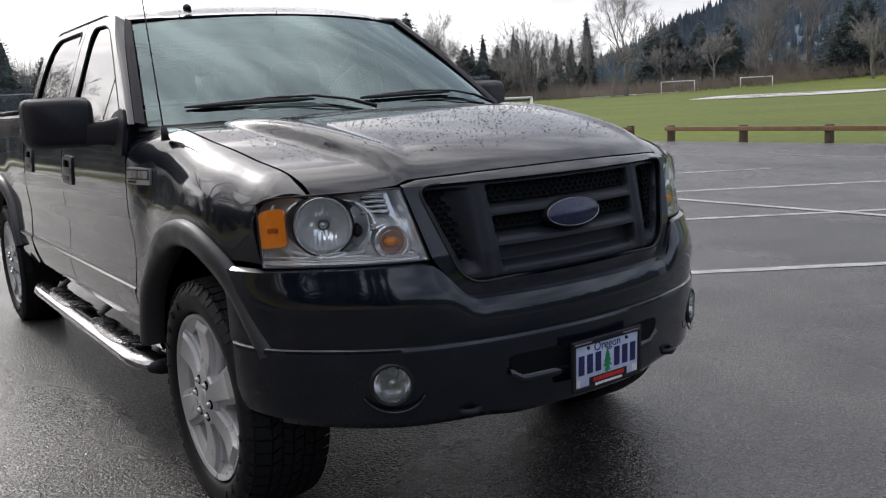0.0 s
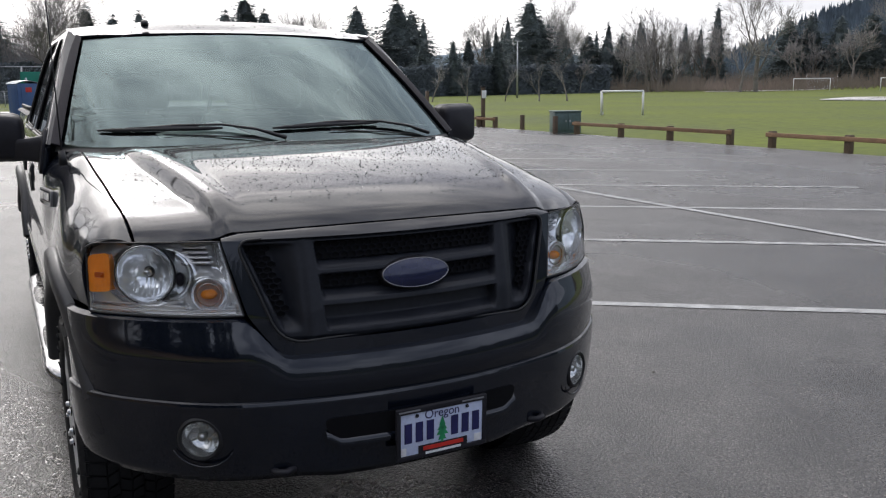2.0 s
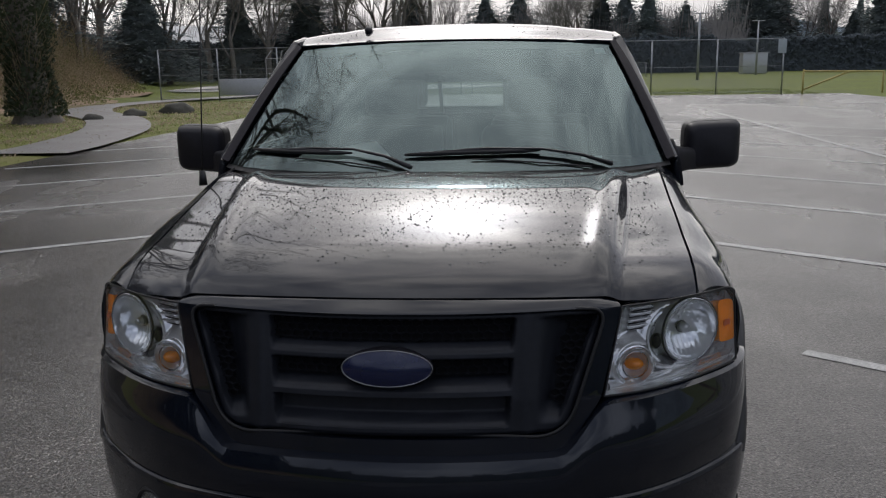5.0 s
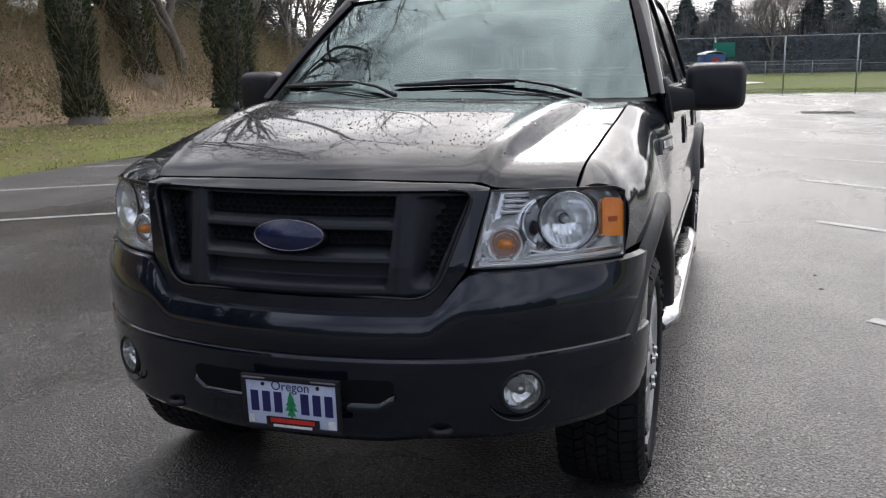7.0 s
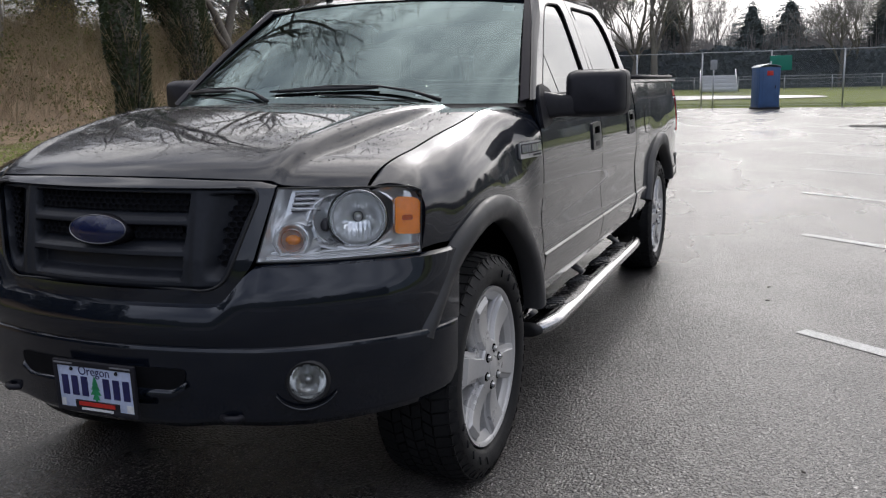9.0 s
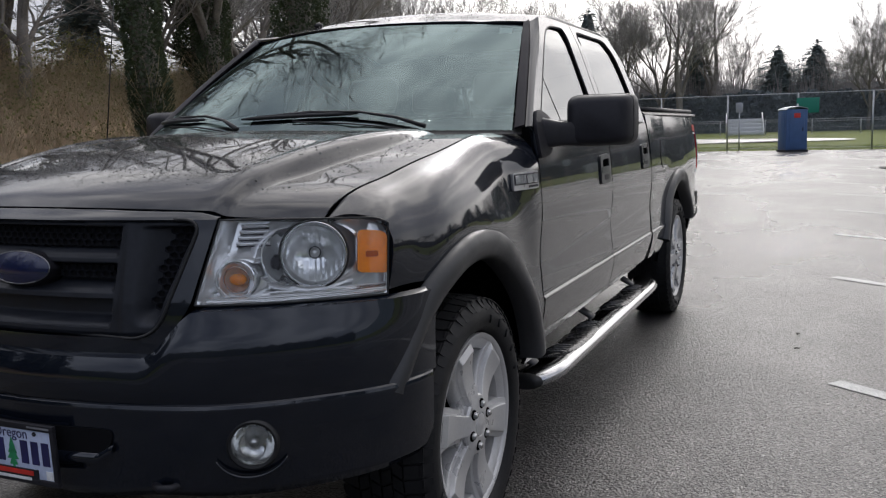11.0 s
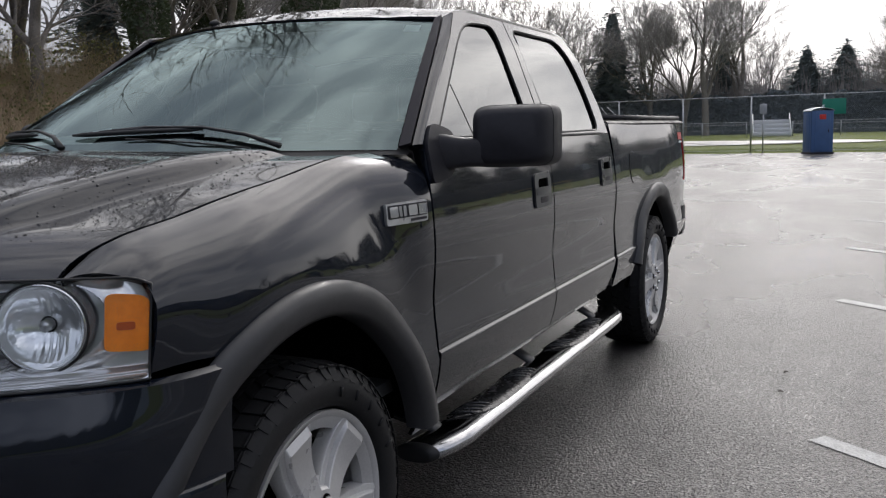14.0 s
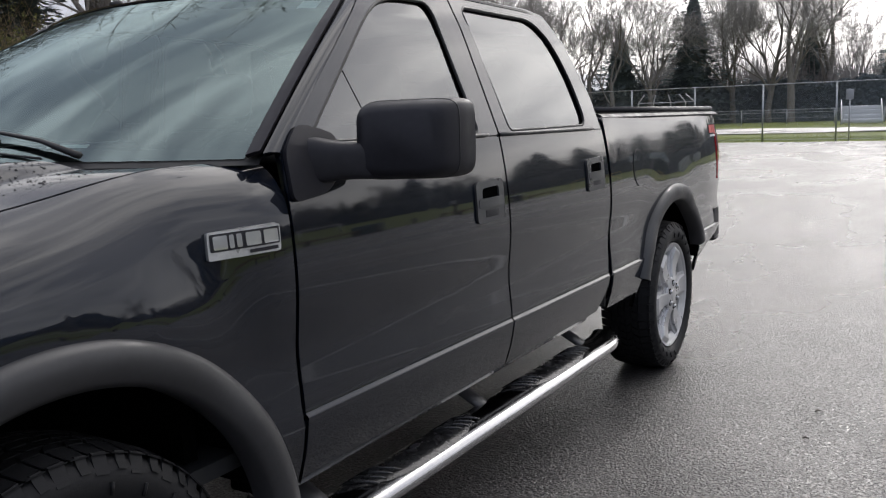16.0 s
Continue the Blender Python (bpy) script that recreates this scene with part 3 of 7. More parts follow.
    turn, c, out, e1 = bowl(0.590, 0.984, 0.047, 0.030, 0.3, "indicator_bowl", 0.022, 0.0, 0.02)
    hoop("indicator_ring", c, out, e1, 0.0335, 0.0022, M_CHROME, turn, 0.002)
    bm = bmesh.new()
    bmesh.ops.create_uvsphere(bm, u_segments=16, v_segments=10, radius=0.0190, matrix=Matrix.Translation(c - out * 0.007) @ Matrix.Diagonal((1.25, 1.0, 0.8, 1)))
    part("amber_bulb", bm, M_AMBER, turn, "amber bulb")
    dome = lathe([(0.034, 0.002), (0.030, 0.010), (0.018, 0.015), (0.001, 0.017)], lambda a, b, h: c + e1 * a + Vector((0, 0, 1)) * b + out * h, 24)
    part("indicator_lens", dome, M_CLEAR, turn).visible_shadow = False
    for k in range(4):
        z = 1.070 + 0.0145 * k
        for dz, mat, name in ((0.0, M_LAMP, "rib"), (-0.0070, M_PILLAR, "groove")):
            bm = bmesh.new()
            tube(bm, [at(x, z + dz, 0.041 if dz == 0 else 0.043) for x in steps(0.572 + 0.003 * k, 0.646 - 0.002 * k, 6)], 0.0052 if dz == 0 else 0.0016, 8, True, 0.9)
            part(name, bm, mat, unit)
    marker = rounded([(0.832, 0.984), (0.8855, 0.976), (0.8800, 1.085), (0.826, 1.094)], [0.010, 0.010, 0.022, 0.014], 5)
    m_ = part("side_marker", sheet(marker, (), steps(0.838, 0.875, 4), steps(0.99, 1.08, 6), lambda x, z: at(x, z, 0.006), (sx, -1, 0), 0.02), M_AMBER, unit, "amber side marker")
    part("marker_reflex", sheet(rounded([(0.846, 1.022), (0.868, 1.021), (0.867, 1.036), (0.845, 1.037)], 0.004, 3), (), (), (), lambda x, z: at(x, z, 0.003), (sx, -1, 0), 0.004), material("dark_amber", (0.45, 0.09, 0.01), 0.3, vary=0.2), m_)
    bm = grid(lambda u, v: at(lerp(0.526, 0.884, u), lerp(0.929, 0.950, v), lerp(0.006, 0.040, v) + 0.006 * math.sin(v * 9.4)), 40, 12, (0, -1, 0))
    part("lower_reflector", bm, M_LAMP, unit, crease=60)


for sx in (1, -1):
    headlight(sx)


# front bumper: painted upper band and lower valance
def bump_top(x):
    x = abs(x)
    return lerp(0.806, 0.922, smooth(0.40, 0.525, x)) - 0.006 * smooth(0.6, 0.95, x)


def bumper_upper(u, v):
    s = lerp(-1, 1, u)
    x, dy = plan(abs(s))
    top = bump_top(x)
    base = -0.928 + 0.022 * smooth(0.80, 0.93, lerp(0.684, top, min(1, v / 0.9)))
    if v > 0.9:
        t = (v - 0.9) / 0.1
        return Vector((math.copysign(x - 0.03 * t * smooth(0.7, 1, abs(s)), s), base + dy + 0.065 * t, top + 0.004 * math.sin(math.pi * t) - 0.004 * t))
    t = v / 0.9
    z = lerp(0.684, top, t)
    return Vector((math.copysign(x - 0.004 * (1 - t), s), base + dy - 0.020 * math.sin(math.pi * min(1.0, 0.15 + 0.85 * t)) * (1 - smooth(0.75, 1, abs(s))), z))


bumper = part("front_bumper", grid(bumper_upper, 96, 16, (0, -1, 0)), M_PAINT, truck, "gloss black front bumper")


def valance(u, v):
    s = lerp(-1, 1, u)
    x, dy = plan(abs(s) * 0.985)
    low = 0.436 + 0.020 * smooth(0.55, 0.95, abs(s)) - 0.012 * smooth(0.25, 0.1, abs(x) - 0.15)
    prof = [(0.050, 0.684), (-0.006, 0.688), (-0.013, 0.684), (-0.016, 0.675), (-0.012, 0.62), (-0.004, 0.55), (0.012, low + 0.02), (0.035, low), (0.12, low + 0.01)]
    k = v * (len(prof) - 1)
    i = min(int(k), len(prof) - 2)
    off, z = (lerp(prof[i][j], prof[i + 1][j], k - i) for j in (0, 1))
    out = smooth(0.75, 1.0, abs(s))
    return Vector((math.copysign(x - off * out * 0.6, s), -0.930 + dy + off, z))


FOG_X, FOG_Z = 0.648, 0.580
bm = grid(valance, 240, 64, (0, -1, 0))
gone = [f for f in bm.faces if math.hypot((abs(f.calc_center_median().x) - FOG_X) * 1.15, f.calc_center_median().z - FOG_Z) < 0.052 and f.calc_center_median().y < -0.6]
bmesh.ops.delete(bm, geom=gone, context="FACES")
low = part("lower_valance", bm, M_PAINT, bumper, "black lower bumper with fog lights", 50)
slot = lambda x, z: Vector((x, -0.945 + bend(x), z))
# The intake is a dark sheet, drawing the shade of its opening.
bm = sheet(rounded([(-0.325, 0.622), (0.325, 0.622), (0.300, 0.556), (-0.300, 0.556)], 0.030, 4), (), steps(-0.3, 0.3, 12), (), slot, (0, -1, 0), 0.01)
part("air_intake", bm, M_DEEP, bumper)
bm = grid(lambda u, v: slot(lerp(-0.318, 0.318, u), lerp(0.532, 0.563, v) + 0.024 * smooth(0.85, 1.0, abs(2 * u - 1))) + Vector((0, -0.012 * math.sin(math.pi * (0.15 + 0.7 * v)) + 0.012 * v, 0)), 48, 8, (0, -1, 0.5), 0.006)
part("intake_lip", bm, M_PAINT, bumper, "gloss black lip under the air intake")


def fog_light(sx):
    x, z = FOG_X, FOG_Z
    y = -0.936 + plan_back(x)
    c = Vector((sx * x, y, z))
    out = Vector((sx * 0.55, -1, 0)).normalized()
    e1, e2 = Vector((0, 0, 1)).cross(out).normalized(), Vector((0, 0, 1))
    put = lambda a, b, h: c + e1 * a + e2 * b + out * h
    lamp = part("fog_light", lathe([(0.066, -0.03), (0.066, 0.004), (0.060, 0.010), (0.054, 0.008), (0.053, -0.002)], put, 32), M_GASKET, bumper, "round clear fog light")
    part("fog_reflector", lathe([(0.055, 0.004), (0.052, 0.002), (0.044, -0.012), (0.026, -0.028), (0.001, -0.034)], put, 24), M_FOG, lamp)
    part("fog_lens", lathe([(0.053, 0.004), (0.040, 0.012), (0.020, 0.017), (0.001, 0.018)], put, 24), M_CLEAR, lamp).visible_shadow = False
    bm = bmesh.new()
    tube(bm, [put(0, 0, -0.03), put(0, 0, -0.006)], 0.011, 8)
    part("fog_bulb", bm, M_STEEL, lamp)
    bm = bmesh.new()
    pts = []
    for a in steps(radians(205), radians(335), 16):
        px = FOG_X - 0.004 + 0.080 * math.cos(a)
        pts.append(Vector((sx * px, -0.942 + plan_back(px), FOG_Z - 0.004 + 0.080 * math.sin(a))))
    tube(bm, pts, [0.002 + 0.003 * math.sin(math.pi * k / 16) for k in range(17)], 6)
    part("fog_pocket_lip", bm, M_PAINT, lamp)


def tow_hook(sx):
    bm = bmesh.new()
    p = [Vector((sx * a, b, 0.470)) for a, b in ((0.40, -0.75), (0.40, -0.845), (0.405, -0.868), (0.43, -0.880), (0.455, -0.868), (0.460, -0.845), (0.460, -0.75))]
    tube(bm, p, 0.011, 8)
    part("tow_hook", bm, M_TRIM, bumper, "black steel tow hook")


for sx in (1, -1):
    fog_light(sx), tow_hook(sx)

# licence plate with bars for its writing
plate_m = pose(0.028, -0.966, 0.550, 92, 0, 1)
plate = part("license_plate", box(bmesh.new(), (-0.152, -0.076, 0), (0.152, 0.076, 0.003), 0.001), M_PLATE, truck, "white licence plate in a black dealer frame")
plate.matrix_basis = plate_m @ Matrix.Diagonal((0.94, 0.97, 1.0, 1.0))


def flat_bar(name, x0, z0, x1, z1, mat, parent, depth=0.0012, base=0.0034):
    return part(name, box(bmesh.new(), (x0, z0, base), (x1, z1, base + depth)), mat, parent)


bm = bmesh.new()
for lo, hi in (((-0.162, 0.066), (0.162, 0.084)), ((-0.162, -0.084), (0.162, -0.070)), ((-0.162, -0.071), (-0.148, 0.067)), ((0.148, -0.071), (0.162, 0.067))):
    box(bm, (*lo, -0.004), (*hi, 0.008), 0.002)
part("plate_frame", bm, M_TRIM, plate, "black plastic frame")
for k in range(3):
    flat_bar("character_bar", -0.134 + 0.039 * k, -0.030, -0.108 + 0.039 * k, 0.034, M_INK, plate)
    flat_bar("character_bar", 0.032 + 0.039 * k, -0.030, 0.058 + 0.039 * k, 0.034, M_INK, plate)
bm = bmesh.new()
for k, w in enumerate((0.012, 0.018, 0.022, 0.015)):
    z = 0.030 - 0.016 * k
    vs = [bm.verts.new((a, b, 0.0045)) for a, b in ((-w, z - 0.020), (w, z - 0.020), (0, z + 0.012))]
    bm.faces.new(vs)
box(bm, (-0.004, -0.045, 0.0035), (0.004, -0.03, 0.0045))
part("tree_print", bm, M_GREEN, plate)
flat_bar("dealer_panel", -0.085, -0.078, 0.090, -0.044, M_TRIM, plate, 0.004)
flat_bar("dealer_bar", -0.070, -0.060, 0.075, -0.047, M_REDINK, plate, 0.001, 0.0076)
flat_bar("dealer_bar", -0.062, -0.074, 0.066, -0.066, M_WHITEINK, plate, 0.001, 0.0076)
flat_bar("month_sticker", -0.146, -0.068, -0.128, -0.044, M_WHITEINK, plate)
flat_bar("year_sticker", 0.118, -0.068, 0.144, -0.044, M_WHITEINK, plate)
flat_bar("frame_bar", -0.155, 0.073, -0.080, 0.078, M_GREYINK, plate, 0.001, 0.0082)
flat_bar("frame_bar", 0.070, 0.073, 0.150, 0.078, M_GREYINK, plate, 0.001, 0.0082)
for sx in (1, -1):
    bm = lathe([(0.001, 0.008), (0.005, 0.008), (0.006, 0.004)], lambda a, b, h, sx=sx: Vector((sx * 0.09 + a, 0.056 + b, h)), 10)
    part("screw", bm, M_TRIM, plate)
state = bpy.data.curves.new("state_name", "FONT")
state.body, state.size, state.extrude, state.align_x, state.align_y = "Oregon", 0.040, 0.0004, "CENTER", "CENTER"
state.materials.append(M_INK)
state_ob = new("state_name", state)
state_ob.parent, state_ob.matrix_basis = plate, pose(0, 0.052, 0.0042)


# ---- wheels ----
def wheel(sx, yc, turn):
    hub = empty("wheel", Matrix.Translation((sx * 0.937, yc, HUB_Z)) @ Matrix.Rotation(turn, 4, "X"), truck)
    tagged(hub, "silver six-spoke alloy wheel with an all-terrain tyre")
    put = lambda a, b, h: Vector((sx * h, a, b))
    R = 0.413
    prof = [(0.286, -0.20), (0.300, -0.005), (0.315, 0.006), (0.345, 0.012), (0.375, 0.006), (0.392, -0.012), (0.400, -0.030), (0.403, -0.10), (0.404, -0.14), (0.403, -0.18), (0.400, -0.245), (0.388, -0.262), (0.345, -0.276), (0.290, -0.262)]
    tyre = part("tyre", lathe(prof, put, 72), M_RUBBER, hub, "black all-terrain tyre with blocky tread", 50)
    bm = bmesh.new()
    n = 56
    for k in range(n):
        for row, (h0, h1, skew, w) in enumerate(((-0.005, -0.062, 0.22, 0.86), (-0.068, -0.098, -0.35, 0.80), (-0.104, -0.134, 0.30, 0.80), (-0.141, -0.171, -0.30, 0.80), (-0.177, -0.207, 0.35, 0.80), (-0.213, -0.270, -0.22, 0.86))):
            a0 = 2 * math.pi * (k + 0.27 * row) / n
            da = 2 * math.pi / n * w
            sh = 2 * math.pi / n * skew
            r0, r1 = 0.404, R
            vs = []
            for r in (r0, r1):
                for h, ds in ((h0, 0), (h1, sh)):
                    edge = 0.012 if r == r1 and row in (0, 5) and h == (h0 if row == 0 else h1) else 0.0
                    for a in (a0 + ds, a0 + ds + da):
                        vs.append(bm.verts.new(put((r - edge) * math.cos(a), (r - edge) * math.sin(a), h)))
            for f in ((4, 5, 7, 6), (0, 1, 5, 4), (1, 3, 7, 5), (3, 2, 6, 7), (2, 0, 4, 6)):
                bm.faces.new([vs[i] for i in f])
    for k in range(n):  # side biters on the shoulder
        a0 = 2 * math.pi * (k + 0.1) / n
        da = 2 * math.pi / n * (0.72 if k % 2 else 0.5)
        inner = 0.366 if k % 2 else 0.374
        vs = []
        for r, h in ((inner, 0.006), (0.389, -0.009), (0.404, -0.020), (inner, 0.0105), (0.389, -0.004), (0.405, -0.012)):
            vs.append([bm.verts.new(put(r * math.cos(a), r * math.sin(a), h)) for a in (a0, a0 + da)])
        for i, j in ((3, 4), (4, 5), (0, 3), (5, 2)):
            bm.faces.new((vs[i][0], vs[i][1], vs[j][1], vs[j][0]))
        for e in (0, 1):
            bm.faces.new([vs[i][e] for i in (0, 1, 2, 5, 4, 3)])
    bmesh.ops.recalc_face_normals(bm, faces=bm.faces)
    part("tread", bm, M_RUBBER, tyre, crease=25)
    for k in range(26):
        a = 2 * math.pi * (k / 26) + 0.02
        if k % 13 in (0, 1, 2, 3, 4):
            bm = bmesh.new()
            tube(bm, [put(0.325 * math.cos(a), 0.325 * math.sin(a), 0.0105), put(0.350 * math.cos(a + 0.02), 0.350 * math.sin(a + 0.02), 0.0145)], 0.0045, 4)
            part("sidewall_mark", bm, M_RUBBER, tyre)

    rim = part("rim", lathe([(0.288, -0.20), (0.262, -0.19), (0.255, -0.10), (0.262, -0.03), (0.276, -0.008), (0.290, -0.004), (0.292, -0.014), (0.288, -0.03)], put, 72), M_ALLOY, hub, "silver alloy rim", 50)
    hub_disc = lathe([(0.040, -0.012), (0.090, -0.016), (0.122, -0.030), (0.124, -0.055)], put, 72)
    part("spoke_root", hub_disc, M_ALLOY, rim, crease=40)
    part("rim_lip", lathe([(0.240, -0.060), (0.242, -0.030), (0.258, -0.019), (0.277, -0.012)], put, 72), M_ALLOY, rim, crease=40)
    for k in range(6):
        a = 2 * math.pi * (k + 0.5) / 6
        ca, sa = math.cos(a), math.sin(a)
        bm, rows = bmesh.new(), []
        for t in steps(0, 1, 9):
            q = lerp(0.078, 0.268, t)
            w = lerp(0.032, 0.049, smooth(0.0, 1.0, t))
            base = -0.016 - 0.016 * math.sin(math.pi * t) + 0.004 * t
            up = 0.016 * smooth(1.0, 0.88, t) + 0.002
            half = [(0.0, up), (w - 0.003, up), (w, up - 0.002), (w + 0.003, 0.003), (w + 0.018, 0.0), (w + 0.020, -0.004), (w + 0.021, -0.045)]
            prof_ = [(-l, h) for l, h in reversed(half[1:])] + half
            rows.append([bm.verts.new(put(q * ca - l * sa, q * sa + l * ca, base + h)) for l, h in prof_])
        for p, r_ in zip(rows, rows[1:]):
            for i in range(len(p) - 1):
                bm.faces.new((p[i], p[i + 1], r_[i + 1], r_[i]))
        orient(bm, (sx, 0, 0))
        part("spoke", bm, M_ALLOY, rim, "broad cast spoke", 30)
    # Disc in the same black, for the darkness behind the spokes.
    part("brake_disc", lathe([(0.001, -0.13), (0.17, -0.13), (0.235, -0.14), (0.25, -0.20)], put, 36), M_SHADE, hub)
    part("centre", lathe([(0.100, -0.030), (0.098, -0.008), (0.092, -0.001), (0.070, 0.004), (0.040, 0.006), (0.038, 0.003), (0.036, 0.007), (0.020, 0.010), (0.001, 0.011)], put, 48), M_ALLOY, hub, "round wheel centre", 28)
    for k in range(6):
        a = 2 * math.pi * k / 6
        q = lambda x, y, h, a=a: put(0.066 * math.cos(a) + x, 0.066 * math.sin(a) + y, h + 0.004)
        # Raised black disc draws the shaded recess round each lug nut.
        part("lug_recess", lathe([(0.017, -0.002), (0.0165, 0.0016), (0.001, 0.0018)], q, 16), M_SHADE, hub)
        part("lug_nut", lathe([(0.011, 0.0), (0.011, 0.008), (0.008, 0.013), (0.001, 0.014)], q, 8), M_STEEL, hub)
    return hub


for sx in (1, -1):
    wheel(sx, 0.0, 0.30 if sx > 0 else 0.1), wheel(sx, AXLE_R, 0.62)

# ---- doors, cab, glass ----
BELT = 1.352


def body_pt(sx):
    return lambda y, z: Vector((sx * side_x(z, y), y, z))


def upper_x(z, y=1.6):
    return 0.912 - (z - BELT) * 0.325 - 0.12 * max(0.0, z - 1.72) - 0.020 * max(0.0, y - 2.45) ** 2


def upper_pt(sx, off=0.0):
    return lambda y, z: Vector((sx * (upper_x(z, y) + off), y, z))


FRONT_DOOR = [(0.664, 0.515), (1.785, 0.535), (1.800, 0.70), (1.802, 1.0), (1.796, BELT), (0.664, BELT)]
REAR_DOOR = [(1.797, 0.535), (2.690, 0.545), (2.778, 0.66), (2.806, 0.85), (2.812, 1.10), (2.796, BELT), (1.808, BELT), (1.814, 1.0), (1.812, 0.70)]
WIN_F = rounded([(0.770, 1.366), (1.665, 1.366), (1.600, 1.800), (1.285, 1.792)], [0.02, 0.03, 0.05, 0.16], 6)
WIN_R = rounded([(1.895, 1.368), (2.640, 1.374), (2.600, 1.60), (2.445, 1.806), (1.815, 1.806)], [0.03, 0.07, 0.3, 0.12, 0.05], 6)
FRAME_F = [(0.672, BELT + 0.004), (1.796, BELT + 0.004), (1.742, 1.842), (1.43, 1.848), (1.262, 1.826)]
FRAME_R = [(1.808, BELT + 0.004), (2.792, BELT + 0.004), (2.775, 1.50), (2.66, 1.72), (2.545, 1.835), (2.40, 1.852), (1.752, 1.846)]


def door(sx, lower, frame, window, name, label, hy, hz):
    body = body_pt(sx)
    d = part(name, sheet(lower, (), steps(0.8, 2.7, 24), [0.56, 0.60, 0.64, 0.68, 0.693, 0.697, 0.701, 0.705, 0.72, 0.74] + steps(0.78, 1.32, 14), body, (sx, 0, 0), 0.02), M_PAINT, truck, label, 50)
    part("window_frame", sheet(frame, [window], steps(0.8, 2.7, 20), steps(1.4, 1.84, 8), upper_pt(sx), (sx, 0, 0), 0.02), M_PAINT, d)
    part("window", sheet(window, (), steps(0.9, 2.6, 14), steps(1.4, 1.8, 6), upper_pt(sx, -0.012), (sx, 0, 0), 0.0), M_TINTED, d, "dark tinted side window").visible_shadow = False
    bm = bmesh.new()
    loop = [upper_pt(sx, -0.003)(y, z) for y, z in window]
    tube(bm, loop + loop[:1], 0.0055, 6, False)
    part("window_seal", bm, M_GASKET, d)
    bm = bmesh.new()
    y0, y1 = min(p[0] for p in window), max(p[0] for p in window)
    tube(bm, [upper_pt(sx, 0.004)(y, 1.358) for y in steps(y0 - 0.02, y1 + 0.05, 8)], 0.007, 6)
    part("belt_moulding", bm, M_FLARE, d)
    # handle: recessed plate, a black sheet for the pocket's shade, and pull
    outl = rounded([(hy - 0.10, hz - 0.072), (hy + 0.095, hz - 0.066), (hy + 0.10, hz + 0.072), (hy - 0.095, hz + 0.066)], 0.025, 4)
    off = lambda o: (lambda y, z: Vector((sx * (side_x(z, y) + o), y, z)))
    pocket = rounded([(hy - 0.06, hz - 0.004), (hy + 0.06, hz - 0.002), (hy + 0.065, hz + 0.048), (hy - 0.055, hz + 0.044)], 0.015, 3)
    h = part("handle", sheet(outl, [pocket], (), steps(hz - 0.06, hz + 0.06, 4), off(0.008), (sx, 0, 0), 0.012), M_HANDLE, d, "satin charcoal door handle in a recessed plate")
    part("handle_pocket", sheet(pocket, (), (), (), off(0.0015), (sx, 0, 0), 0.0), M_SHADE, h)
    bar = rounded([(hy - 0.088, hz - 0.020), (hy + 0.086, hz - 0.018), (hy + 0.088, hz + 0.012), (hy - 0.086, hz + 0.010)], 0.012, 4)
    part("pull", sheet(bar, (), steps(hy - 0.07, hy + 0.07, 6), (hz - 0.01, hz), lambda y, z: Vector((sx * (side_x(z, y) + 0.015 - 0.7 * (y - hy) ** 2), y, z)), (sx, 0, 0), 0.012), M_HANDLE, h)
    bm = bmesh.new()
    box(bm, (min(sx * (side_x(hz) + 0.006), sx * (side_x(hz) + 0.012)), hy - 0.045, hz - 0.054), (max(sx * (side_x(hz) + 0.006), sx * (side_x(hz) + 0.012)), hy + 0.05, hz - 0.028), 0.002)
    part("keypad", bm, M_TRIM, h)
    return d


for sx in (1, -1):
    door(sx, FRONT_DOOR, FRAME_F, WIN_F, "front_door", "gloss black front door", 1.660, 1.140)
    door(sx, REAR_DOOR, FRAME_R, WIN_R, "rear_door", "gloss black rear door", 2.640, 1.165)
    # quarter divider in the front window
    bm = bmesh.new()
    tube(bm, [upper_pt(sx, -0.0112)(lerp(1.085, 1.005, t), lerp(1.37, 1.60, t)) for t in (0, 1)], 0.0013, 6)
    part("window_divider", bm, M_FLARE, truck)
    # rocker panel
    rk = sheet([(0.56, 0.490), (2.66, 0.505), (2.70, 0.560), (0.56, 0.535)], (), steps(0.7, 2.6, 6), (0.5,), lambda y, z, sx=sx: Vector((sx * (side_x(z) - 0.03), y, z)), (sx, 0, 0), 0.05)
    part("rocker_panel", rk, M_PAINT, truck)


# windshield, with roof and pillars round it
def ws_pt(u, v, off=0.0):
    """u across, v from the cowl to the roof."""
    x = lerp(-1, 1, u)
    half = lerp(0.878, 0.704, v)
    y = lerp(0.175 + 0.455 * abs(x) ** 3.2, 1.035 + 0.20 * x * x, v)
    z = lerp(1.352 - 0.018 * x * x, 1.812 - 0.014 * x * x, v) + 0.016 * math.sin(math.pi * v)
    return Vector((x * half, y, z + off))


ws = part("windshield", grid(lambda u, v: ws_pt(lerp(0.012, 0.988, u), lerp(0.0, 0.985, v)), 40, 16, (0, -1, 0.5)), M_WINDSHIELD, truck, "windshield reflecting grey cloud")
ws.visible_shadow = False
bm = grid(lambda u, v: ws_pt(u, lerp(-0.02, 0.055, v), -0.004), 30, 2, (0, -1, 0.5))
part("frit_band", bm, M_GASKET, ws)
bm = grid(lambda u, v: ws_pt(u, lerp(0.955, 1.0, v), -0.004), 30, 2, (0, -1, 0.5))
part("top_seal", bm, M_GASKET, ws)
bm = grid(lambda u, v: ws_pt(lerp(0.930, 0.962, u), lerp(0.875, 0.935, v), -0.003), 3, 2, (0, -1, 0.5), 0.0008)
part("inspection_sticker", bm, M_PAPER, ws, "small pale sticker in the corner of the glass")
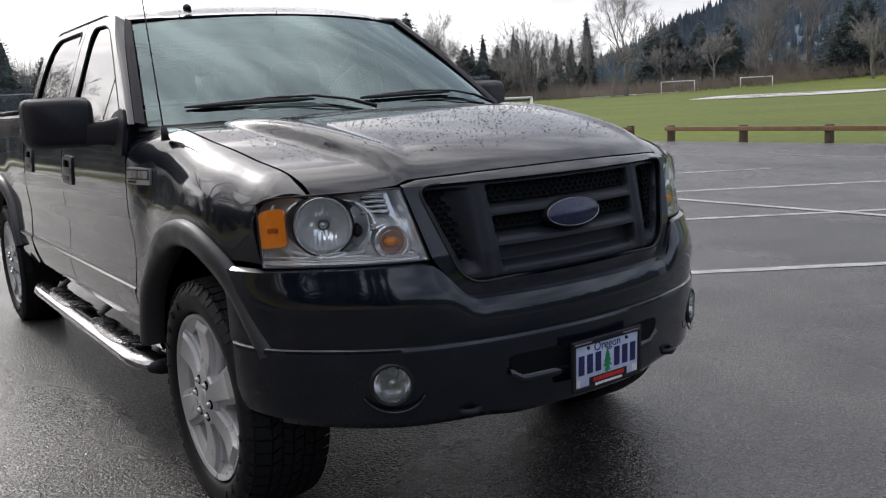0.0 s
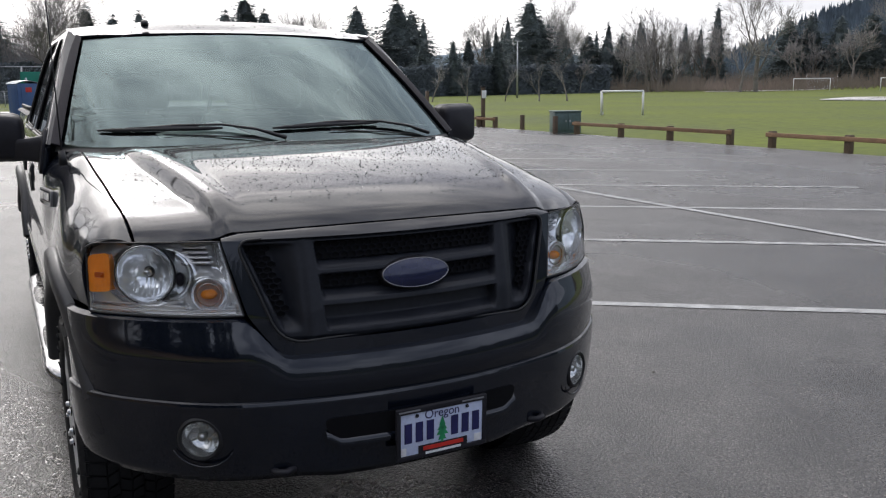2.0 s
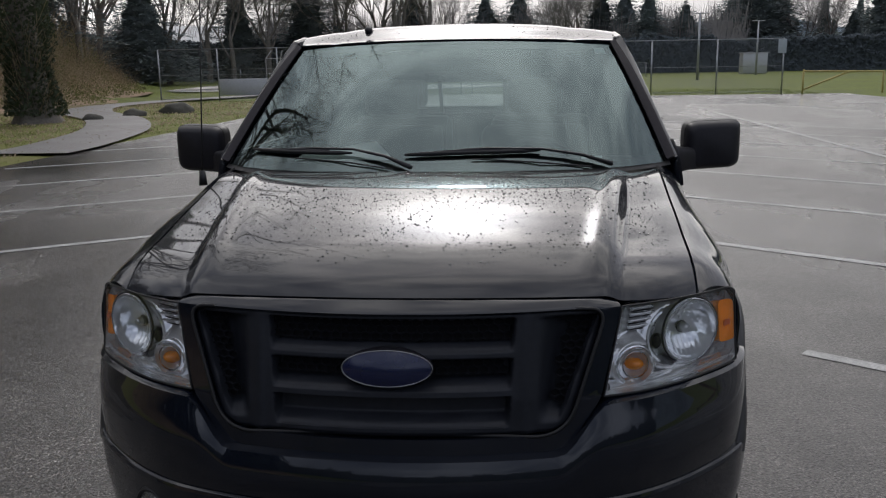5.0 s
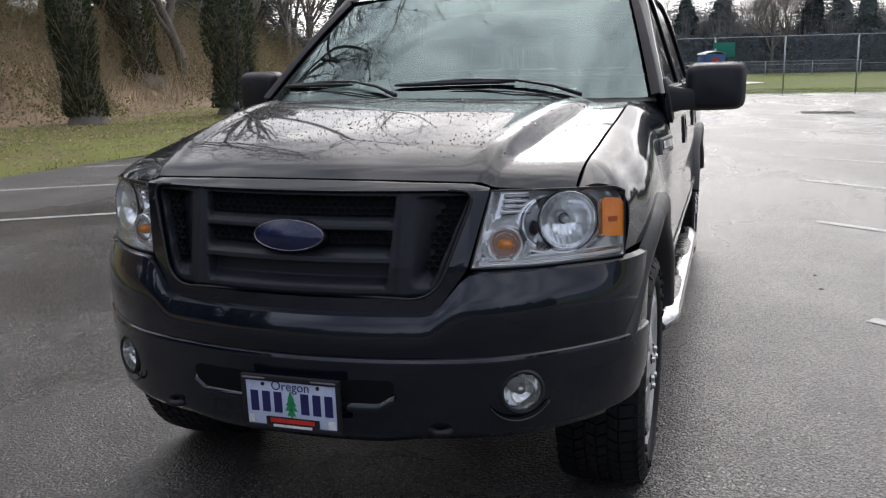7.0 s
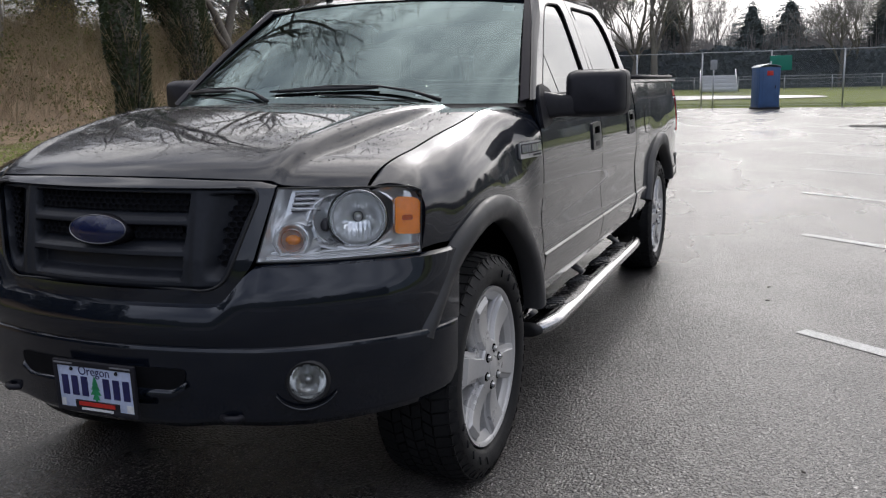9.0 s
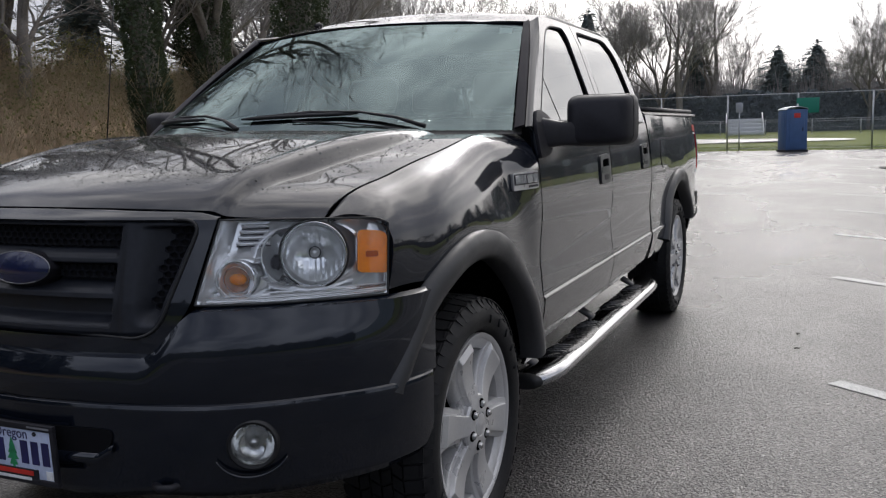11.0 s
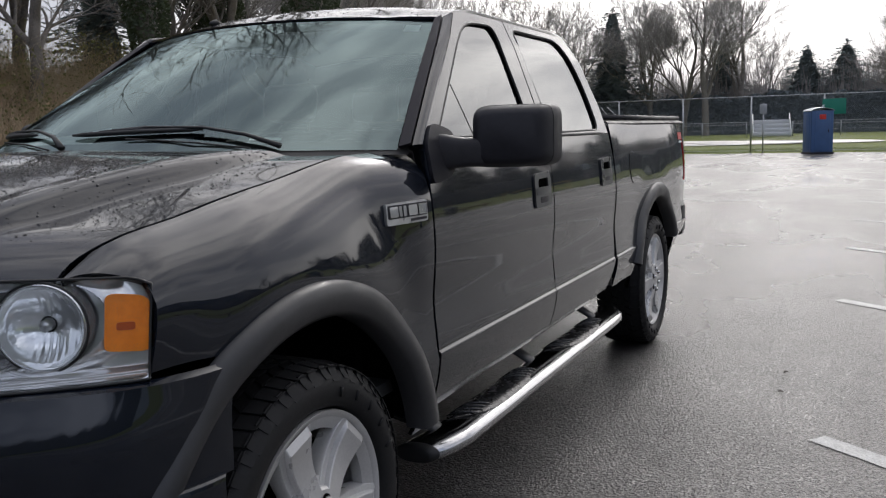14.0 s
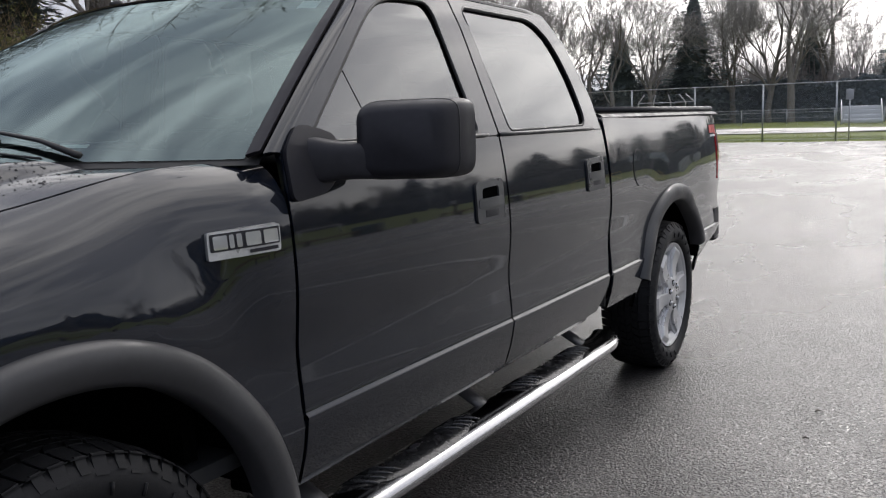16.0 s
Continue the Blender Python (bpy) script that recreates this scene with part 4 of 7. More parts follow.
bm = grid(lambda u, v: ws_pt(lerp(0.800, 0.845, u), lerp(0.062, 0.076, v), -0.002), 3, 1, (0, -1, 0.5), 0.0008)
part("serial_strip", bm, M_PAPER, ws)


def pillar(sx):
    """The A pillar, between the windshield's edge and the door frame."""
    def fn(u, v):
        v = lerp(0.0, 0.975, v)
        a = ws_pt(0.990 if sx > 0 else 0.010, v, 0.002)
        z = lerp(BELT - 0.006, 1.832, v)
        b = Vector((sx * upper_x(z), lerp(0.662, 1.262, v), z))
        c = (a + b) / 2 + Vector((sx * 0.030, -0.014, 0.014)) * (1 - v ** 3)
        return a * (1 - u) ** 2 + c * 2 * u * (1 - u) + b * u * u
    post = part("windshield_pillar", grid(lambda u, v: fn(lerp(0.40, 1.0, u), v), 10, 18, (sx, -1, 0.5), 0.012), M_PAINT, truck, "gloss black windshield pillar")
    part("pillar_moulding", grid(lambda u, v: fn(lerp(0.0, 0.37, u), v) + Vector((sx * 0.001, -0.006, 0.008)), 6, 18, (sx, -1, 0.5), 0.010), M_PILLAR, post, "satin black windshield moulding")
    part("pillar_gap", grid(lambda u, v: fn(lerp(0.33, 0.44, u), v) + Vector((-sx * 0.006, 0.006, -0.002)), 2, 18, (sx, -1, 0.5), 0.006), M_SHADE, post)


def roof_fn(u, v):
    x = lerp(-1, 1, u)
    ends = ws_pt(u, 1.0)
    y = lerp(ends.y - 0.004, 2.53 - 0.03 * x * x, v)
    edge_z = lerp(1.800, 1.846, smooth(0.0, 0.2, v)) - 0.02 * smooth(0.8, 1.0, v)
    half = lerp(0.730, upper_x(1.846) + 0.004, smooth(0, 0.12, v)) - 0.02 * smooth(0.85, 1, v)
    crown = lerp(0.020, 0.050, smooth(0, 0.3, v))
    z = edge_z + crown * (1 - abs(x) ** 2.6) - 0.03 * smooth(0.9, 1.0, v)
    if v < 0.06:
        z = lerp(ends.z + 0.004, z, v / 0.06)
    rib = 0.004 * math.exp(-((abs(x) - 0.72) / 0.05) ** 2)
    return Vector((x * half, y, z - rib))


part("roof", grid(roof_fn, 48, 30, (0, 0, 1), 0.02), M_PAINT, truck, "gloss black roof with beads of rain")
for sx in (1, -1):
    pillar(sx)
    # drip rail between the roof and the doors
    bm = grid(lambda u, v, sx=sx: Vector((sx * lerp(upper_x(1.846) + 0.006, upper_x(1.835, 1.6) + 0.001, v) , lerp(1.30, 2.53, u), lerp(1.846, 1.838, v) - 0.05 * max(0, 0.1 - u) * 10 * 0.6 - 0.02 * smooth(0.85, 1, u))), 24, 2, (sx, 0, 1), 0.02)
    part("roof_rail", bm, M_PAINT, truck)

# back of the cab, with its window
BACK_WIN = rounded([(-0.52, 1.41), (0.52, 1.41), (0.47, 1.61), (-0.47, 1.61)], 0.04, 4)
back = lambda x, z: Vector((x, 2.79 - max(0.0, z - 1.40) * 0.55, z))
part("cab_back", sheet([(-0.93, 0.55), (0.93, 0.55), (0.935, 1.0), (0.90, 1.36), (0.74, 1.82), (-0.74, 1.82), (-0.90, 1.36), (-0.935, 1.0)], [BACK_WIN], steps(-0.8, 0.8, 6), steps(0.7, 1.7, 6), back, (0, 1, 0), 0.02), M_PAINT, truck)
bw = part("back_window", sheet(BACK_WIN, (), (), (1.5, 1.6), lambda x, z: back(x, z) + Vector((0, -0.008, 0)), (0, 1, 0), 0.0), M_BACKLIGHT, truck, "rear window with a sliding pane")
bw.visible_shadow = False
for x in (-0.20, 0.20):
    bm = box(bmesh.new(), (x - 0.012, -0.015, 1.41), (x + 0.012, 0.015, 1.61), 0.003)
    for v in bm.verts:
        v.co.y += back(0, v.co.z).y - 0.02
    part("window_bar", bm, M_GASKET, bw)

# ---- cargo bed ----
BED_F, BED_B, RAIL = 2.835, 4.955, 1.405


def bed_side(sx):
    body = body_pt(sx)
    arc = [(AXLE_R + 0.58 * math.cos(a), HUB_Z + 0.58 * math.sin(a)) for a in steps(radians(4), radians(176), 30)]
    out = [(BED_F, 0.53), (AXLE_R - 0.58, 0.53)] + list(reversed(arc)) + [(AXLE_R + 0.60, 0.53), (4.60, 0.60), (BED_B - 0.03, 0.66), (BED_B, 0.80), (BED_B, 1.30), (BED_B - 0.01, RAIL - 0.02), (BED_B - 0.03, RAIL), (BED_F, RAIL)]
    bm = sheet(out, (), steps(2.95, 4.9, 28), [0.60, 0.65, 0.68, 0.693, 0.697, 0.701, 0.705, 0.72] + steps(0.76, 1.38, 14), body, (sx, 0, 0), 0.02)
    s = part("bed_side", bm, M_PAINT, truck, "gloss black cargo bed side", 50)
    bm = grid(lambda u, v: Vector((sx * lerp(side_x(RAIL) + 0.002, 0.80, v), lerp(BED_F + 0.01, BED_B - 0.03, u), RAIL + 0.016 * math.sin(math.pi * min(1, v * 1.3)) ** 0.6)), 12, 6, (0, 0, 1), 0.012)
    part("rail_cap", bm, M_TRIM, s, "black plastic bed rail cap")
    lamp = sheet(rounded([(BED_B - 0.085, 0.985), (BED_B + 0.012, 0.985), (BED_B + 0.012, 1.285), (BED_B - 0.085, 1.285)], 0.012, 3), (), (BED_B - 0.02,), (1.05, 1.12, 1.2), lambda y, z: Vector((sx * (side_x(z, y) + 0.006 - 0.03 * smooth(BED_B - 0.02, BED_B + 0.012, y)), y, z)), (sx, 0, 0), 0.05)
    part("tail_light", lamp, M_RED, truck, "red tail light")
    if sx > 0:
        ring_ = [(3.245 + 0.085 * math.cos(a), 1.155 + 0.090 * math.sin(a)) for a in steps(0, 2 * math.pi * 35 / 36, 35)]
        f = part("fuel_door", sheet(ring_, (), (), (1.1, 1.15, 1.2), lambda y, z: body(y, z) + Vector((0.0025, 0, 0)), (1, 0, 0), 0.004), M_PAINT, s, "round-cornered fuel filler door")
        bm = bmesh.new()
        loop = [body(y, z) + Vector((0.002, 0, 0)) for y, z in ring_]
        tube(bm, loop + loop[:1], 0.0013, 5, False)
        part("fuel_door_gap", bm, M_GASKET, f)
    # off-road decal as plain shapes
    dec = empty("decal", None, s)
    for y0, y1, z0, z1, mm in ((4.70, 4.775, 1.285, 1.335, M_REDINK), (4.785, 4.84, 1.285, 1.335, M_REDINK), (4.85, 4.89, 1.285, 1.335, M_REDINK), (4.70, 4.89, 1.262, 1.275, M_WHITEINK)):
        part("decal_bar", sheet([(y0, z0), (y1, z0), (y1 + 0.01, z1), (y0 + 0.01, z1)], (), (), (), lambda y, z: Vector((sx * (side_x(z, y) + 0.0025), y, z)), (sx, 0, 0), 0.001), mm, dec)
    return s


for sx in (1, -1):
    bed_side(sx)
part("tailgate", box(bmesh.new(), (-0.78, BED_B - 0.06, 0.70), (0.78, BED_B, RAIL), 0.012), M_PAINT, truck)
part("bed_floor", box(bmesh.new(), (-0.86, BED_F, 0.66), (0.86, BED_B - 0.05, 0.74), 0.005), M_TRIM, truck)
part("bed_front", box(bmesh.new(), (-0.90, BED_F, 0.56), (0.90, BED_F + 0.04, RAIL), 0.008), M_PAINT, truck)
cover = part("tonneau_cover", grid(lambda u, v: Vector((lerp(-0.86, 0.86, u), lerp(BED_F + 0.02, BED_B - 0.03, v), RAIL + 0.018 + 0.022 * (1 - (2 * u - 1) ** 4) + 0.004 * math.sin(v * 9 * math.pi) ** 2)), 20, 36, (0, 0, 1), 0.02), M_COVER, truck, "black vinyl tonneau cover")
for sx in (1, -1):
    bm = bmesh.new()
    tube(bm, [(sx * 0.855, BED_F + 0.02, RAIL + 0.034), (sx * 0.855, BED_B - 0.03, RAIL + 0.034)], 0.014, 8)
    part("cover_rail", bm, M_TRIM, cover)
bm = bmesh.new()
box(bm, (-0.90, BED_B - 0.02, 0.56), (0.90, BED_B + 0.10, 0.78), 0.03)
rb = part("rear_bumper", bm, M_PAINT, truck, "black rear bumper with plastic corner caps")
for sx in (1, -1):
    bm = sheet(rounded([(4.79, 0.60), (4.96, 0.63), (5.03, 0.795), (4.80, 0.80)], 0.02, 3), (), (4.9,), (0.7,), lambda y, z, sx=sx: Vector((sx * (0.925 - 0.35 * max(0, y - 4.93)), y, z)), (sx, 0, 0), 0.04)
    part("bumper_corner", bm, M_TRIM, rb, "black plastic bumper corner")

# chassis below, in black that stands for the shade under the body
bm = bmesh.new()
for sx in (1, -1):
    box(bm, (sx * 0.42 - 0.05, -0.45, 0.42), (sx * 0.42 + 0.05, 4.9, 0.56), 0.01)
part("frame_rails", bm, M_SHADE, truck)
part("underbody", box(bmesh.new(), (-0.54, -0.60, 0.54), (0.54, 2.75, 0.60), 0.01), M_SHADE, truck)
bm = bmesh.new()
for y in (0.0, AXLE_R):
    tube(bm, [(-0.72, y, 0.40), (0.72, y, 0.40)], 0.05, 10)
part("axles", bm, M_SHADE, truck)
# Black filler blocks, added to darken the gap below the rocker panels.
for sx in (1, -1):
    part("inner_sill", box(bmesh.new(), (sx * 0.77 - 0.06, 0.62, 0.475), (sx * 0.77 + 0.06, 2.70, 0.55), 0.01), M_SHADE, truck)
part("engine_bay", box(bmesh.new(), (-0.50, -0.70, 0.50), (0.50, 0.30, 1.06), 0.02), M_SHADE, truck)


# ---- mirrors, steps, wipers, badges ----
def mirror(sx):
    bm = bmesh.new()

    def shell(u, v):
        a = 2 * math.pi * u
        sq = lambda c: math.copysign(abs(c) ** 0.32, c)
        k = 1.0 if v > 0.7 else (0.70 + 0.30 * math.sqrt(max(0, 1 - (1 - v / 0.7) ** 2)))
        x = 0.125 * k * sq(math.cos(a))
        return Vector((sx * (1.100 + x), lerp(0.885, 1.015, v) + 0.36 * x, 1.366 + 0.102 * k * sq(math.sin(a)) + 0.004 * math.cos(a)))
    bm = grid(shell, 40, 14, None, 0.0, True)
    bm.verts.ensure_lookup_table()
    n = 40
    bm.faces.new([bm.verts[i] for i in range(n)])
    bm.faces.new([bm.verts[i] for i in range(14 * n, 15 * n)])
    bmesh.ops.recalc_face_normals(bm, faces=bm.faces)
    m_ = part("side_mirror", bm, M_TRIM, truck, "large matte black door mirror", 40)
    loop = [shell(k / 40, 0.42) for k in range(41)]
    bm = bmesh.new()
    tube(bm, loop, 0.0016, 4, False)
    part("mirror_seam", bm, M_GASKET, m_)
    bm = grid(lambda u, v: Vector((sx * lerp(0.995, 1.205, u), 1.018 + 0.36 * (lerp(0.995, 1.205, u) - 1.1), lerp(1.285, 1.440, v))), 2, 2, (0, 1, 0), 0.002)
    part("mirror_glass", bm, M_CHROME, m_)
    def arm(u, v):
        a = 2 * math.pi * u
        sq = lambda c: math.copysign(abs(c) ** 0.55, c)
        x, y = lerp(0.885, 1.06, v), lerp(0.765, 0.945, v ** 1.25)
        tall = lerp(0.062, 0.046, smooth(0, 0.6, v))
        return Vector((sx * x, y + 0.040 * sq(math.cos(a)) * lerp(1.05, 0.95, v), lerp(1.322, 1.312, v) + tall * sq(math.sin(a))))
    part("mirror_arm", grid(arm, 24, 10, None, 0.0, True), M_TRIM, m_, crease=50)
    bm = sheet(rounded([(0.668, 1.225), (0.80, 1.240), (0.885, 1.300), (0.875, 1.385), (0.800, 1.405), (0.735, 1.415), (0.668, 1.352)], 0.03, 4), (), (0.72, 0.78, 0.84), (1.26, 1.30, 1.352, 1.38), lambda y, z: Vector((sx * ((side_x(z) if z < BELT else upper_x(z)) + 0.012), y, z)), (sx, 0, 0), 0.025)
    part("mirror_base", bm, M_TRIM, m_)


def step_bar(sx):
    """A broad oval chrome tube with two rubber treads on its inner and upper side."""
    mid, wide, high, power = 0.912, 0.080, 0.035, 2.3

    def top(x):
        """The height of the tube's skin at a distance x outwards of its middle line."""
        return 0.372 + high * max(0.02, 1 - abs(x / wide) ** power) ** (1 / power)

    def skin(pts, sizes):
        def fn(u, v):
            k = v * (len(pts) - 1)
            i = min(int(k), len(pts) - 2)
            p = Vector(pts[i]).lerp(Vector(pts[i + 1]), k - i)
            q, a = lerp(sizes[i], sizes[i + 1], k - i), 2 * math.pi * u
            c, s_ = math.cos(a), math.sin(a)
            return p + Vector((math.copysign(abs(c) ** (2 / power), c) * wide * q, 0, math.copysign(abs(s_) ** (2 / power), s_) * high * q))
        bm = grid(fn, 48, len(pts) - 1, None, 0.0, True)
        bm.verts.ensure_lookup_table()
        n_ = len(bm.verts)
        bm.faces.new([bm.verts[i] for i in range(48)])
        bm.faces.new([bm.verts[i] for i in range(n_ - 48, n_)])
        bmesh.ops.recalc_face_normals(bm, faces=bm.faces)
        return bm
    pts = [(sx * 0.866, 0.655, 0.362), (sx * 0.882, 0.68, 0.367), (sx * 0.900, 0.73, 0.371), (sx * mid, 0.81, 0.372)] + [(sx * mid, y, 0.372) for y in steps(0.9, 2.66, 8)] + [(sx * 0.910, 2.78, 0.372), (sx * 0.894, 2.87, 0.374), (sx * 0.870, 2.93, 0.376)]
    bar = part("step_bar", skin(pts, [0.86, 0.93, 0.98] + [1.0] * (len(pts) - 6) + [0.98, 0.92, 0.80]), M_STEP, truck, "polished chrome side step bar with rubber treads", 50)
    part("end_cap", skin([(sx * 0.854, 0.634, 0.360), (sx * 0.860, 0.642, 0.361), (sx * 0.869, 0.660, 0.363)], [0.70, 0.86, 0.89]), M_GASKET, bar, crease=50)
    for y0, y1 in ((0.86, 1.60), (1.86, 2.60)):
        def outer(u):
            return 0.060 * max(0.0, 1 - abs(2 * u - 1) ** 3.2) + 0.0025 * math.sin(u * 75) * (smooth(0.30, 0.16, u) + smooth(0.70, 0.84, u))

        def pad(u, v):
            end = max(0.0, 1 - abs(2 * u - 1) ** 7)
            x = lerp(lerp(-0.046, -0.072, end), lerp(-0.036, outer(u), end), v)
            return Vector((sx * (mid + x), lerp(y0, y1, u), top(x) + 0.003 + 0.005 * end * smooth(0, 0.12, v) * smooth(1.0, 0.88, v)))
        p = part("step_pad", grid(pad, 90, 12, (0, 0, 1), 0.006), M_PAD, bar, "ribbed black rubber tread")
        for yc, lean in ((y0 + 0.13, 0.5), (y1 - 0.13, 0.5)):
            for k in range(4):
                y = yc + 0.036 * (k - 1.5)
                bm = bmesh.new()
                tube(bm, [(sx * (mid + x), y + x * lean, top(x) + 0.0075 + 0.003 * math.sin(math.pi * i / 6)) for i, x in enumerate(steps(-0.064, 0.038, 6))], [0.002, 0.0055, 0.007, 0.007, 0.007, 0.0055, 0.002], 8, True, 0.8)
                part("tread_rib", bm, M_PAD, p)
        ym = (y0 + y1) / 2
        part("tread_mark", lathe([(0.001, 0.0020), (0.014, 0.0020), (0.016, 0.0)], lambda a, b, h: Vector((sx * (mid - 0.022 + a * 0.8), ym + b * 1.6, top(-0.022) + 0.0080 + h)), 14), M_TRIM, p)
    for y in (0.80, 1.72, 2.66):
        bm = bmesh.new()
        tube(bm, [(sx * 0.90, y, 0.372), (sx * 0.84, y - 0.01, 0.415), (sx * 0.70, y - 0.03, 0.50)], [0.040, 0.045, 0.045], 8, True, 0.35)
        part("bracket", bm, M_FLARE, bar, "black steel bracket")


def wiper(x0, x1, xp, v0, v1):
    """Blade from x0 to x1 along the glass, arm from the pivot at xp."""
    g = lambda x, v, off: ws_pt(0.5 + x / (2 * lerp(0.868, 0.700, v)), v, off)
    w = empty("wiper", None, truck)
    tagged(w, "black windshield wiper at rest")
    bm = bmesh.new()
    tube(bm, [g(lerp(x0, x1, t), lerp(v0, v1, t), 0.012) for t in steps(0, 1, 8)], [0.004] + [0.0085] * 7 + [0.004], 6)
    blade = part("blade", bm, M_GASKET, w)
    bm = bmesh.new()
    tube(bm, [g(lerp(x0, x1, t), lerp(v0, v1, t) + 0.006, 0.016) for t in steps(0.22, 0.80, 5)], [0.003, 0.005, 0.007, 0.007, 0.005, 0.003], 6)
    part("blade_bridge", bm, M_TRIM, blade)
    bm = bmesh.new()
    m, vm = lerp(x0, x1, 0.5), lerp(v0, v1, 0.5)
    tube(bm, [g(m - 0.04, vm + 0.006, 0.019), g(m + 0.05, vm + 0.010, 0.021), g(lerp(m, xp, 0.50), vm, 0.023), g(lerp(m, xp, 0.78), vm * 0.55, 0.023), g(xp, -0.01, 0.020)], [0.0045, 0.006, 0.0065, 0.008, 0.012], 8, True, 0.7)
    part("arm", bm, M_GASKET, w)
    bm = bmesh.new()
    tube(bm, [g(m, vm - 0.030, 0.008), g(lerp(m, xp, 0.5), vm - 0.055, 0.008), g(lerp(m, xp, 0.85), 0.0, 0.008)], 0.003, 6)
    part("hose", bm, M_GASKET, w)


wiper(-0.72, -0.29, -0.07, 0.098, 0.090)
wiper(-0.10, 0.37, 0.62, 0.076, 0.098)
for sx in (1, -1):
    mirror(sx), step_bar(sx)
    # fender badge: bright plate with dark shapes
    off = lambda o, sx=sx: (lambda y, z: Vector((sx * (side_x(z, y) + o), 0.397 + (y - 0.395) * 0.88, z)))
    bd = part("badge", sheet(rounded([(0.395, 1.124), (0.628, 1.124), (0.632, 1.186), (0.399, 1.186)], 0.008, 3), (), (0.5,), (1.15,), off(0.010), (sx, 0, 0), 0.012), M_ALLOY, truck, "chrome fender badge with blank raised blocks")
    part("badge_field", sheet(rounded([(0.402, 1.142), (0.624, 1.142), (0.626, 1.181), (0.404, 1.181)], 0.005, 3), (), steps(0.42, 0.61, 9), (1.16,), off(0.0118), (sx, 0, 0), 0.001), M_TRIM, bd)
    for y0, y1 in ((0.410, 0.452), (0.458, 0.472), (0.480, 0.496), (0.508, 0.556), (0.566, 0.616)):
        part("badge_block", sheet(rounded([(y0, 1.1465), (y1, 1.1465), (y1, 1.1765), (y0, 1.1765)], 0.004, 3), (), (), (), off(0.0145), (sx, 0, 0), 0.002), M_LAMP, bd)
    part("badge_bar", sheet([(0.520, 1.129), (0.616, 1.129), (0.616, 1.137), (0.520, 1.137)], (), (), (), off(0.0115), (sx, 0, 0), 0.001), M_TRIM, bd)

bm = bmesh.new()
tube(bm, [(-0.872, 0.33, 1.285), (-0.875, 0.335, 1.34)], [0.016, 0.011], 10)
ant = part("antenna", bm, M_GASKET, truck, "thin black whip antenna on a rubber base")
bm = bmesh.new()
tube(bm, [(-0.875, 0.335, 1.33), (-0.876, 0.38, 1.60), (-0.878, 0.46, 2.06)], [0.0032, 0.0026, 0.002], 6)
part("mast", bm, M_GASKET, ant)
bm = bmesh.new()
tube(bm, [(-0.400, 1.27, 1.866), (-0.400, 1.30, 1.872), (-0.400, 1.34, 1.866)], [0.010, 0.019, 0.010], 10, True, 0.8)
part("roof_pod", bm, M_GASKET, truck, "small black antenna pod")

# ---- cabin ----
part("dashboard", grid(lambda u, v: Vector((lerp(-0.74, 0.74, u), lerp(0.30, 0.92, v) + 0.10 * (2 * u - 1) ** 2, 1.315 + 0.030 * math.sin(math.pi * min(1, v * 1.1)) - 0.30 * smooth(0.86, 1, v))), 24, 12, (0, 0, 1), 0.02), M_CABIN, truck, "dark grey dashboard")
bm = box(bmesh.new(), (-0.5, 0.36, 0.0), (-0.2, 0.56, 0.002), 0.0)
for v in bm.verts:
    u, w = (v.co.x + 0.5) / 0.3, (v.co.y - 0.36) / 0.2
    v.co = (lerp(-0.52, lerp(-0.16, -0.25, w), u), lerp(0.33 + 0.03 * u, 0.44 + 0.10 * u, w), v.co.z + lerp(1.372, 1.384 + 0.040 * u, w))
part("windshield_paper", bm, M_PAPER, truck, "pale sheet of paper on the dashboard")
bm = bmesh.new()
loop = [(0.37 + 0.19 * math.cos(a), 1.02 + 0.06 * math.sin(a), 1.20 + 0.18 * math.sin(a)) for a in steps(0, 2 * math.pi, 32)]
tube(bm, loop, 0.015, 8, False)
tube(bm, [(0.20, 1.0, 1.18), (0.37, 1.0, 1.19), (0.54, 1.0, 1.18)], 0.03, 8, True, 0.5)
part("steering_wheel", bm, M_CABIN, truck)


def seat(x, y, w, parent):
    s = empty("seat", Matrix.Translation((x, y, 0.0)), parent)
    tagged(s, "charcoal leather seat with headrest")
    part("cushion", box(bmesh.new(), (-w / 2, -0.25, 0.72), (w / 2, 0.25, 0.88), 0.05), M_SEAT, s)
    part("backrest", box(bmesh.new(), (-w / 2, -0.06, 0.80), (w / 2, 0.07, 1.42), 0.055, pose(0, 0.28, 0.80, -14) @ pose(0, 0, -0.80)), M_SEAT, s)
    part("headrest", box(bmesh.new(), (-0.14, -0.05, 1.46), (0.14, 0.06, 1.64), 0.045, pose(0, 0.34, 0.80, -10) @ pose(0, 0, -0.80)), M_SEAT, s)


for x in (-0.37, 0.37):
    seat(x, 1.30, 0.54, truck)
seat(-0.42, 2.20, 0.60, truck), seat(0.42, 2.20, 0.60, truck)
part("cabin_floor", box(bmesh.new(), (-0.85, 0.35, 0.60), (0.85, 2.78, 0.64), 0.0), M_CABIN, truck)
part("headliner", grid(lambda u, v: roof_fn(lerp(0.03, 0.97, u), lerp(0.03, 0.98, v)) + Vector((0, 0, -0.045)), 10, 8, (0, 0, -1)), material("grey_headliner", (0.13, 0.13, 0.13), 0.9), truck)
bm = box(bmesh.new(), (-0.12, 0.98, 1.715), (0.12, 1.02, 1.775), 0.02)
part("rear_view_mirror", bm, M_CABIN, truck)
part("firewall", box(bmesh.new(), (-0.80, 0.40, 0.60), (0.80, 0.44, 1.29), 0.0), M_SHADE, truck)

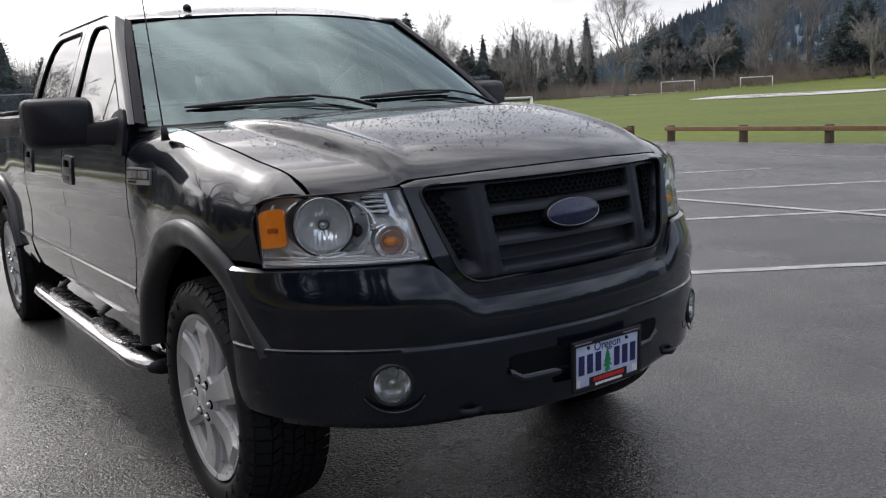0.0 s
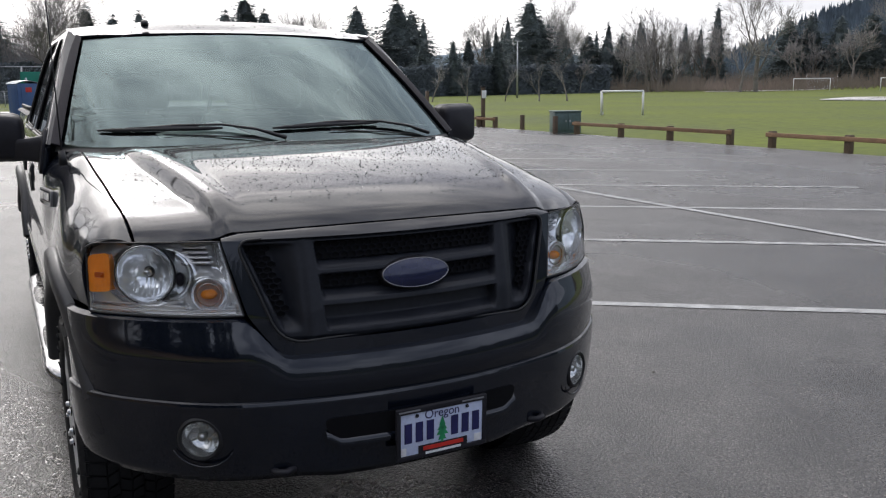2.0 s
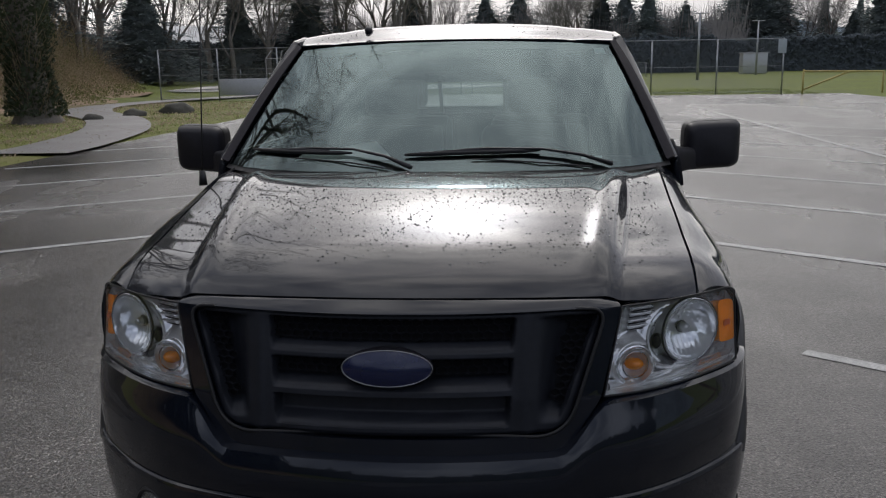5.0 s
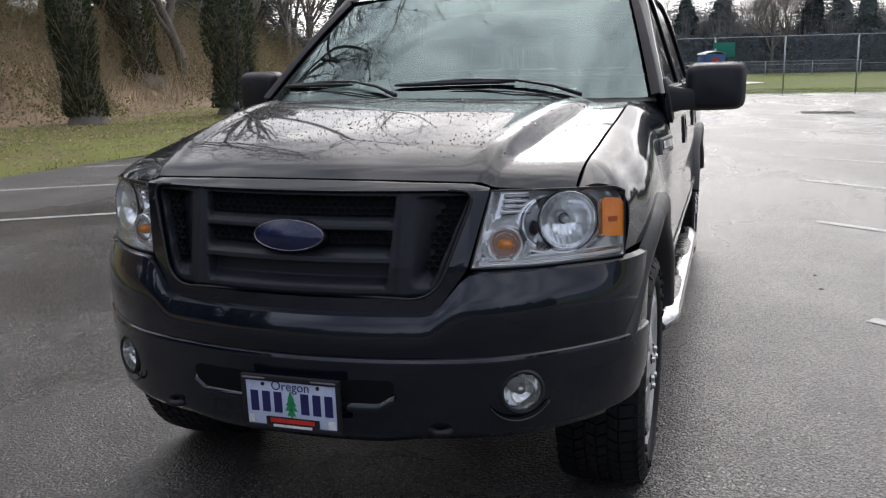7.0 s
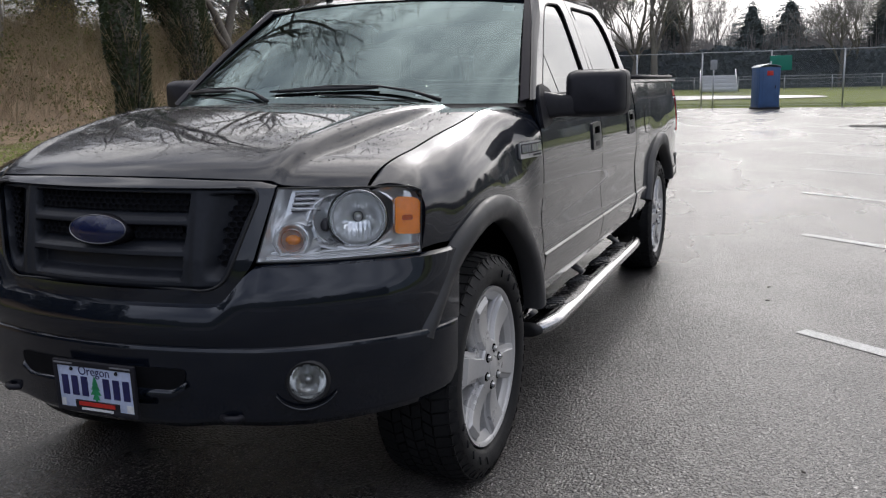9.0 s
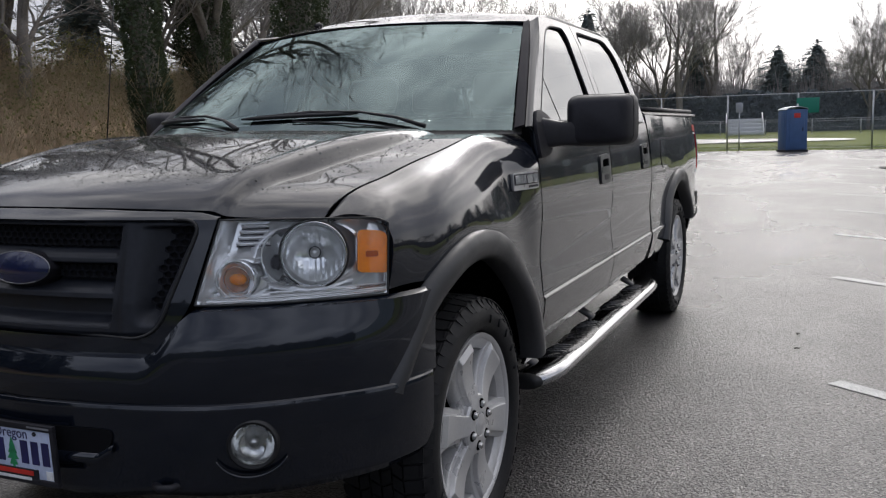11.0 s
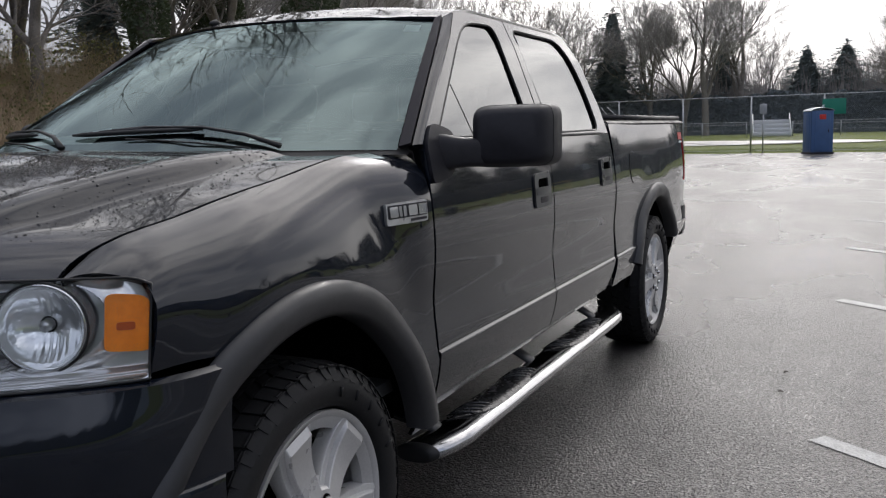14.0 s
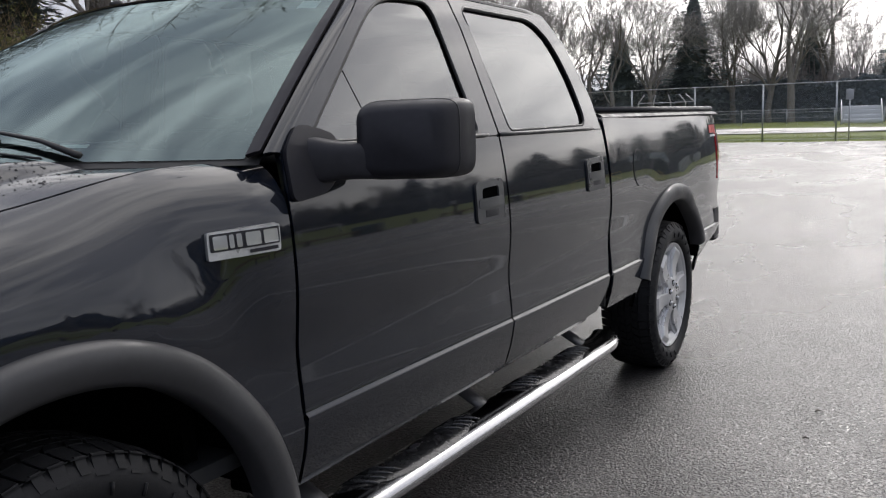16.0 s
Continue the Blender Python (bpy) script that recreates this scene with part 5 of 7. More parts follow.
# ---- the place: materials ----
def asphalt_material():
    m = bpy.data.materials.new("wet_asphalt")
    m.use_nodes = True
    n, l = m.node_tree.nodes, m.node_tree.links
    b = n["Principled BSDF"]
    co = n.new("ShaderNodeTexCoord")

    def noise_tex(scale, detail=5.0, stretch=None):
        t = n.new("ShaderNodeTexNoise")
        t.inputs["Scale"].default_value, t.inputs["Detail"].default_value = scale, detail
        if stretch:
            mp = n.new("ShaderNodeMapping")
            mp.inputs["Scale"].default_value = stretch
            l.new(co.outputs["Object"], mp.inputs[0]), l.new(mp.outputs[0], t.inputs["Vector"])
        else:
            l.new(co.outputs["Object"], t.inputs["Vector"])
        return t

    wet, patch, grain = noise_tex(0.30, 6.0, (1.0, 0.45, 1.0)), noise_tex(1.7, 6.0), noise_tex(60.0, 3.0)
    stone = n.new("ShaderNodeTexVoronoi")
    stone.inputs["Scale"].default_value = 95.0
    l.new(co.outputs["Object"], stone.inputs["Vector"])

    def maths(op, a, b, c=None):
        t = n.new("ShaderNodeMath")
        t.operation = op
        for i, v in enumerate((a, b, c)):
            if isinstance(v, (int, float)):
                t.inputs[i].default_value = v
            elif v is not None:
                l.new(v, t.inputs[i])
        return t.outputs[0]

    def spread_to(v, a, b, lo, hi):
        t = n.new("ShaderNodeMapRange")
        t.interpolation_type = "SMOOTHSTEP"
        for k, x in (("From Min", a), ("From Max", b), ("To Min", lo), ("To Max", hi)):
            t.inputs[k].default_value = x
        l.new(v, t.inputs[0])
        return t.outputs[0]

    # chippings of differing tone in dark binder, over broad patches
    sep = n.new("ShaderNodeSeparateColor")
    l.new(stone.outputs["Color"], sep.inputs[0])
    chip = maths("POWER", sep.outputs[0], 2.2)
    chip = maths("MULTIPLY", chip, spread_to(stone.outputs["Distance"], 0.22, 0.60, 1.0, 0.05))
    tone = maths("MULTIPLY_ADD", grain.outputs["Fac"], 0.35, maths("MULTIPLY", chip, 0.75))
    # Pits get a darker colour besides their relief, as shade in them.
    hollow = noise_tex(66.0, 2.0)
    tone = maths("MULTIPLY", tone, spread_to(hollow.outputs["Fac"], 0.38, 0.50, 0.40, 1.0))
    tone = maths("MULTIPLY", tone, spread_to(patch.outputs["Fac"], 0.3, 0.7, 0.62, 1.3))
    tone = maths("MULTIPLY", tone, spread_to(wet.outputs["Fac"], 0.36, 0.64, 1.4, 0.65))
    ramp = n.new("ShaderNodeMix")
    ramp.data_type = "RGBA"
    ramp.inputs["A"].default_value, ramp.inputs["B"].default_value = (0.009, 0.009, 0.009, 1), (0.240, 0.222, 0.205, 1)
    l.new(tone, ramp.inputs["Factor"])
    l.new(ramp.outputs["Result"], b.inputs["Base Color"])
    b.inputs["Specular IOR Level"].default_value = 0.62
    l.new(spread_to(wet.outputs["Fac"], 0.40, 0.62, 0.40, 0.15), b.inputs["Roughness"])
    pits = maths("ADD", maths("MULTIPLY", spread_to(hollow.outputs["Fac"], 0.36, 0.54, 0.0, 1.0), 1.1), spread_to(stone.outputs["Distance"], 0.15, 0.65, 1.0, 0.0))
    bp, bp2 = n.new("ShaderNodeBump"), n.new("ShaderNodeBump")
    bp.inputs["Distance"].default_value, bp2.inputs["Distance"].default_value = 0.0040, 0.02
    l.new(spread_to(wet.outputs["Fac"], 0.42, 0.66, 0.72, 0.24), bp.inputs["Strength"])
    bp2.inputs["Strength"].default_value = 0.06
    l.new(pits, bp.inputs["Height"]), l.new(patch.outputs["Fac"], bp2.inputs["Height"])
    l.new(bp2.outputs[0], bp.inputs["Normal"])
    # every chipping has a facet of its own
    off, tilt, facet, unit = (n.new("ShaderNodeVectorMath") for _ in range(4))
    off.operation, off.inputs[1].default_value = "SUBTRACT", (0.5, 0.5, 0.5)
    tilt.operation, facet.operation, unit.operation = "SCALE", "ADD", "NORMALIZE"
    l.new(stone.outputs["Color"], off.inputs[0]), l.new(off.outputs[0], tilt.inputs[0])
    l.new(spread_to(wet.outputs["Fac"], 0.40, 0.64, 0.34, 0.13), tilt.inputs["Scale"])
    l.new(bp.outputs[0], facet.inputs[0]), l.new(tilt.outputs[0], facet.inputs[1]), l.new(facet.outputs[0], unit.inputs[0])
    l.new(unit.outputs[0], b.inputs["Normal"])
    return m


def worn_paint_material():
    m = material("worn_white_line", (0.52, 0.52, 0.51), 0.5, vary=0.2, scale=6, fine=95, color2=(0.14, 0.14, 0.14), bump=0.4, bump_scale=90)
    return m


M_ASPHALT = asphalt_material()
M_LINE = worn_paint_material()
M_GRASS = material("winter_grass", (0.132, 0.156, 0.028), 0.85, vary=0.45, scale=0.11, fine=2.5, bump=0.6, bump_scale=25, spec=0.2, color2=(0.066, 0.084, 0.022))
M_VERGE = material("mossy_verge", (0.150, 0.180, 0.036), 0.85, vary=0.4, scale=0.55, fine=9, bump=0.6, bump_scale=25, spec=0.2, color2=(0.125, 0.095, 0.045))
M_BLADE = material("grass_blade", (0.112, 0.152, 0.026), 0.7, vary=0.3, scale=0.5, fine=20, spec=0.3)
M_DIRT = material("wet_track_dirt", (0.60, 0.57, 0.53), 0.30, vary=0.35, scale=0.15, fine=2.0, rough_vary=0.2)
M_PATH = material("damp_path", (0.20, 0.19, 0.185), 0.5, vary=0.25, scale=0.8, fine=40, bump=0.3, bump_scale=90)
M_SOIL = material("leaf_litter_bank", (0.31, 0.225, 0.15), 0.9, vary=0.6, scale=1.2, fine=14, bump=0.8, bump_scale=12, spec=0.2)
M_TIMBER = material("weathered_timber", (0.23, 0.135, 0.075), 0.75, vary=0.4, scale=3, fine=30, bump=0.3, bump_scale=40, randomize=0.15)
M_POST = material("treated_post", (0.11, 0.075, 0.05), 0.8, vary=0.4, scale=4, fine=30, bump=0.3, bump_scale=40)
M_GALV = material("galvanised_steel", (0.40, 0.41, 0.42), 0.45, metal=0.7, vary=0.2)
M_WHITE = material("white_paint", (0.75, 0.75, 0.74), 0.5, vary=0.1)
M_ALU = material("bleacher_aluminium", (0.55, 0.56, 0.57), 0.4, metal=0.6, vary=0.15)
M_BARK = material("grey_bark", (0.205, 0.185, 0.165), 0.9, vary=0.45, scale=3, fine=25, bump=0.6, bump_scale=20, spec=0.2)
M_TWIG = material("brown_twigs", (0.32, 0.30, 0.285), 0.9, vary=0.4, scale=0.6, fine=8, spec=0.15, randomize=0.25)
# Needle and hedge colours are lightened and blued, standing for haze over distance.
M_NEEDLE = leafy(material("hazed_conifer_needles", (0.160, 0.190, 0.190), 0.75, vary=0.5, scale=0.8, fine=8, spec=0.2, randomize=0.3), 0.4)
M_HEDGE = material("hazed_hedge", (0.100, 0.118, 0.130), 0.8, vary=0.25, scale=0.35, fine=5, spec=0.2)
M_IVY = material("ivy_leaves", (0.052, 0.070, 0.034), 0.45, vary=0.55, scale=2.5, fine=12, spec=0.4)
leafy(M_BLADE), leafy(M_IVY, 0.35)
M_BRAMBLE = material("dry_bramble", (0.45, 0.375, 0.280), 0.9, vary=0.5, scale=0.5, fine=6, spec=0.15, color2=(0.28, 0.235, 0.145))
M_LEAF = material("bramble_leaves", (0.20, 0.21, 0.085), 0.7, vary=0.5, scale=0.5, fine=6, spec=0.2)
leafy(M_LEAF), leafy(M_BRAMBLE, 0.5)
# Distance haze is put into this forest colour, pale and blue.
M_HILL = material("hazy_far_forest", (0.195, 0.24, 0.28), 0.95, vary=0.5, scale=0.010, fine=0.09, spec=0.0)
M_WOODS = material("far_bare_woods", (0.25, 0.205, 0.17), 0.95, vary=0.4, scale=0.05, fine=0.6, spec=0.0)
M_POTTY = material("blue_plastic", (0.045, 0.100, 0.225), 0.42, vary=0.2, scale=3)
M_POTTY2 = material("pale_roof_plastic", (0.45, 0.50, 0.52), 0.45, vary=0.15)
M_GREENSIGN = material("green_sign", (0.01, 0.20, 0.13), 0.5, vary=0.15, scale=2)
M_GREENBOX = material("green_metal_box", (0.085, 0.130, 0.125), 0.5, vary=0.3, scale=2.5, fine=20)
M_YELLOW = material("weathered_yellow", (0.45, 0.36, 0.12), 0.6, vary=0.3)
M_STONE = material("mossy_stone", (0.10, 0.095, 0.08), 0.85, vary=0.5, scale=3, fine=20, bump=0.5, bump_scale=15)
M_BIN = material("bin_plastic", (0.03, 0.035, 0.05), 0.5, vary=0.2)
M_GRATE = material("iron_grate", (0.015, 0.015, 0.015), 0.75, spec=0.15, vary=0.3)

rng = random.Random(7)
LOT_W, LOT_E, LOT_N, LOT_S = -9.2, 15.75, 41.3, -34.0


def bank_toe(y):
    """Where the wooded bank begins, west of the lot."""
    return -18.5 - 0.10 * (y - 16) - 0.0045 * max(0.0, y - 28) ** 2 + 0.5 * math.sin(y * 0.35)


def ground_z(x, y):
    z = -0.045
    d = bank_toe(y) - x
    if d > 0:
        z += 3.4 * smooth(0, 10, d) * smooth(100, 62, y) + 0.3 * smooth(0, 3, d)
    z += 2.2 * smooth(78, 135, x - 0.35 * y)
    if y > 44:
        z += 0.25 * smooth(44, 100, y)
    far_d = math.hypot(x, y)
    return z + 6.0 * smooth(400, 2500, far_d)


def extra(x):
    """What the trees on the far side of the field gain in height towards the east."""
    return 0.9 * smooth(17, 70, x) + 1.3 * smooth(60, 150, x)


def spread(limit, near, n):
    """Positions that crowd near the middle and reach far out."""
    return [math.copysign(near * (math.exp(abs(t) * math.log(limit / near + 1)) - 1), t) for t in steps(-1, 1, n)]


# ground: one sheet to the horizon
bm = bmesh.new()
xs, ys = spread(2600, 14, 110), [20 + v for v in spread(2600, 14, 110)]
rows = [[bm.verts.new((x, y, ground_z(x, y) - 0.8 * smooth(-1.0, 3.0, bank_toe(y) - x) * smooth(104, 92, y) * smooth(-40, -28, y) * smooth(18, 14, bank_toe(y) - x))) for x in xs] for y in ys]
for j in range(len(ys) - 1):
    for i in range(len(xs) - 1):
        bm.faces.new((rows[j][i], rows[j][i + 1], rows[j + 1][i + 1], rows[j + 1][i]))
tagged(part("ground", bm, M_GRASS), "yellow-green winter grass field", "ground", kind="structure")

bm = bmesh.new()
n = 60
rows = []
for i in range(n + 1):
    y = lerp(-30, 98, i / n)
    row = []
    for k in range(13):
        x = bank_toe(y) - 17.0 * (k / 12) + 0.3
        row.append(bm.verts.new((x, y, ground_z(x, y) + (0.03 if k else -0.03) + 0.12 * noise.noise((x * 0.6, y * 0.6, 0)))))
    rows.append(row)
for i in range(n):
    for k in range(12):
        bm.faces.new((rows[i][k], rows[i][k + 1], rows[i + 1][k + 1], rows[i + 1][k]))
bmesh.ops.recalc_face_normals(bm, faces=bm.faces)
tagged(part("bank", bm, M_SOIL), "brown bank covered in leaf litter", "bank", kind="structure")

# mossy verge between the lot and the bank
bm = bmesh.new()
rows = []
for i in range(61):
    y = lerp(-30, 41, i / 60)
    row = []
    for k in range(15):
        x = lerp(LOT_W - 0.02, bank_toe(y) - 0.4, k / 14)
        row.append(bm.verts.new((x, y, ground_z(x, y) + 0.022 + 0.05 * smooth(0, 1, k) * (0.4 + noise.noise((x * 0.8, y * 0.8, 4))))))
    rows.append(row)
for i in range(60):
    for k in range(14):
        bm.faces.new((rows[i][k], rows[i][k + 1], rows[i + 1][k + 1], rows[i + 1][k]))
orient(bm, (0, 0, 1))
tagged(part("verge", bm, M_VERGE), "mossy olive grass verge with dead leaves", "verge", kind="structure")

# parking lot, its edge and its lines
bm = box(bmesh.new(), (LOT_W, LOT_S, -0.25), (LOT_E, LOT_N, 0.0))
lot = tagged(part("parking_lot", bm, M_ASPHALT), "wet dark grey asphalt parking lot", "parking lot", kind="structure")


def line(x0, y0, x1, y1, w=0.112, up=0.004):
    a, b = Vector((x0, y0)), Vector((x1, y1))
    d = (b - a).normalized()
    nrm = Vector((-d.y, d.x)) * w / 2
    bm = bmesh.new()
    k = max(2, int((b - a).length / 0.25))
    l, r = [], []
    for i in range(k + 1):
        p = a.lerp(b, i / k)
        l.append(bm.verts.new((*(p + nrm * (1 + rng.uniform(-0.12, 0.12))), up)))
        r.append(bm.verts.new((*(p - nrm * (1 + rng.uniform(-0.12, 0.12))), up)))
    for i in range(k):
        bm.faces.new((l[i], r[i], r[i + 1], l[i + 1]))
    orient(bm, (0, 0, 1))
    return tagged(part("parking_line", bm, M_LINE), "worn white painted parking line on asphalt", "road marking", "parking lines", "structure")


for y0 in (2.30, 5.62, 8.75, 11.85, 15.0, 18.1, 21.2, 24.3):
    line(1.98, y0, 10.4, y0 - 0.745 * 8.42)
line(6.62, -3.0, 6.55, 27.0, 0.112, 0.007)
for y0 in (5.86, 9.14, 12.4, 15.6, 18.8):
    line(-3.45, y0, -8.9, y0 - 0.68 * 5.45)

bm = bmesh.new()
box(bm, (3.1, 23.9, 0.002), (4.5, 24.9, 0.010), 0.002)
grate = tagged(part("drain_grate", bm, M_GRATE), "dark iron storm drain grate in the asphalt", "drain")
for k in range(9):
    part("grate_bar", box(bmesh.new(), (3.15 + 0.15 * k, 23.95, 0.009), (3.21 + 0.15 * k, 24.85, 0.016)), M_GRATE, grate)

# curved footpath
bm = bmesh.new()
mids = [Vector(p) for p in ((-9.9, 14.2), (-10.1, 16.5), (-11.2, 21), (-13.6, 26), (-16.8, 30.5), (-18.8, 35.5), (-18.3, 41), (-16, 47), (-14, 53), (-16, 60), (-22, 68))]
pts = []
for i in range(len(mids) - 1):
    p0, p1, p2, p3 = mids[max(0, i - 1)], mids[i], mids[i + 1], mids[min(len(mids) - 1, i + 2)]
    for t in steps(0, 1, 6)[:-1]:
        pts.append(0.5 * ((2 * p1) + (p2 - p0) * t + (2 * p0 - 5 * p1 + 4 * p2 - p3) * t * t + (3 * p1 - p0 - 3 * p2 + p3) * t ** 3))
rows = []
for i, p in enumerate(pts):
    d = (pts[min(i + 1, len(pts) - 1)] - pts[max(i - 1, 0)]).normalized()
    nrm = Vector((-d.y, d.x)) * 0.95
    rows.append([bm.verts.new((*(p + nrm * k), ground_z(p.x, p.y) + 0.095)) for k in (-1, 0, 1)])
for a, b in zip(rows, rows[1:]):
    for k in (0, 1):
        bm.faces.new((a[k], a[k + 1], b[k + 1], b[k]))
orient(bm, (0, 0, 1))
tagged(part("footpath", bm, M_PATH), "pale damp asphalt footpath curving through grass", "path", kind="structure")


def patch(name, pts, mat, label, cat):
    bm = bmesh.new()
    fine = rounded(pts, 4.0, 5)
    bm.faces.new([bm.verts.new((x, y, ground_z(x, y) + 0.06)) for x, y in fine])
    orient(bm, (0, 0, 1))
    bmesh.ops.triangulate(bm, faces=bm.faces)
    return tagged(part(name, bm, mat), label, cat, kind="structure")


patch("gravel_track", [(64, 52), (70, 40), (92, 40), (80, 60)], M_DIRT, "pale wet gravel strip across the field", "track")
patch("gravel_track", [(102, 106), (122, 98), (130, 103), (112, 114)], M_DIRT, "pale wet gravel strip across the field", "track")
patch("infield", [(-26, 58), (-8, 56), (4, 60), (2, 66), (-14, 70), (-27, 74)], M_DIRT, "wet pale dirt of a baseball infield", "infield")

# grass blades along the edges of the lot
verts, faces = [], []
for x0, x1, y0, y1, count in ((-17.5, -9.3, 6, 42, 26000), (-12, 15, 41.4, 50, 12000)):
    for _ in range(count):
        x, y = rng.uniform(x0, x1), rng.uniform(y0, y1)
        if x0 < -15 and min((Vector((x, y)) - p).length for p in pts[::2]) < 1.0:
            continue
        z, h, a = ground_z(x, y) + 0.02, rng.uniform(0.02, 0.06), rng.uniform(0, 6.3)
        w, lean = 0.012, rng.uniform(-0.05, 0.05)
        k = len(verts)
        verts += [(x - w * math.cos(a), y - w * math.sin(a), z), (x + w * math.cos(a), y + w * math.sin(a), z), (x + lean, y + lean * math.cos(a), z + h)]
        faces.append((k, k + 1, k + 2))
me = bpy.data.meshes.new("grass")
me.from_pydata(verts, [], faces)
me.materials.append(M_BLADE)
tagged(new("grass", me), "short yellow-green grass blades", "grass", kind="stuff")


# ---- timber rails along the field ----
def timber_rail(y_list, x=16.05):
    """Low barrier: square posts with a plank across their tops."""
    r = empty("timber_barrier", Matrix.Translation((x, y_list[0], 0)))
    tagged(r, "low weathered brown timber barrier on square posts", "barrier", "timber barriers along the field")
    for y in y_list:
        part("post", box(bmesh.new(), (-0.075, y - y_list[0] - 0.075, -0.25), (0.075, y - y_list[0] + 0.075, 0.39), 0.012), M_POST, r)
    ends = y_list[-1] - y_list[0]
    lo, hi = min(0, ends) - 0.12, max(0, ends) + 0.12
    part("rail", box(bmesh.new(), (-0.120, lo, 0.25), (-0.070, hi, 0.355), 0.010), M_TIMBER, r, "weathered timber plank")


for ys_ in ((20.6, 18.3, 16.1, 13.8), (12.4, 10.2, 8.0, 5.8), (4.5, 2.3, 0.1), (35.7, 33.4, 30.4), (29.2, 27.2, 25.9)):
    timber_rail(ys_)


def timber_post(x, y, h, sign=False):
    p = empty("timber_post", Matrix.Translation((x, y, 0)))
    tagged(p, "tall square timber post with a white notice" if sign else "short square timber post", "post")
    part("shaft", box(bmesh.new(), (-0.065, -0.065, -0.2), (0.065, 0.065, h), 0.012), M_POST, p)
    if sign:
        part("notice", box(bmesh.new(), (-0.10, -0.092, h - 0.42), (0.10, -0.070, h - 0.12), 0.004), M_WHITE, p, "white notice board")
        part("cap", box(bmesh.new(), (-0.085, -0.085, h), (0.085, 0.085, h + 0.05), 0.01), M_TRIM, p)


timber_post(16.2, 24.2, 0.5), timber_post(15.6, 21.2, 0.55), timber_post(16.2, 27.1, 1.5, True), timber_post(16.3, 32.3, 1.35)

u_box = empty("utility_box", Matrix.Translation((16.35, 21.7, 0)) @ pose(0, 0, 0, 0, 0, -20))
tagged(u_box, "weathered green metal utility box beside the lot", "utility box")
part("body", box(bmesh.new(), (-0.46, -0.36, -0.1), (0.46, 0.36, 0.66), 0.02), M_GREENBOX, u_box)
part("lid", box(bmesh.new(), (-0.49, -0.39, 0.66), (0.49, 0.39, 0.70), 0.015), M_GREENBOX, u_box)
for x in (-0.23, 0.23):
    leaf_ = part("door", box(bmesh.new(), (x - 0.21, -0.375, 0.04), (x + 0.21, -0.361, 0.63), 0.005), M_GREENBOX, u_box)
    part("latch", box(bmesh.new(), (x * 0.3 - 0.02, -0.392, 0.32), (x * 0.3 + 0.02, -0.375, 0.40), 0.004), M_GALV, leaf_)

l_bin = empty("litter_bin", Matrix.Translation((15.9, 31.6, 0)))
tagged(l_bin, "dark plastic litter bin with a pale rim", "bin")
part("drum", lathe([(0.001, 0.0), (0.27, 0.0), (0.31, 0.72), (0.30, 0.72), (0.27, 0.1), (0.001, 0.08)], lambda a, b, h: Vector((a, b, h)), 24), M_BIN, l_bin)
part("liner", lathe([(0.315, 0.64), (0.325, 0.72), (0.30, 0.735)], lambda a, b, h: Vector((a, b, h)), 24), M_POTTY2, l_bin, "pale bin liner")


# ---- fence behind the lot ----
def chain_fence(x0, x1, y, h, spacing, label):
    f = empty("chain_link_fence", Matrix.Translation((x0, y, 0)))
    tagged(f, label, "fence")
    n = int((x1 - x0) / spacing)
    for i in range(n + 1):
        bm = bmesh.new()
        tube(bm, [(i * spacing, 0, -0.2), (i * spacing, 0, h)], 0.038, 8)
        part("post", bm, M_GALV, f)
    w = n * spacing
    for z in (h, h * 0.5, 0.08):
        bm = bmesh.new()
        tube(bm, [(0, 0.0, z), (w, 0.0, z)], 0.024 if z == h else 0.012, 6)
        part("rail", bm, M_GALV, f)
    bm = bmesh.new()
    cell, t = 0.085, 0.0022
    for s in (1, -1):
        c = -h
        while c < w:
            a, b = max(0.0, -c), min(h, w - c)
            if b > a:
                x_a, x_b = (c + a, c + b) if s > 0 else (w - c - a, w - c - b)
                q = [bm.verts.new(p) for p in ((x_a - t, 0.03 + 0.003 * s, a), (x_a + t, 0.03 + 0.003 * s, a), (x_b + t, 0.03 + 0.003 * s, b), (x_b - t, 0.03 + 0.003 * s, b))]
                bm.faces.new(q)
            c += cell
    tagged(part("wire_mesh", bm, M_GALV, f), kind="stuff")
    return f


chain_fence(-18.9, 13.4, 42.6, 2.65, 3.2, "tall galvanised chain-link fence behind the lot")
chain_fence(-40.0, 12.0, 84.0, 1.5, 4.0, "low distant chain-link fence across the ball field")

p_sign = empty("fence_sign", Matrix.Translation((0.72, 42.52, 0)))
tagged(p_sign, "blank green sign board fixed to the fence", "sign")
part("board", box(bmesh.new(), (-0.50, -0.02, 1.72), (0.50, 0.0, 2.42), 0.006), M_GREENSIGN, p_sign)
s_post = empty("sign_post", Matrix.Translation((-2.3, 42.1, 0)))
tagged(s_post, "small grey sign on a thin steel post", "sign")
bm = bmesh.new()
tube(bm, [(0, 0, -0.2), (0, 0, 2.3)], 0.03, 8)
part("pole", bm, M_GALV, s_post)
part("plate", box(bmesh.new(), (-0.16, -0.05, 1.82), (0.16, -0.032, 2.28), 0.004), M_GALV, s_post)
b_sign = empty("fence_sign", Matrix.Translation((13.0, 42.52, 0)))
tagged(b_sign, "pale blank notice on the fence corner", "sign")
part("board", box(bmesh.new(), (-0.2, -0.02, 1.95), (0.2, 0.0, 2.62), 0.006), M_POTTY2, b_sign)

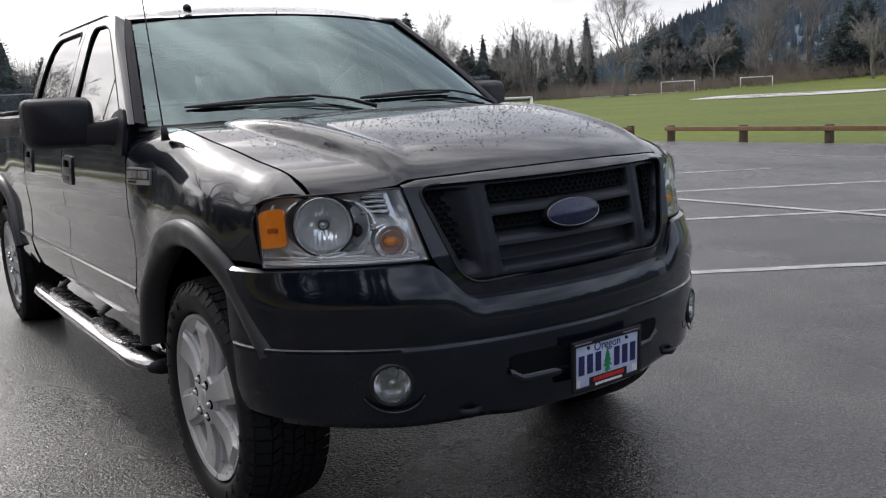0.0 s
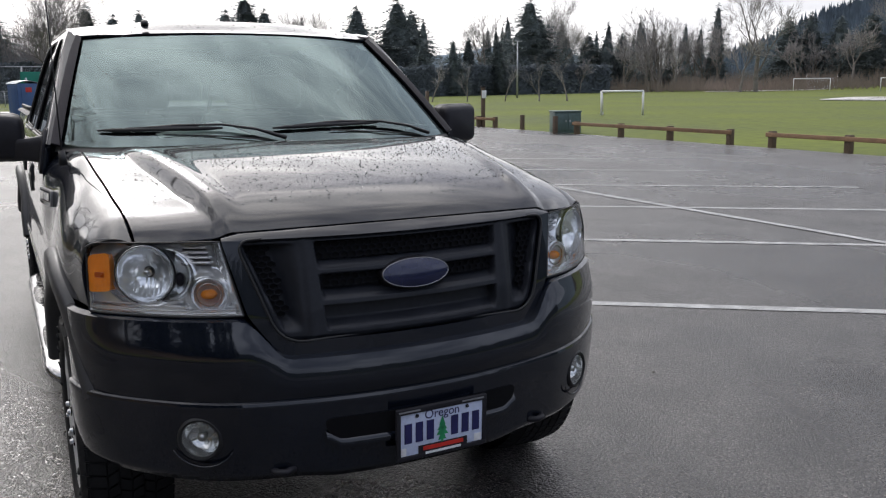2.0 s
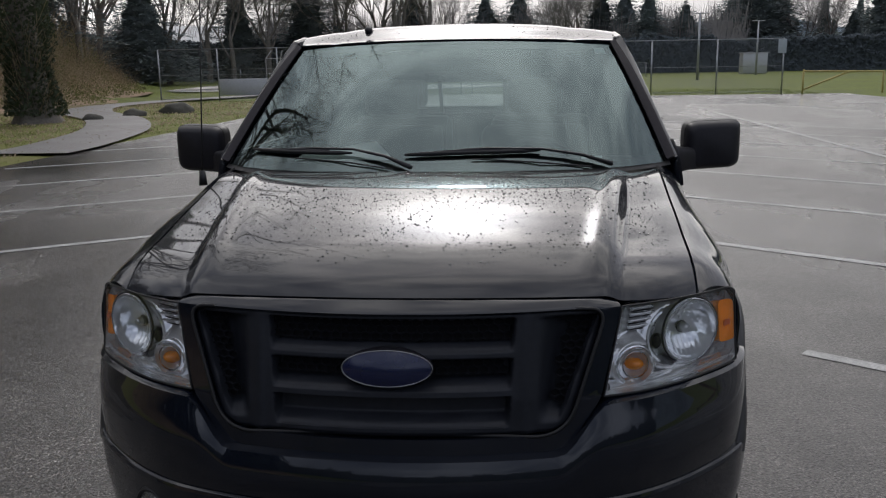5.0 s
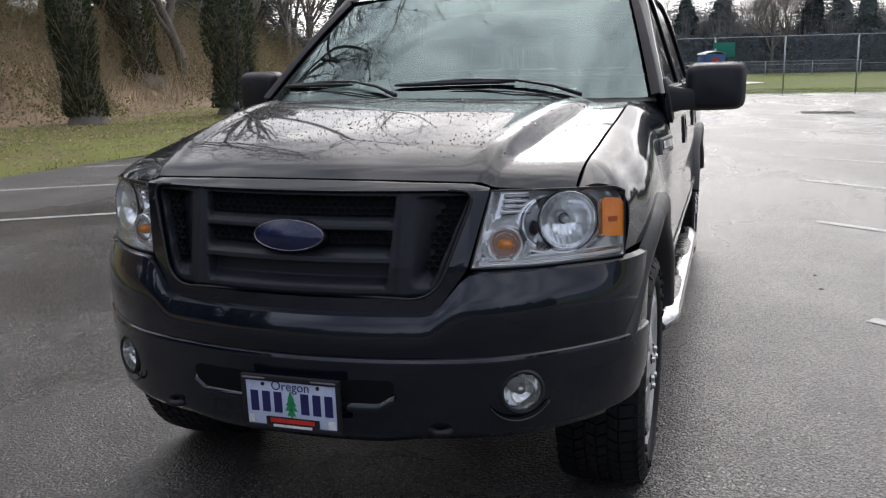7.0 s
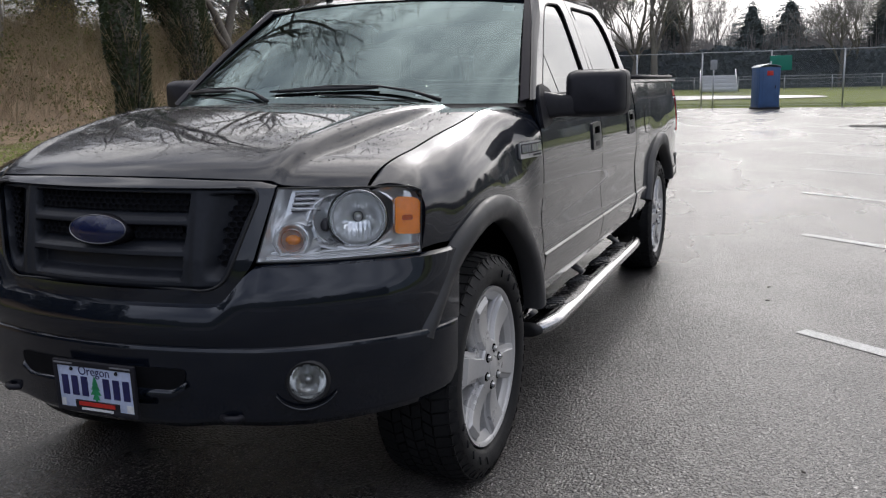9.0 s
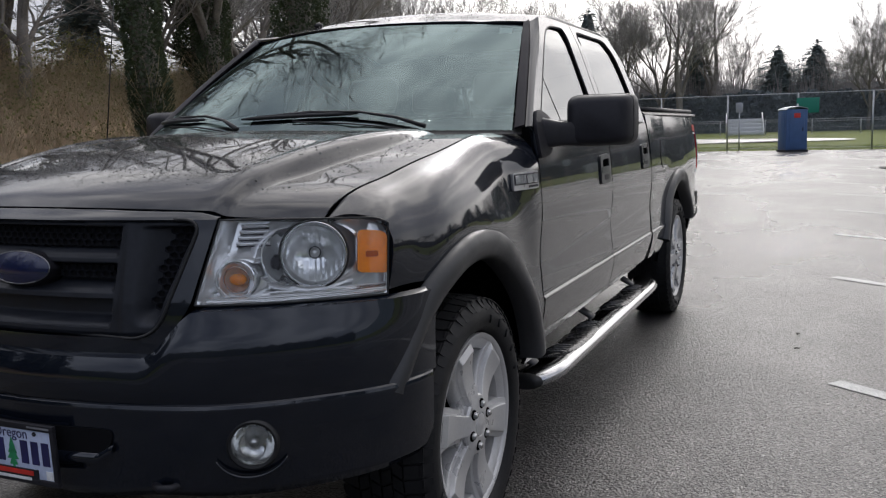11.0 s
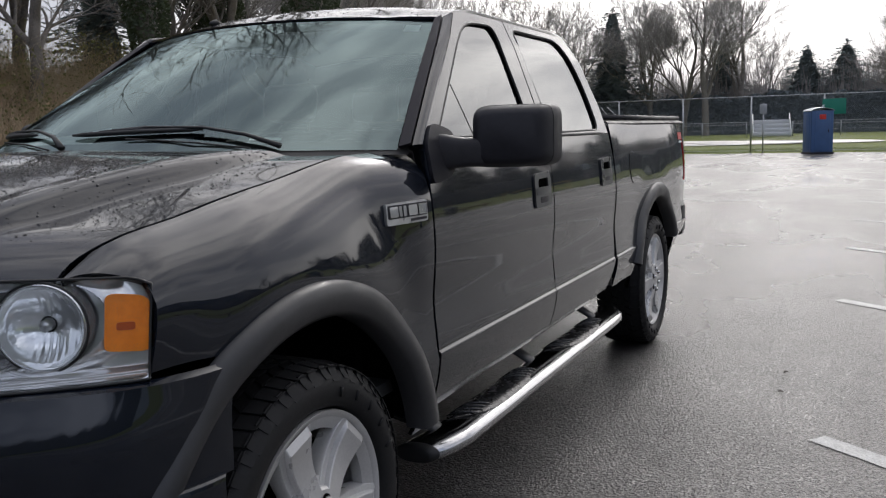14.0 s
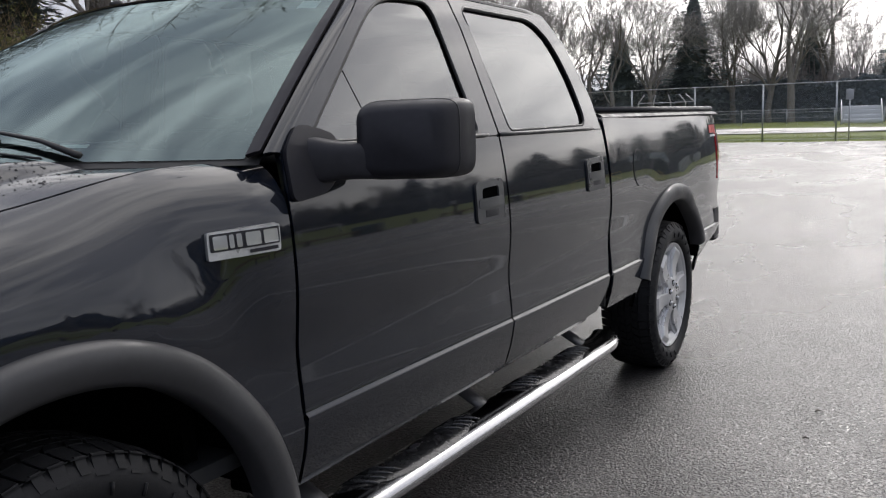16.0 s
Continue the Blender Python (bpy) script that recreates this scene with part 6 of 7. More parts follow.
potty = empty("portable_toilet", Matrix.Translation((0.20, 39.6, 0)) @ pose(0, 0, 0, 0, 0, 24))
potty.scale = (0.86, 0.86, 0.94)
tagged(potty, "blue plastic portable toilet with a pale roof", "portable toilet")
part("cabin", box(bmesh.new(), (-0.55, -0.55, 0.08), (0.55, 0.55, 1.98), 0.04), M_POTTY, potty)
part("door", box(bmesh.new(), (-0.38, -0.575, 0.14), (0.38, -0.552, 1.86), 0.015), M_POTTY, potty)
part("door_handle", box(bmesh.new(), (0.27, -0.592, 0.98), (0.32, -0.574, 1.12), 0.004), M_TRIM, potty.children[-1])
part("skid", box(bmesh.new(), (-0.60, -0.60, 0.0), (0.60, 0.60, 0.09), 0.02), M_TRIM, potty)
bm = grid(lambda u, v: Vector((lerp(-0.58, 0.58, u), lerp(-0.58, 0.58, v), 1.97 + 0.16 * math.sin(math.pi * u) ** 0.6 * (0.85 + 0.15 * math.sin(math.pi * v)))), 14, 8, (0, 0, 1), 0.03)
part("roof", bm, M_POTTY2, potty, "pale domed plastic roof")
for sx in (1, -1):
    part("side_rib", box(bmesh.new(), (sx * 0.555 - 0.012, -0.35, 0.2), (sx * 0.555 + 0.012, 0.35, 1.8), 0.008), M_POTTY, potty)
part("sticker", box(bmesh.new(), (-0.16, -0.585, 1.58), (0.16, -0.576, 1.80), 0.002), M_REDINK, potty, "red and white sticker")
part("vent_pipe", lathe([(0.05, 1.9), (0.05, 2.25), (0.001, 2.25)], lambda a, b, h: Vector((a + 0.38, b + 0.38, h)), 10), M_POTTY2, potty)

gate = empty("bar_gate", Matrix.Translation((14.0, 42.2, 0)))
tagged(gate, "weathered yellow steel bar gate", "gate")
for nm, a, b in (("post", (0, 0, -0.2), (0, 0, 1.15)), ("post", (3.9, 0.3, -0.2), (3.9, 0.3, 1.0)), ("bar", (0, 0, 1.05), (3.9, 0.3, 0.98)), ("brace", (0, 0, 0.15), (2.2, 0.17, 1.0))):
    bm = bmesh.new()
    tube(bm, [a, b], 0.045, 8)
    part(nm, bm, M_YELLOW, gate)


# ---- ball field furniture ----
def goal(x, y, turn, w=5.5, h=2.1):
    g = empty("goal", Matrix.Translation((x, y, ground_z(x, y))) @ pose(0, 0, 0, 0, 0, turn))
    tagged(g, "white steel football goal frame on the field", "goal", "goals")
    for s in (-1, 1):
        for nm, a, b in (("upright", (s * w / 2, 0, 0), (s * w / 2, 0, h)), ("stay", (s * w / 2, 0, h), (s * w / 2, 1.5, 0)), ("base_bar", (s * w / 2, 0, 0.05), (s * w / 2, 1.5, 0.05))):
            bm = bmesh.new()
            tube(bm, [a, b], 0.06, 8)
            part(nm, bm, M_WHITE, g)
    bm = bmesh.new()
    tube(bm, [(-w / 2, 0, h), (w / 2, 0, h)], 0.06, 8)
    part("crossbar", bm, M_WHITE, g)


goal(28.6, 34.0, -40, 2.15, 1.25), goal(115.5, 95.5, -49, 5.4, 1.95), goal(115, 80.0, -54, 4.6, 1.85)


def bleachers(x, y, turn, w=5.0, tiers=5):
    b = empty("bleachers", Matrix.Translation((x, y, ground_z(x, y))) @ pose(0, 0, 0, 0, 0, turn))
    tagged(b, "small aluminium spectator bleachers", "bleachers", "bleachers")
    for k in range(tiers):
        part("bench", box(bmesh.new(), (-w / 2, k * 0.6, 0.40 + 0.36 * k), (w / 2, k * 0.6 + 0.3, 0.45 + 0.36 * k), 0.01), M_ALU, b)
        part("footboard", box(bmesh.new(), (-w / 2, k * 0.6 - 0.3, 0.08 + 0.36 * k), (w / 2, k * 0.6, 0.40 + 0.36 * k), 0.01), M_ALU, b)
    for s in (-1, 1):
        bm = bmesh.new()
        tube(bm, [(s * w / 2, -0.2, 0.62), (s * w / 2, tiers * 0.6, 0.62 + 0.36 * tiers)], 0.04, 6)
        tube(bm, [(s * w / 2, -0.2, 0.0), (s * w / 2, -0.2, 0.62)], 0.04, 6)
        tube(bm, [(s * w / 2, tiers * 0.6, 0.0), (s * w / 2, tiers * 0.6, 0.62 + 0.36 * tiers)], 0.04, 6)
        part("side_rail", bm, M_WHITE, b)


bleachers(-5.4, 80, 8, 3.1, 4), bleachers(128, 104, -50, 5.0, 5)

cage = empty("equipment_cage", Matrix.Translation((23.5, 90, 0.2)))
tagged(cage, "grey steel equipment cage on the grass", "cage")
part("shed", box(bmesh.new(), (-1.2, -0.8, 0), (1.2, 0.8, 2.0), 0.03), M_ALU, cage)
part("roof", box(bmesh.new(), (-1.3, -0.9, 2.0), (1.3, 0.9, 2.1), 0.02), M_GALV, cage)

stop = empty("backstop", Matrix.Translation((-18.3, 66.5, 0.1)))
stop.scale = (0.86, 0.86, 0.86)
tagged(stop, "wire baseball backstop with a yellow notice", "backstop")
for k in range(5):
    a = radians(-60 + 30 * k)
    bm = bmesh.new()
    tube(bm, [(3.0 * math.sin(a), 3.0 * math.cos(a), 0), (3.0 * math.sin(a), 3.0 * math.cos(a), 2.6), (2.2 * math.sin(a), 2.2 * math.cos(a), 3.3)], 0.05, 6)
    part("post", bm, M_GALV, stop)
for z in (1.2, 2.6):
    bm = bmesh.new()
    tube(bm, [(3.0 * math.sin(a), 3.0 * math.cos(a), z) for a in steps(radians(-60), radians(60), 12)], 0.035, 6)
    part("rail", bm, M_GALV, stop)
part("notice", box(bmesh.new(), (-0.25, 2.9, 1.6), (0.25, 2.95, 2.0), 0.01), M_YELLOW, stop)


def light_pole(x, y, h):
    p = empty("light_pole", Matrix.Translation((x, y, ground_z(x, y))))
    tagged(p, "tall slim grey pole on the field", "pole")
    bm = bmesh.new()
    tube(bm, [(0, 0, 0), (0, 0, h)], [0.11, 0.07], 8)
    part("shaft", bm, M_GALV, p)
    bm = bmesh.new()
    tube(bm, [(-0.6, 0, h), (0.6, 0, h)], 0.05, 6)
    part("crossarm", bm, M_GALV, p)


light_pole(52, 82, 6.3), light_pole(14.2, 70, 5.2), light_pole(22.3, 84, 5.0)


# ---- trees ----
def bare_tree(name, h, spreadness, seed, levels=5, trunk_r=None, lean=0.0, fork=0.32, thin=0.0075):
    """Trunk with limbs as one mesh, fine twigs as the crown; height h."""
    r = random.Random(seed)
    t = empty(name)
    wood, limb, twig = bmesh.new(), bmesh.new(), bmesh.new()
    r0 = trunk_r or h * 0.017

    def grow(p, d, length, rad, lev):
        pts_, q, dd = [p], p.copy(), d.copy()
        for _ in range(3):
            dd = (dd + Vector((r.uniform(-1, 1), r.uniform(-1, 1), r.uniform(-0.4, 0.8))) * 0.16).normalized()
            q = q + dd * length / 3
            pts_.append(q.copy())
        end = rad * (0.62 if lev else 0.7)
        bm = wood if lev == 0 else (limb if lev <= 2 else twig)
        tube(bm, pts_, [max(thin, lerp(rad, end, k / 3)) for k in range(4)], 7 if lev == 0 else (5 if lev < 3 else 3), False)
        if lev >= levels:
            return
        kids = r.randint(3, 5) if lev < 2 else (r.randint(3, 4) if lev < levels - 1 else r.randint(4, 5))
        for k in range(kids):
            f = r.uniform(0.35, 1.0) if k else 1.0
            start = pts_[0].lerp(pts_[-1], 1.0) if f == 1.0 else pts_[min(2, int(f * 3))].lerp(pts_[min(3, int(f * 3) + 1)], f * 3 % 1)
            az_, tilt = r.uniform(0, 6.283), r.uniform(0.35, 0.95) * spreadness * (0.4 if k == 0 else 1.0)
            o = dd.orthogonal().normalized()
            o = Matrix.Rotation(az_, 3, dd) @ o
            nd = (dd * math.cos(tilt) + o * math.sin(tilt) + Vector((0, 0, 0.12))).normalized()
            grow(start, nd, length * r.uniform(0.58, 0.82), end * r.uniform(0.55, 0.85), lev + 1)

    grow(Vector((0, 0, -0.2)), Vector((lean, 0, 1)).normalized(), h * fork, r0, 0)
    part("trunk", wood, M_BARK, t)
    tagged(part("branchwork", limb, M_BARK, t), kind="stuff")
    tagged(part("crown", twig, M_TWIG, t, "bare twigs"), kind="stuff")
    return t


def conifer(name, h, width, seed, droop=0.35, taper=0.9, dense=1.0):
    """Trunk, dense inner boughs and many small sprays in tiers."""
    r = random.Random(seed)
    t = empty(name)
    bm = bmesh.new()
    tube(bm, [(0, 0, -0.2), (0, 0, h * 0.5), (0, 0, h * 0.98)], [h * 0.018, h * 0.012, h * 0.002], 6, False)
    part("trunk", bm, M_BARK, t)
    vs_, fs_ = [], []

    def spray(p, d, ln, w):
        sd = Vector((-d.y, d.x, 0)).normalized()
        k = len(vs_)
        up = Vector((0, 0, r.uniform(-0.3, 0.5))) * w
        vs_.extend((p - d * ln * 0.35 + sd * w * 0.4, p + sd * w + up, p + d * ln * 0.65, p - sd * w - up))
        fs_.extend(((k, k + 1, k + 2), (k, k + 2, k + 3)))

    z = h * 0.04
    while z < h * 0.985:
        f = z / h
        for _ in range(max(5, int(19 * dense * (1 - f * 0.5)))):
            a = r.uniform(0, 6.283)
            zb = min(h * 0.99, max(h * 0.03, z + h * r.uniform(-0.035, 0.035)))
            ln = (width * (1 - zb / h) ** taper + 0.05) * r.choice((0.62, 0.8, 0.95, 1.0, 1.08)) * r.uniform(0.75, 1.05)
            d = Vector((math.cos(a), math.sin(a), 0))
            sd = Vector((-d.y, d.x, 0))
            n_ = max(3, int(ln * 7))
            for k in range(n_):
                s0 = (k + r.random()) / n_
                p = d * ln * s0 + sd * r.uniform(-0.30, 0.30) * ln * (0.25 + s0 * 0.6) + Vector((0, 0, zb + 0.18 * ln * s0 - droop * ln * s0 * s0 + r.uniform(-0.12, 0.06)))
                dd = (d + sd * r.uniform(-0.7, 0.7) + Vector((0, 0, r.uniform(-0.45, 0.25)))).normalized()
                spray(p, dd, r.uniform(0.24, 0.52), r.uniform(0.06, 0.14))
        z += h * r.uniform(0.016, 0.032)
    me = bpy.data.meshes.new("crown")
    me.from_pydata([tuple(v) for v in vs_], [], fs_)
    me.materials.append(M_NEEDLE)
    crown = new("crown", me)
    crown.parent = t
    tagged(crown, "dark green needles")
    bm = bmesh.new()
    n_ = 18
    rings = [[bm.verts.new((math.cos(a) * q, math.sin(a) * q, z)) for a, q in ((6.283 * k / n_, 0.42 * width * (1 - z / h) ** taper * r.uniform(0.5, 1.2)) for k in range(n_))] for z in steps(h * 0.05, h * 0.93, 26)]
    for p, q in zip(rings, rings[1:]):
        for k in range(n_):
            bm.faces.new((p[k], p[(k + 1) % n_], q[(k + 1) % n_], q[k]))
    part("inner_bough", bm, M_NEEDLE, t, crease=1)
    return t


def plant(kinds, spots, label, cat, group, unit=None):
    """Copies of the given trees at (x, y, height)."""
    for i, (x, y, h) in enumerate(spots):
        h += extra(x)
        src = kinds[i % len(kinds)]
        zs = sorted(v.co.z for o in src.children for v in o.data.vertices)
        k = h / (zs[-1] if src.name.startswith(("spire", "fir", "bank_con")) else zs[int(len(zs) * 0.97)])
        c = copy_thing(src, Matrix.Translation((x, y, ground_z(x, y))) @ Matrix.Rotation(rng.uniform(0, 6.28), 4, "Z"))
        c.scale = (k * rng.uniform(0.9, 1.15), k * rng.uniform(0.9, 1.15), k)
        tagged(c, label, cat, group)
    for src in kinds:
        for o in (*src.children_recursive, src):
            bpy.data.objects.remove(o)


SPIRE = [(-24.7, 99.3, 14.8), (-13.9, 109.9, 11.7), (-31.1, 93.3, 11.2), (9.6, 108.4, 11.0), (15.1, 105.8, 10.4), (51.3, 105.2, 6.6), (56.0, 105.1, 6.9), (65.2, 108.5, 7.2), (60.5, 108.9, 7.3)]
BARE = [(-13.7, 96.5, 15.7), (-20.2, 99.3, 13.9), (6.7, 102.6, 12.2), (-10.1, 122.1, 11.4), (-11.4, 104.9, 16.1), (-16.3, 98.4, 14.3), (-32.5, 87.5, 14.6), (-27.3, 92.5, 12.7), (-22.8, 106.2, 14.1), (-34.3, 81.3, 13.3), (-29.5, 86.3, 12.7), (-36.0, 68.2, 11.6), (-39.3, 63.7, 10.6), (5.2, 101.7, 9.9)]
BARE += [(34.9, 111.6, 9.3), (38.5, 112.5, 9.4), (73.2, 127.0, 10.4), (83.4, 120.6, 11.7), (107.8, 99.7, 15.4), (133.8, 91.1, 14.1), (140.0, 87.2, 14.3), (115.9, 126.6, 9.3), (118.9, 119.6, 9.5), (140.7, 69.8, 10.9)]
FIR = [(-4.5, 109.5, 9.4), (-0.3, 111.7, 9.9), (-38.2, 60.1, 11.3), (-35.6, 78.8, 9.4), (13.2, 114.1, 9.8), (19.6, 107.1, 7.8), (29.0, 111.2, 12.1), (27.5, 115.6, 10.7), (33.2, 117.3, 11.1), (48.9, 122.6, 11.9), (54.5, 120.2, 12.8), (58.6, 123.9, 11.5), (39.4, 108.0, 6.3)]
FIR += [(77.2, 118.7, 13.2), (80.1, 120.4, 10.8), (93.5, 131.9, 8.4), (99.8, 133.5, 8.9), (101.2, 130.0, 8.0), (106.0, 131.3, 8.7), (134, 117, 10.4), (138, 115.5, 11), (139.5, 110, 9.8), (139, 103, 10), (140.6, 80.4, 10.0), (144.5, 79.6, 10.8)]
plant([conifer("spire_conifer", 10, 4.4, s, 0.15, 0.70) for s in (3, 4)], SPIRE, "dense dark green columnar conifer", "conifer", "conifers behind the hedge", 10)
plant([conifer("fir_tree", 10, 7.4, s, 0.25, 0.85) for s in (5, 6, 8)], [(x, y, h * 1.08) for x, y, h in FIR], "dark green fir tree with drooping branches", "fir tree", "firs beyond the field", 10)
far_rng = random.Random(77)
FAR_FIRS = []
for k in range(44):
    az_, d = radians(far_rng.uniform(18, 45)), far_rng.uniform(168, 215)
    FAR_FIRS.append((math.sin(az_) * d, math.cos(az_) * d, far_rng.uniform(8, 14.5)))
plant([conifer("fir_tree", 10, 3.4, s, 0.25, 0.85, 0.5) for s in (91, 92)], FAR_FIRS, "dark conifer in the far belt of trees", "fir tree", "firs beyond the field", 10)
plant([bare_tree("bare_tree", 10, 0.85, s, 6, None, 0.0, 0.30, 0.006) for s in (11, 12, 13, 14)], [(x, y, h * 1.12) for x, y, h in BARE], "tall bare deciduous winter tree", "tree", "bare trees beyond the field", 10.5)
EAST = []
for k in range(48):
    az_, d = radians(far_rng.uniform(33, 76)), far_rng.uniform(140, 178)
    EAST.append((math.sin(az_) * d, math.cos(az_) * d, far_rng.uniform(3.6, 8.5)))
plant([bare_tree("bare_tree", 10, 1.0, s, 4, None, 0.0, 0.26, 0.022) for s in (95, 96, 97)], EAST, "brown leafless tree at the edge of the field", "tree", "bare trees beyond the field", 10)
plant([bare_tree("young_tree", 10, 0.8, s, 4, 0.16) for s in (21, 22)], [(33.8, 74.7, 3.4), (36.9, 73.3, 3.6), (39.9, 71.7, 3.3), (43.1, 69.9, 3.4), (45.9, 68.2, 3.7), (48.1, 66.7, 3.9)], "small bare young tree in a row on the grass", "tree", "young trees in a row", 10)
plant([bare_tree("bare_tree", 10, 1.0, s) for s in (31,)], [(105.8, 122.3, 12.5)], "broad round-crowned bare tree", "tree", "bare trees beyond the field", 9)


def leaf_cloud(count, place, size, flat=0.0):
    """Many small leaves as loose triangles; place() gives the spot of each."""
    vs_, fs_ = [], []
    for _ in range(count):
        p = place()
        if p is None:
            continue
        a, b = rng.uniform(0, 6.28), rng.uniform(-1.2, 1.2)
        u = Vector((math.cos(a) * math.cos(b), math.sin(a) * math.cos(b), math.sin(b)))
        v = u.orthogonal().normalized()
        s = size * rng.uniform(0.6, 1.4)
        k = len(vs_)
        vs_ += [p + u * s, p - u * s * 0.6 + v * s * 0.6, p - u * s * 0.6 - v * s * 0.6]
        fs_.append((k, k + 1, k + 2))
    return vs_, fs_


def leaf_object(name, data, mat, parent=None):
    me = bpy.data.meshes.new(name)
    me.from_pydata([tuple(v) for v in data[0]], [], data[1])
    me.materials.append(mat)
    ob = new(name, me)
    ob.parent = parent
    return ob


def ivy_tree(x, y, h, seed, ivy_h, r0, fat=0.9, spread_=0.9, fork=0.30):
    t = bare_tree("ivy_clad_tree", h, spread_, seed, 5, r0 * 1.4, 0.0, fork, 0.013)
    wood = [v.co for o in t.children if o.name.startswith("trunk") for v in o.data.vertices]
    core = [sum(wood[7 * k:7 * k + 7], Vector()) / 7 for k in range(4)]

    def middle(z):
        """The trunk's middle line at a height."""
        for a, b in zip(core, core[1:]):
            if z < b.z:
                break
        k = (z - a.z) / (b.z - a.z)
        return a.lerp(b, min(1.3, k))
    t.matrix_basis = Matrix.Translation((x, y, ground_z(x, y)))
    tagged(t, "big bare tree with a thick ivy-covered trunk", "tree", "ivy-clad trees by the path")
    bm = bmesh.new()
    n_ = 14
    rings = []
    for k in range(9):
        z = -0.2 + 2.2 * k / 8
        flare, c = r0 * (1.42 + 0.9 * math.exp(-max(0, z) / 0.35)), middle(z)
        rings.append([bm.verts.new((c.x + flare * (1 + 0.14 * math.sin(a * 5 + seed) * math.exp(-max(0, z))) * math.cos(a), c.y + flare * (1 + 0.14 * math.sin(a * 5 + seed) * math.exp(-max(0, z))) * math.sin(a), z)) for a in steps(0, 2 * math.pi * (n_ - 1) / n_, n_ - 1)])
    for a, b in zip(rings, rings[1:]):
        for k in range(n_):
            bm.faces.new((a[k], a[(k + 1) % n_], b[(k + 1) % n_], b[k]))
    part("root_flare", bm, M_BARK, t)

    def spot():
        z = rng.uniform(0.9, ivy_h) if rng.random() < 0.93 else rng.uniform(0.3, 0.9)
        a = rng.uniform(0, 6.28)
        bulge = fat * (0.30 + 0.50 * (0.5 + 0.5 * math.sin(z * 2.3 + math.sin(a * 2) * 1.4)) + 0.25 * (z / ivy_h))
        rr = r0 * 1.56 + bulge * rng.random() ** 0.8
        c = middle(z)
        return Vector((c.x + rr * math.cos(a), c.y + rr * math.sin(a), z))
    tagged(leaf_object("ivy", leaf_cloud(int(6500 + 8000 * fat), spot, 0.072), M_IVY, t), "dark green ivy", kind="stuff")
    bm = bmesh.new()
    for _ in range(260):
        a, z, ln = rng.uniform(0, 6.28), rng.uniform(0.1, 3.0), rng.uniform(0.5, 1.5)
        d, c = Vector((math.cos(a), math.sin(a), 0)), middle(z)
        p = Vector((c.x, c.y, z)) + d * r0 * 1.4
        tube(bm, [p, p + d * ln * 0.35 + Vector((0, 0, ln * 0.35)), p + d * ln * rng.uniform(0.4, 0.8) + Vector((rng.uniform(-0.2, 0.2), rng.uniform(-0.2, 0.2), ln * rng.uniform(0.6, 1.0)))], [0.014, 0.010, 0.005], 3, False)
    tagged(part("brushwood", bm, M_BRAMBLE, t, "thin brown shoots round the trunk"), kind="stuff")
    return t


ivy_tree(-15.7, 25.0, 27.0, 41, 10.0, 0.36, 0.55, 1.15, 0.38)
ivy_tree(-19.5, 6.0, 13.0, 45, 5.0, 0.42, 0.4)
ivy_tree(-17.9, 19.6, 24.0, 42, 9.0, 0.30, 0.30, 1.15, 0.40)
ivy_tree(-23.7, 30.3, 18.0, 43, 9.0, 0.38, 0.45)
ivy_tree(-27.0, 34.0, 12.0, 44, 8.0, 0.45)

# hedge behind the ball field: leafy stuff over a dark core
HEDGE = ((-60, 70), (-42, 92), (-20, 101), (20, 104), (46, 102), (70, 112), (92, 118))
seg = [(Vector(a), Vector(b)) for a, b in zip(HEDGE, HEDGE[1:])]
lens = [(b - a).length for a, b in seg]


def along():
    k = rng.uniform(0, sum(lens))
    for (a, b), l_ in zip(seg, lens):
        if k < l_:
            return a.lerp(b, k / l_)
        k -= l_
    return seg[-1][1]


def hedge_top(x):
    return 4.4 - 1.0 * smooth(-20, 60, x) + extra(x) + 0.7 * noise.noise((x * 0.22, 3, 0)) + 0.5 * noise.noise((x * 0.9, 8, 0))


def hedge_spot():
    p = along()
    top = hedge_top(p.x)
    z = top * rng.random() ** 0.7
    return Vector((p.x + rng.uniform(-0.4, 0.4), p.y - 1.2 + rng.uniform(-0.35, 0.35), ground_z(p.x, p.y) + z))


tagged(leaf_object("hedge", leaf_cloud(60000, hedge_spot, 0.19), M_HEDGE), "long dark evergreen hedge behind the field", "hedge", kind="stuff")
bm = bmesh.new()
for a, b in seg:
    k = max(3, int((b - a).length / 0.6))
    prev = None
    for i in range(k + 1):
        p = a.lerp(b, i / k)
        h = hedge_top(p.x) - 0.15
        row = [bm.verts.new((p.x, p.y - 1.25, -0.1)), bm.verts.new((p.x, p.y - 1.15 + 0.15 * noise.noise((p.x, 1, 0)), ground_z(p.x, p.y) + h)), bm.verts.new((p.x, p.y + 0.8, ground_z(p.x, p.y) + h))]
        if prev:
            for j in (0, 1):
                bm.faces.new((prev[j], row[j], row[j + 1], prev[j + 1]))
        prev = row
tagged(part("hedge_core", bm, M_HEDGE), "dense dark inside of the hedge", "hedge", kind="stuff")


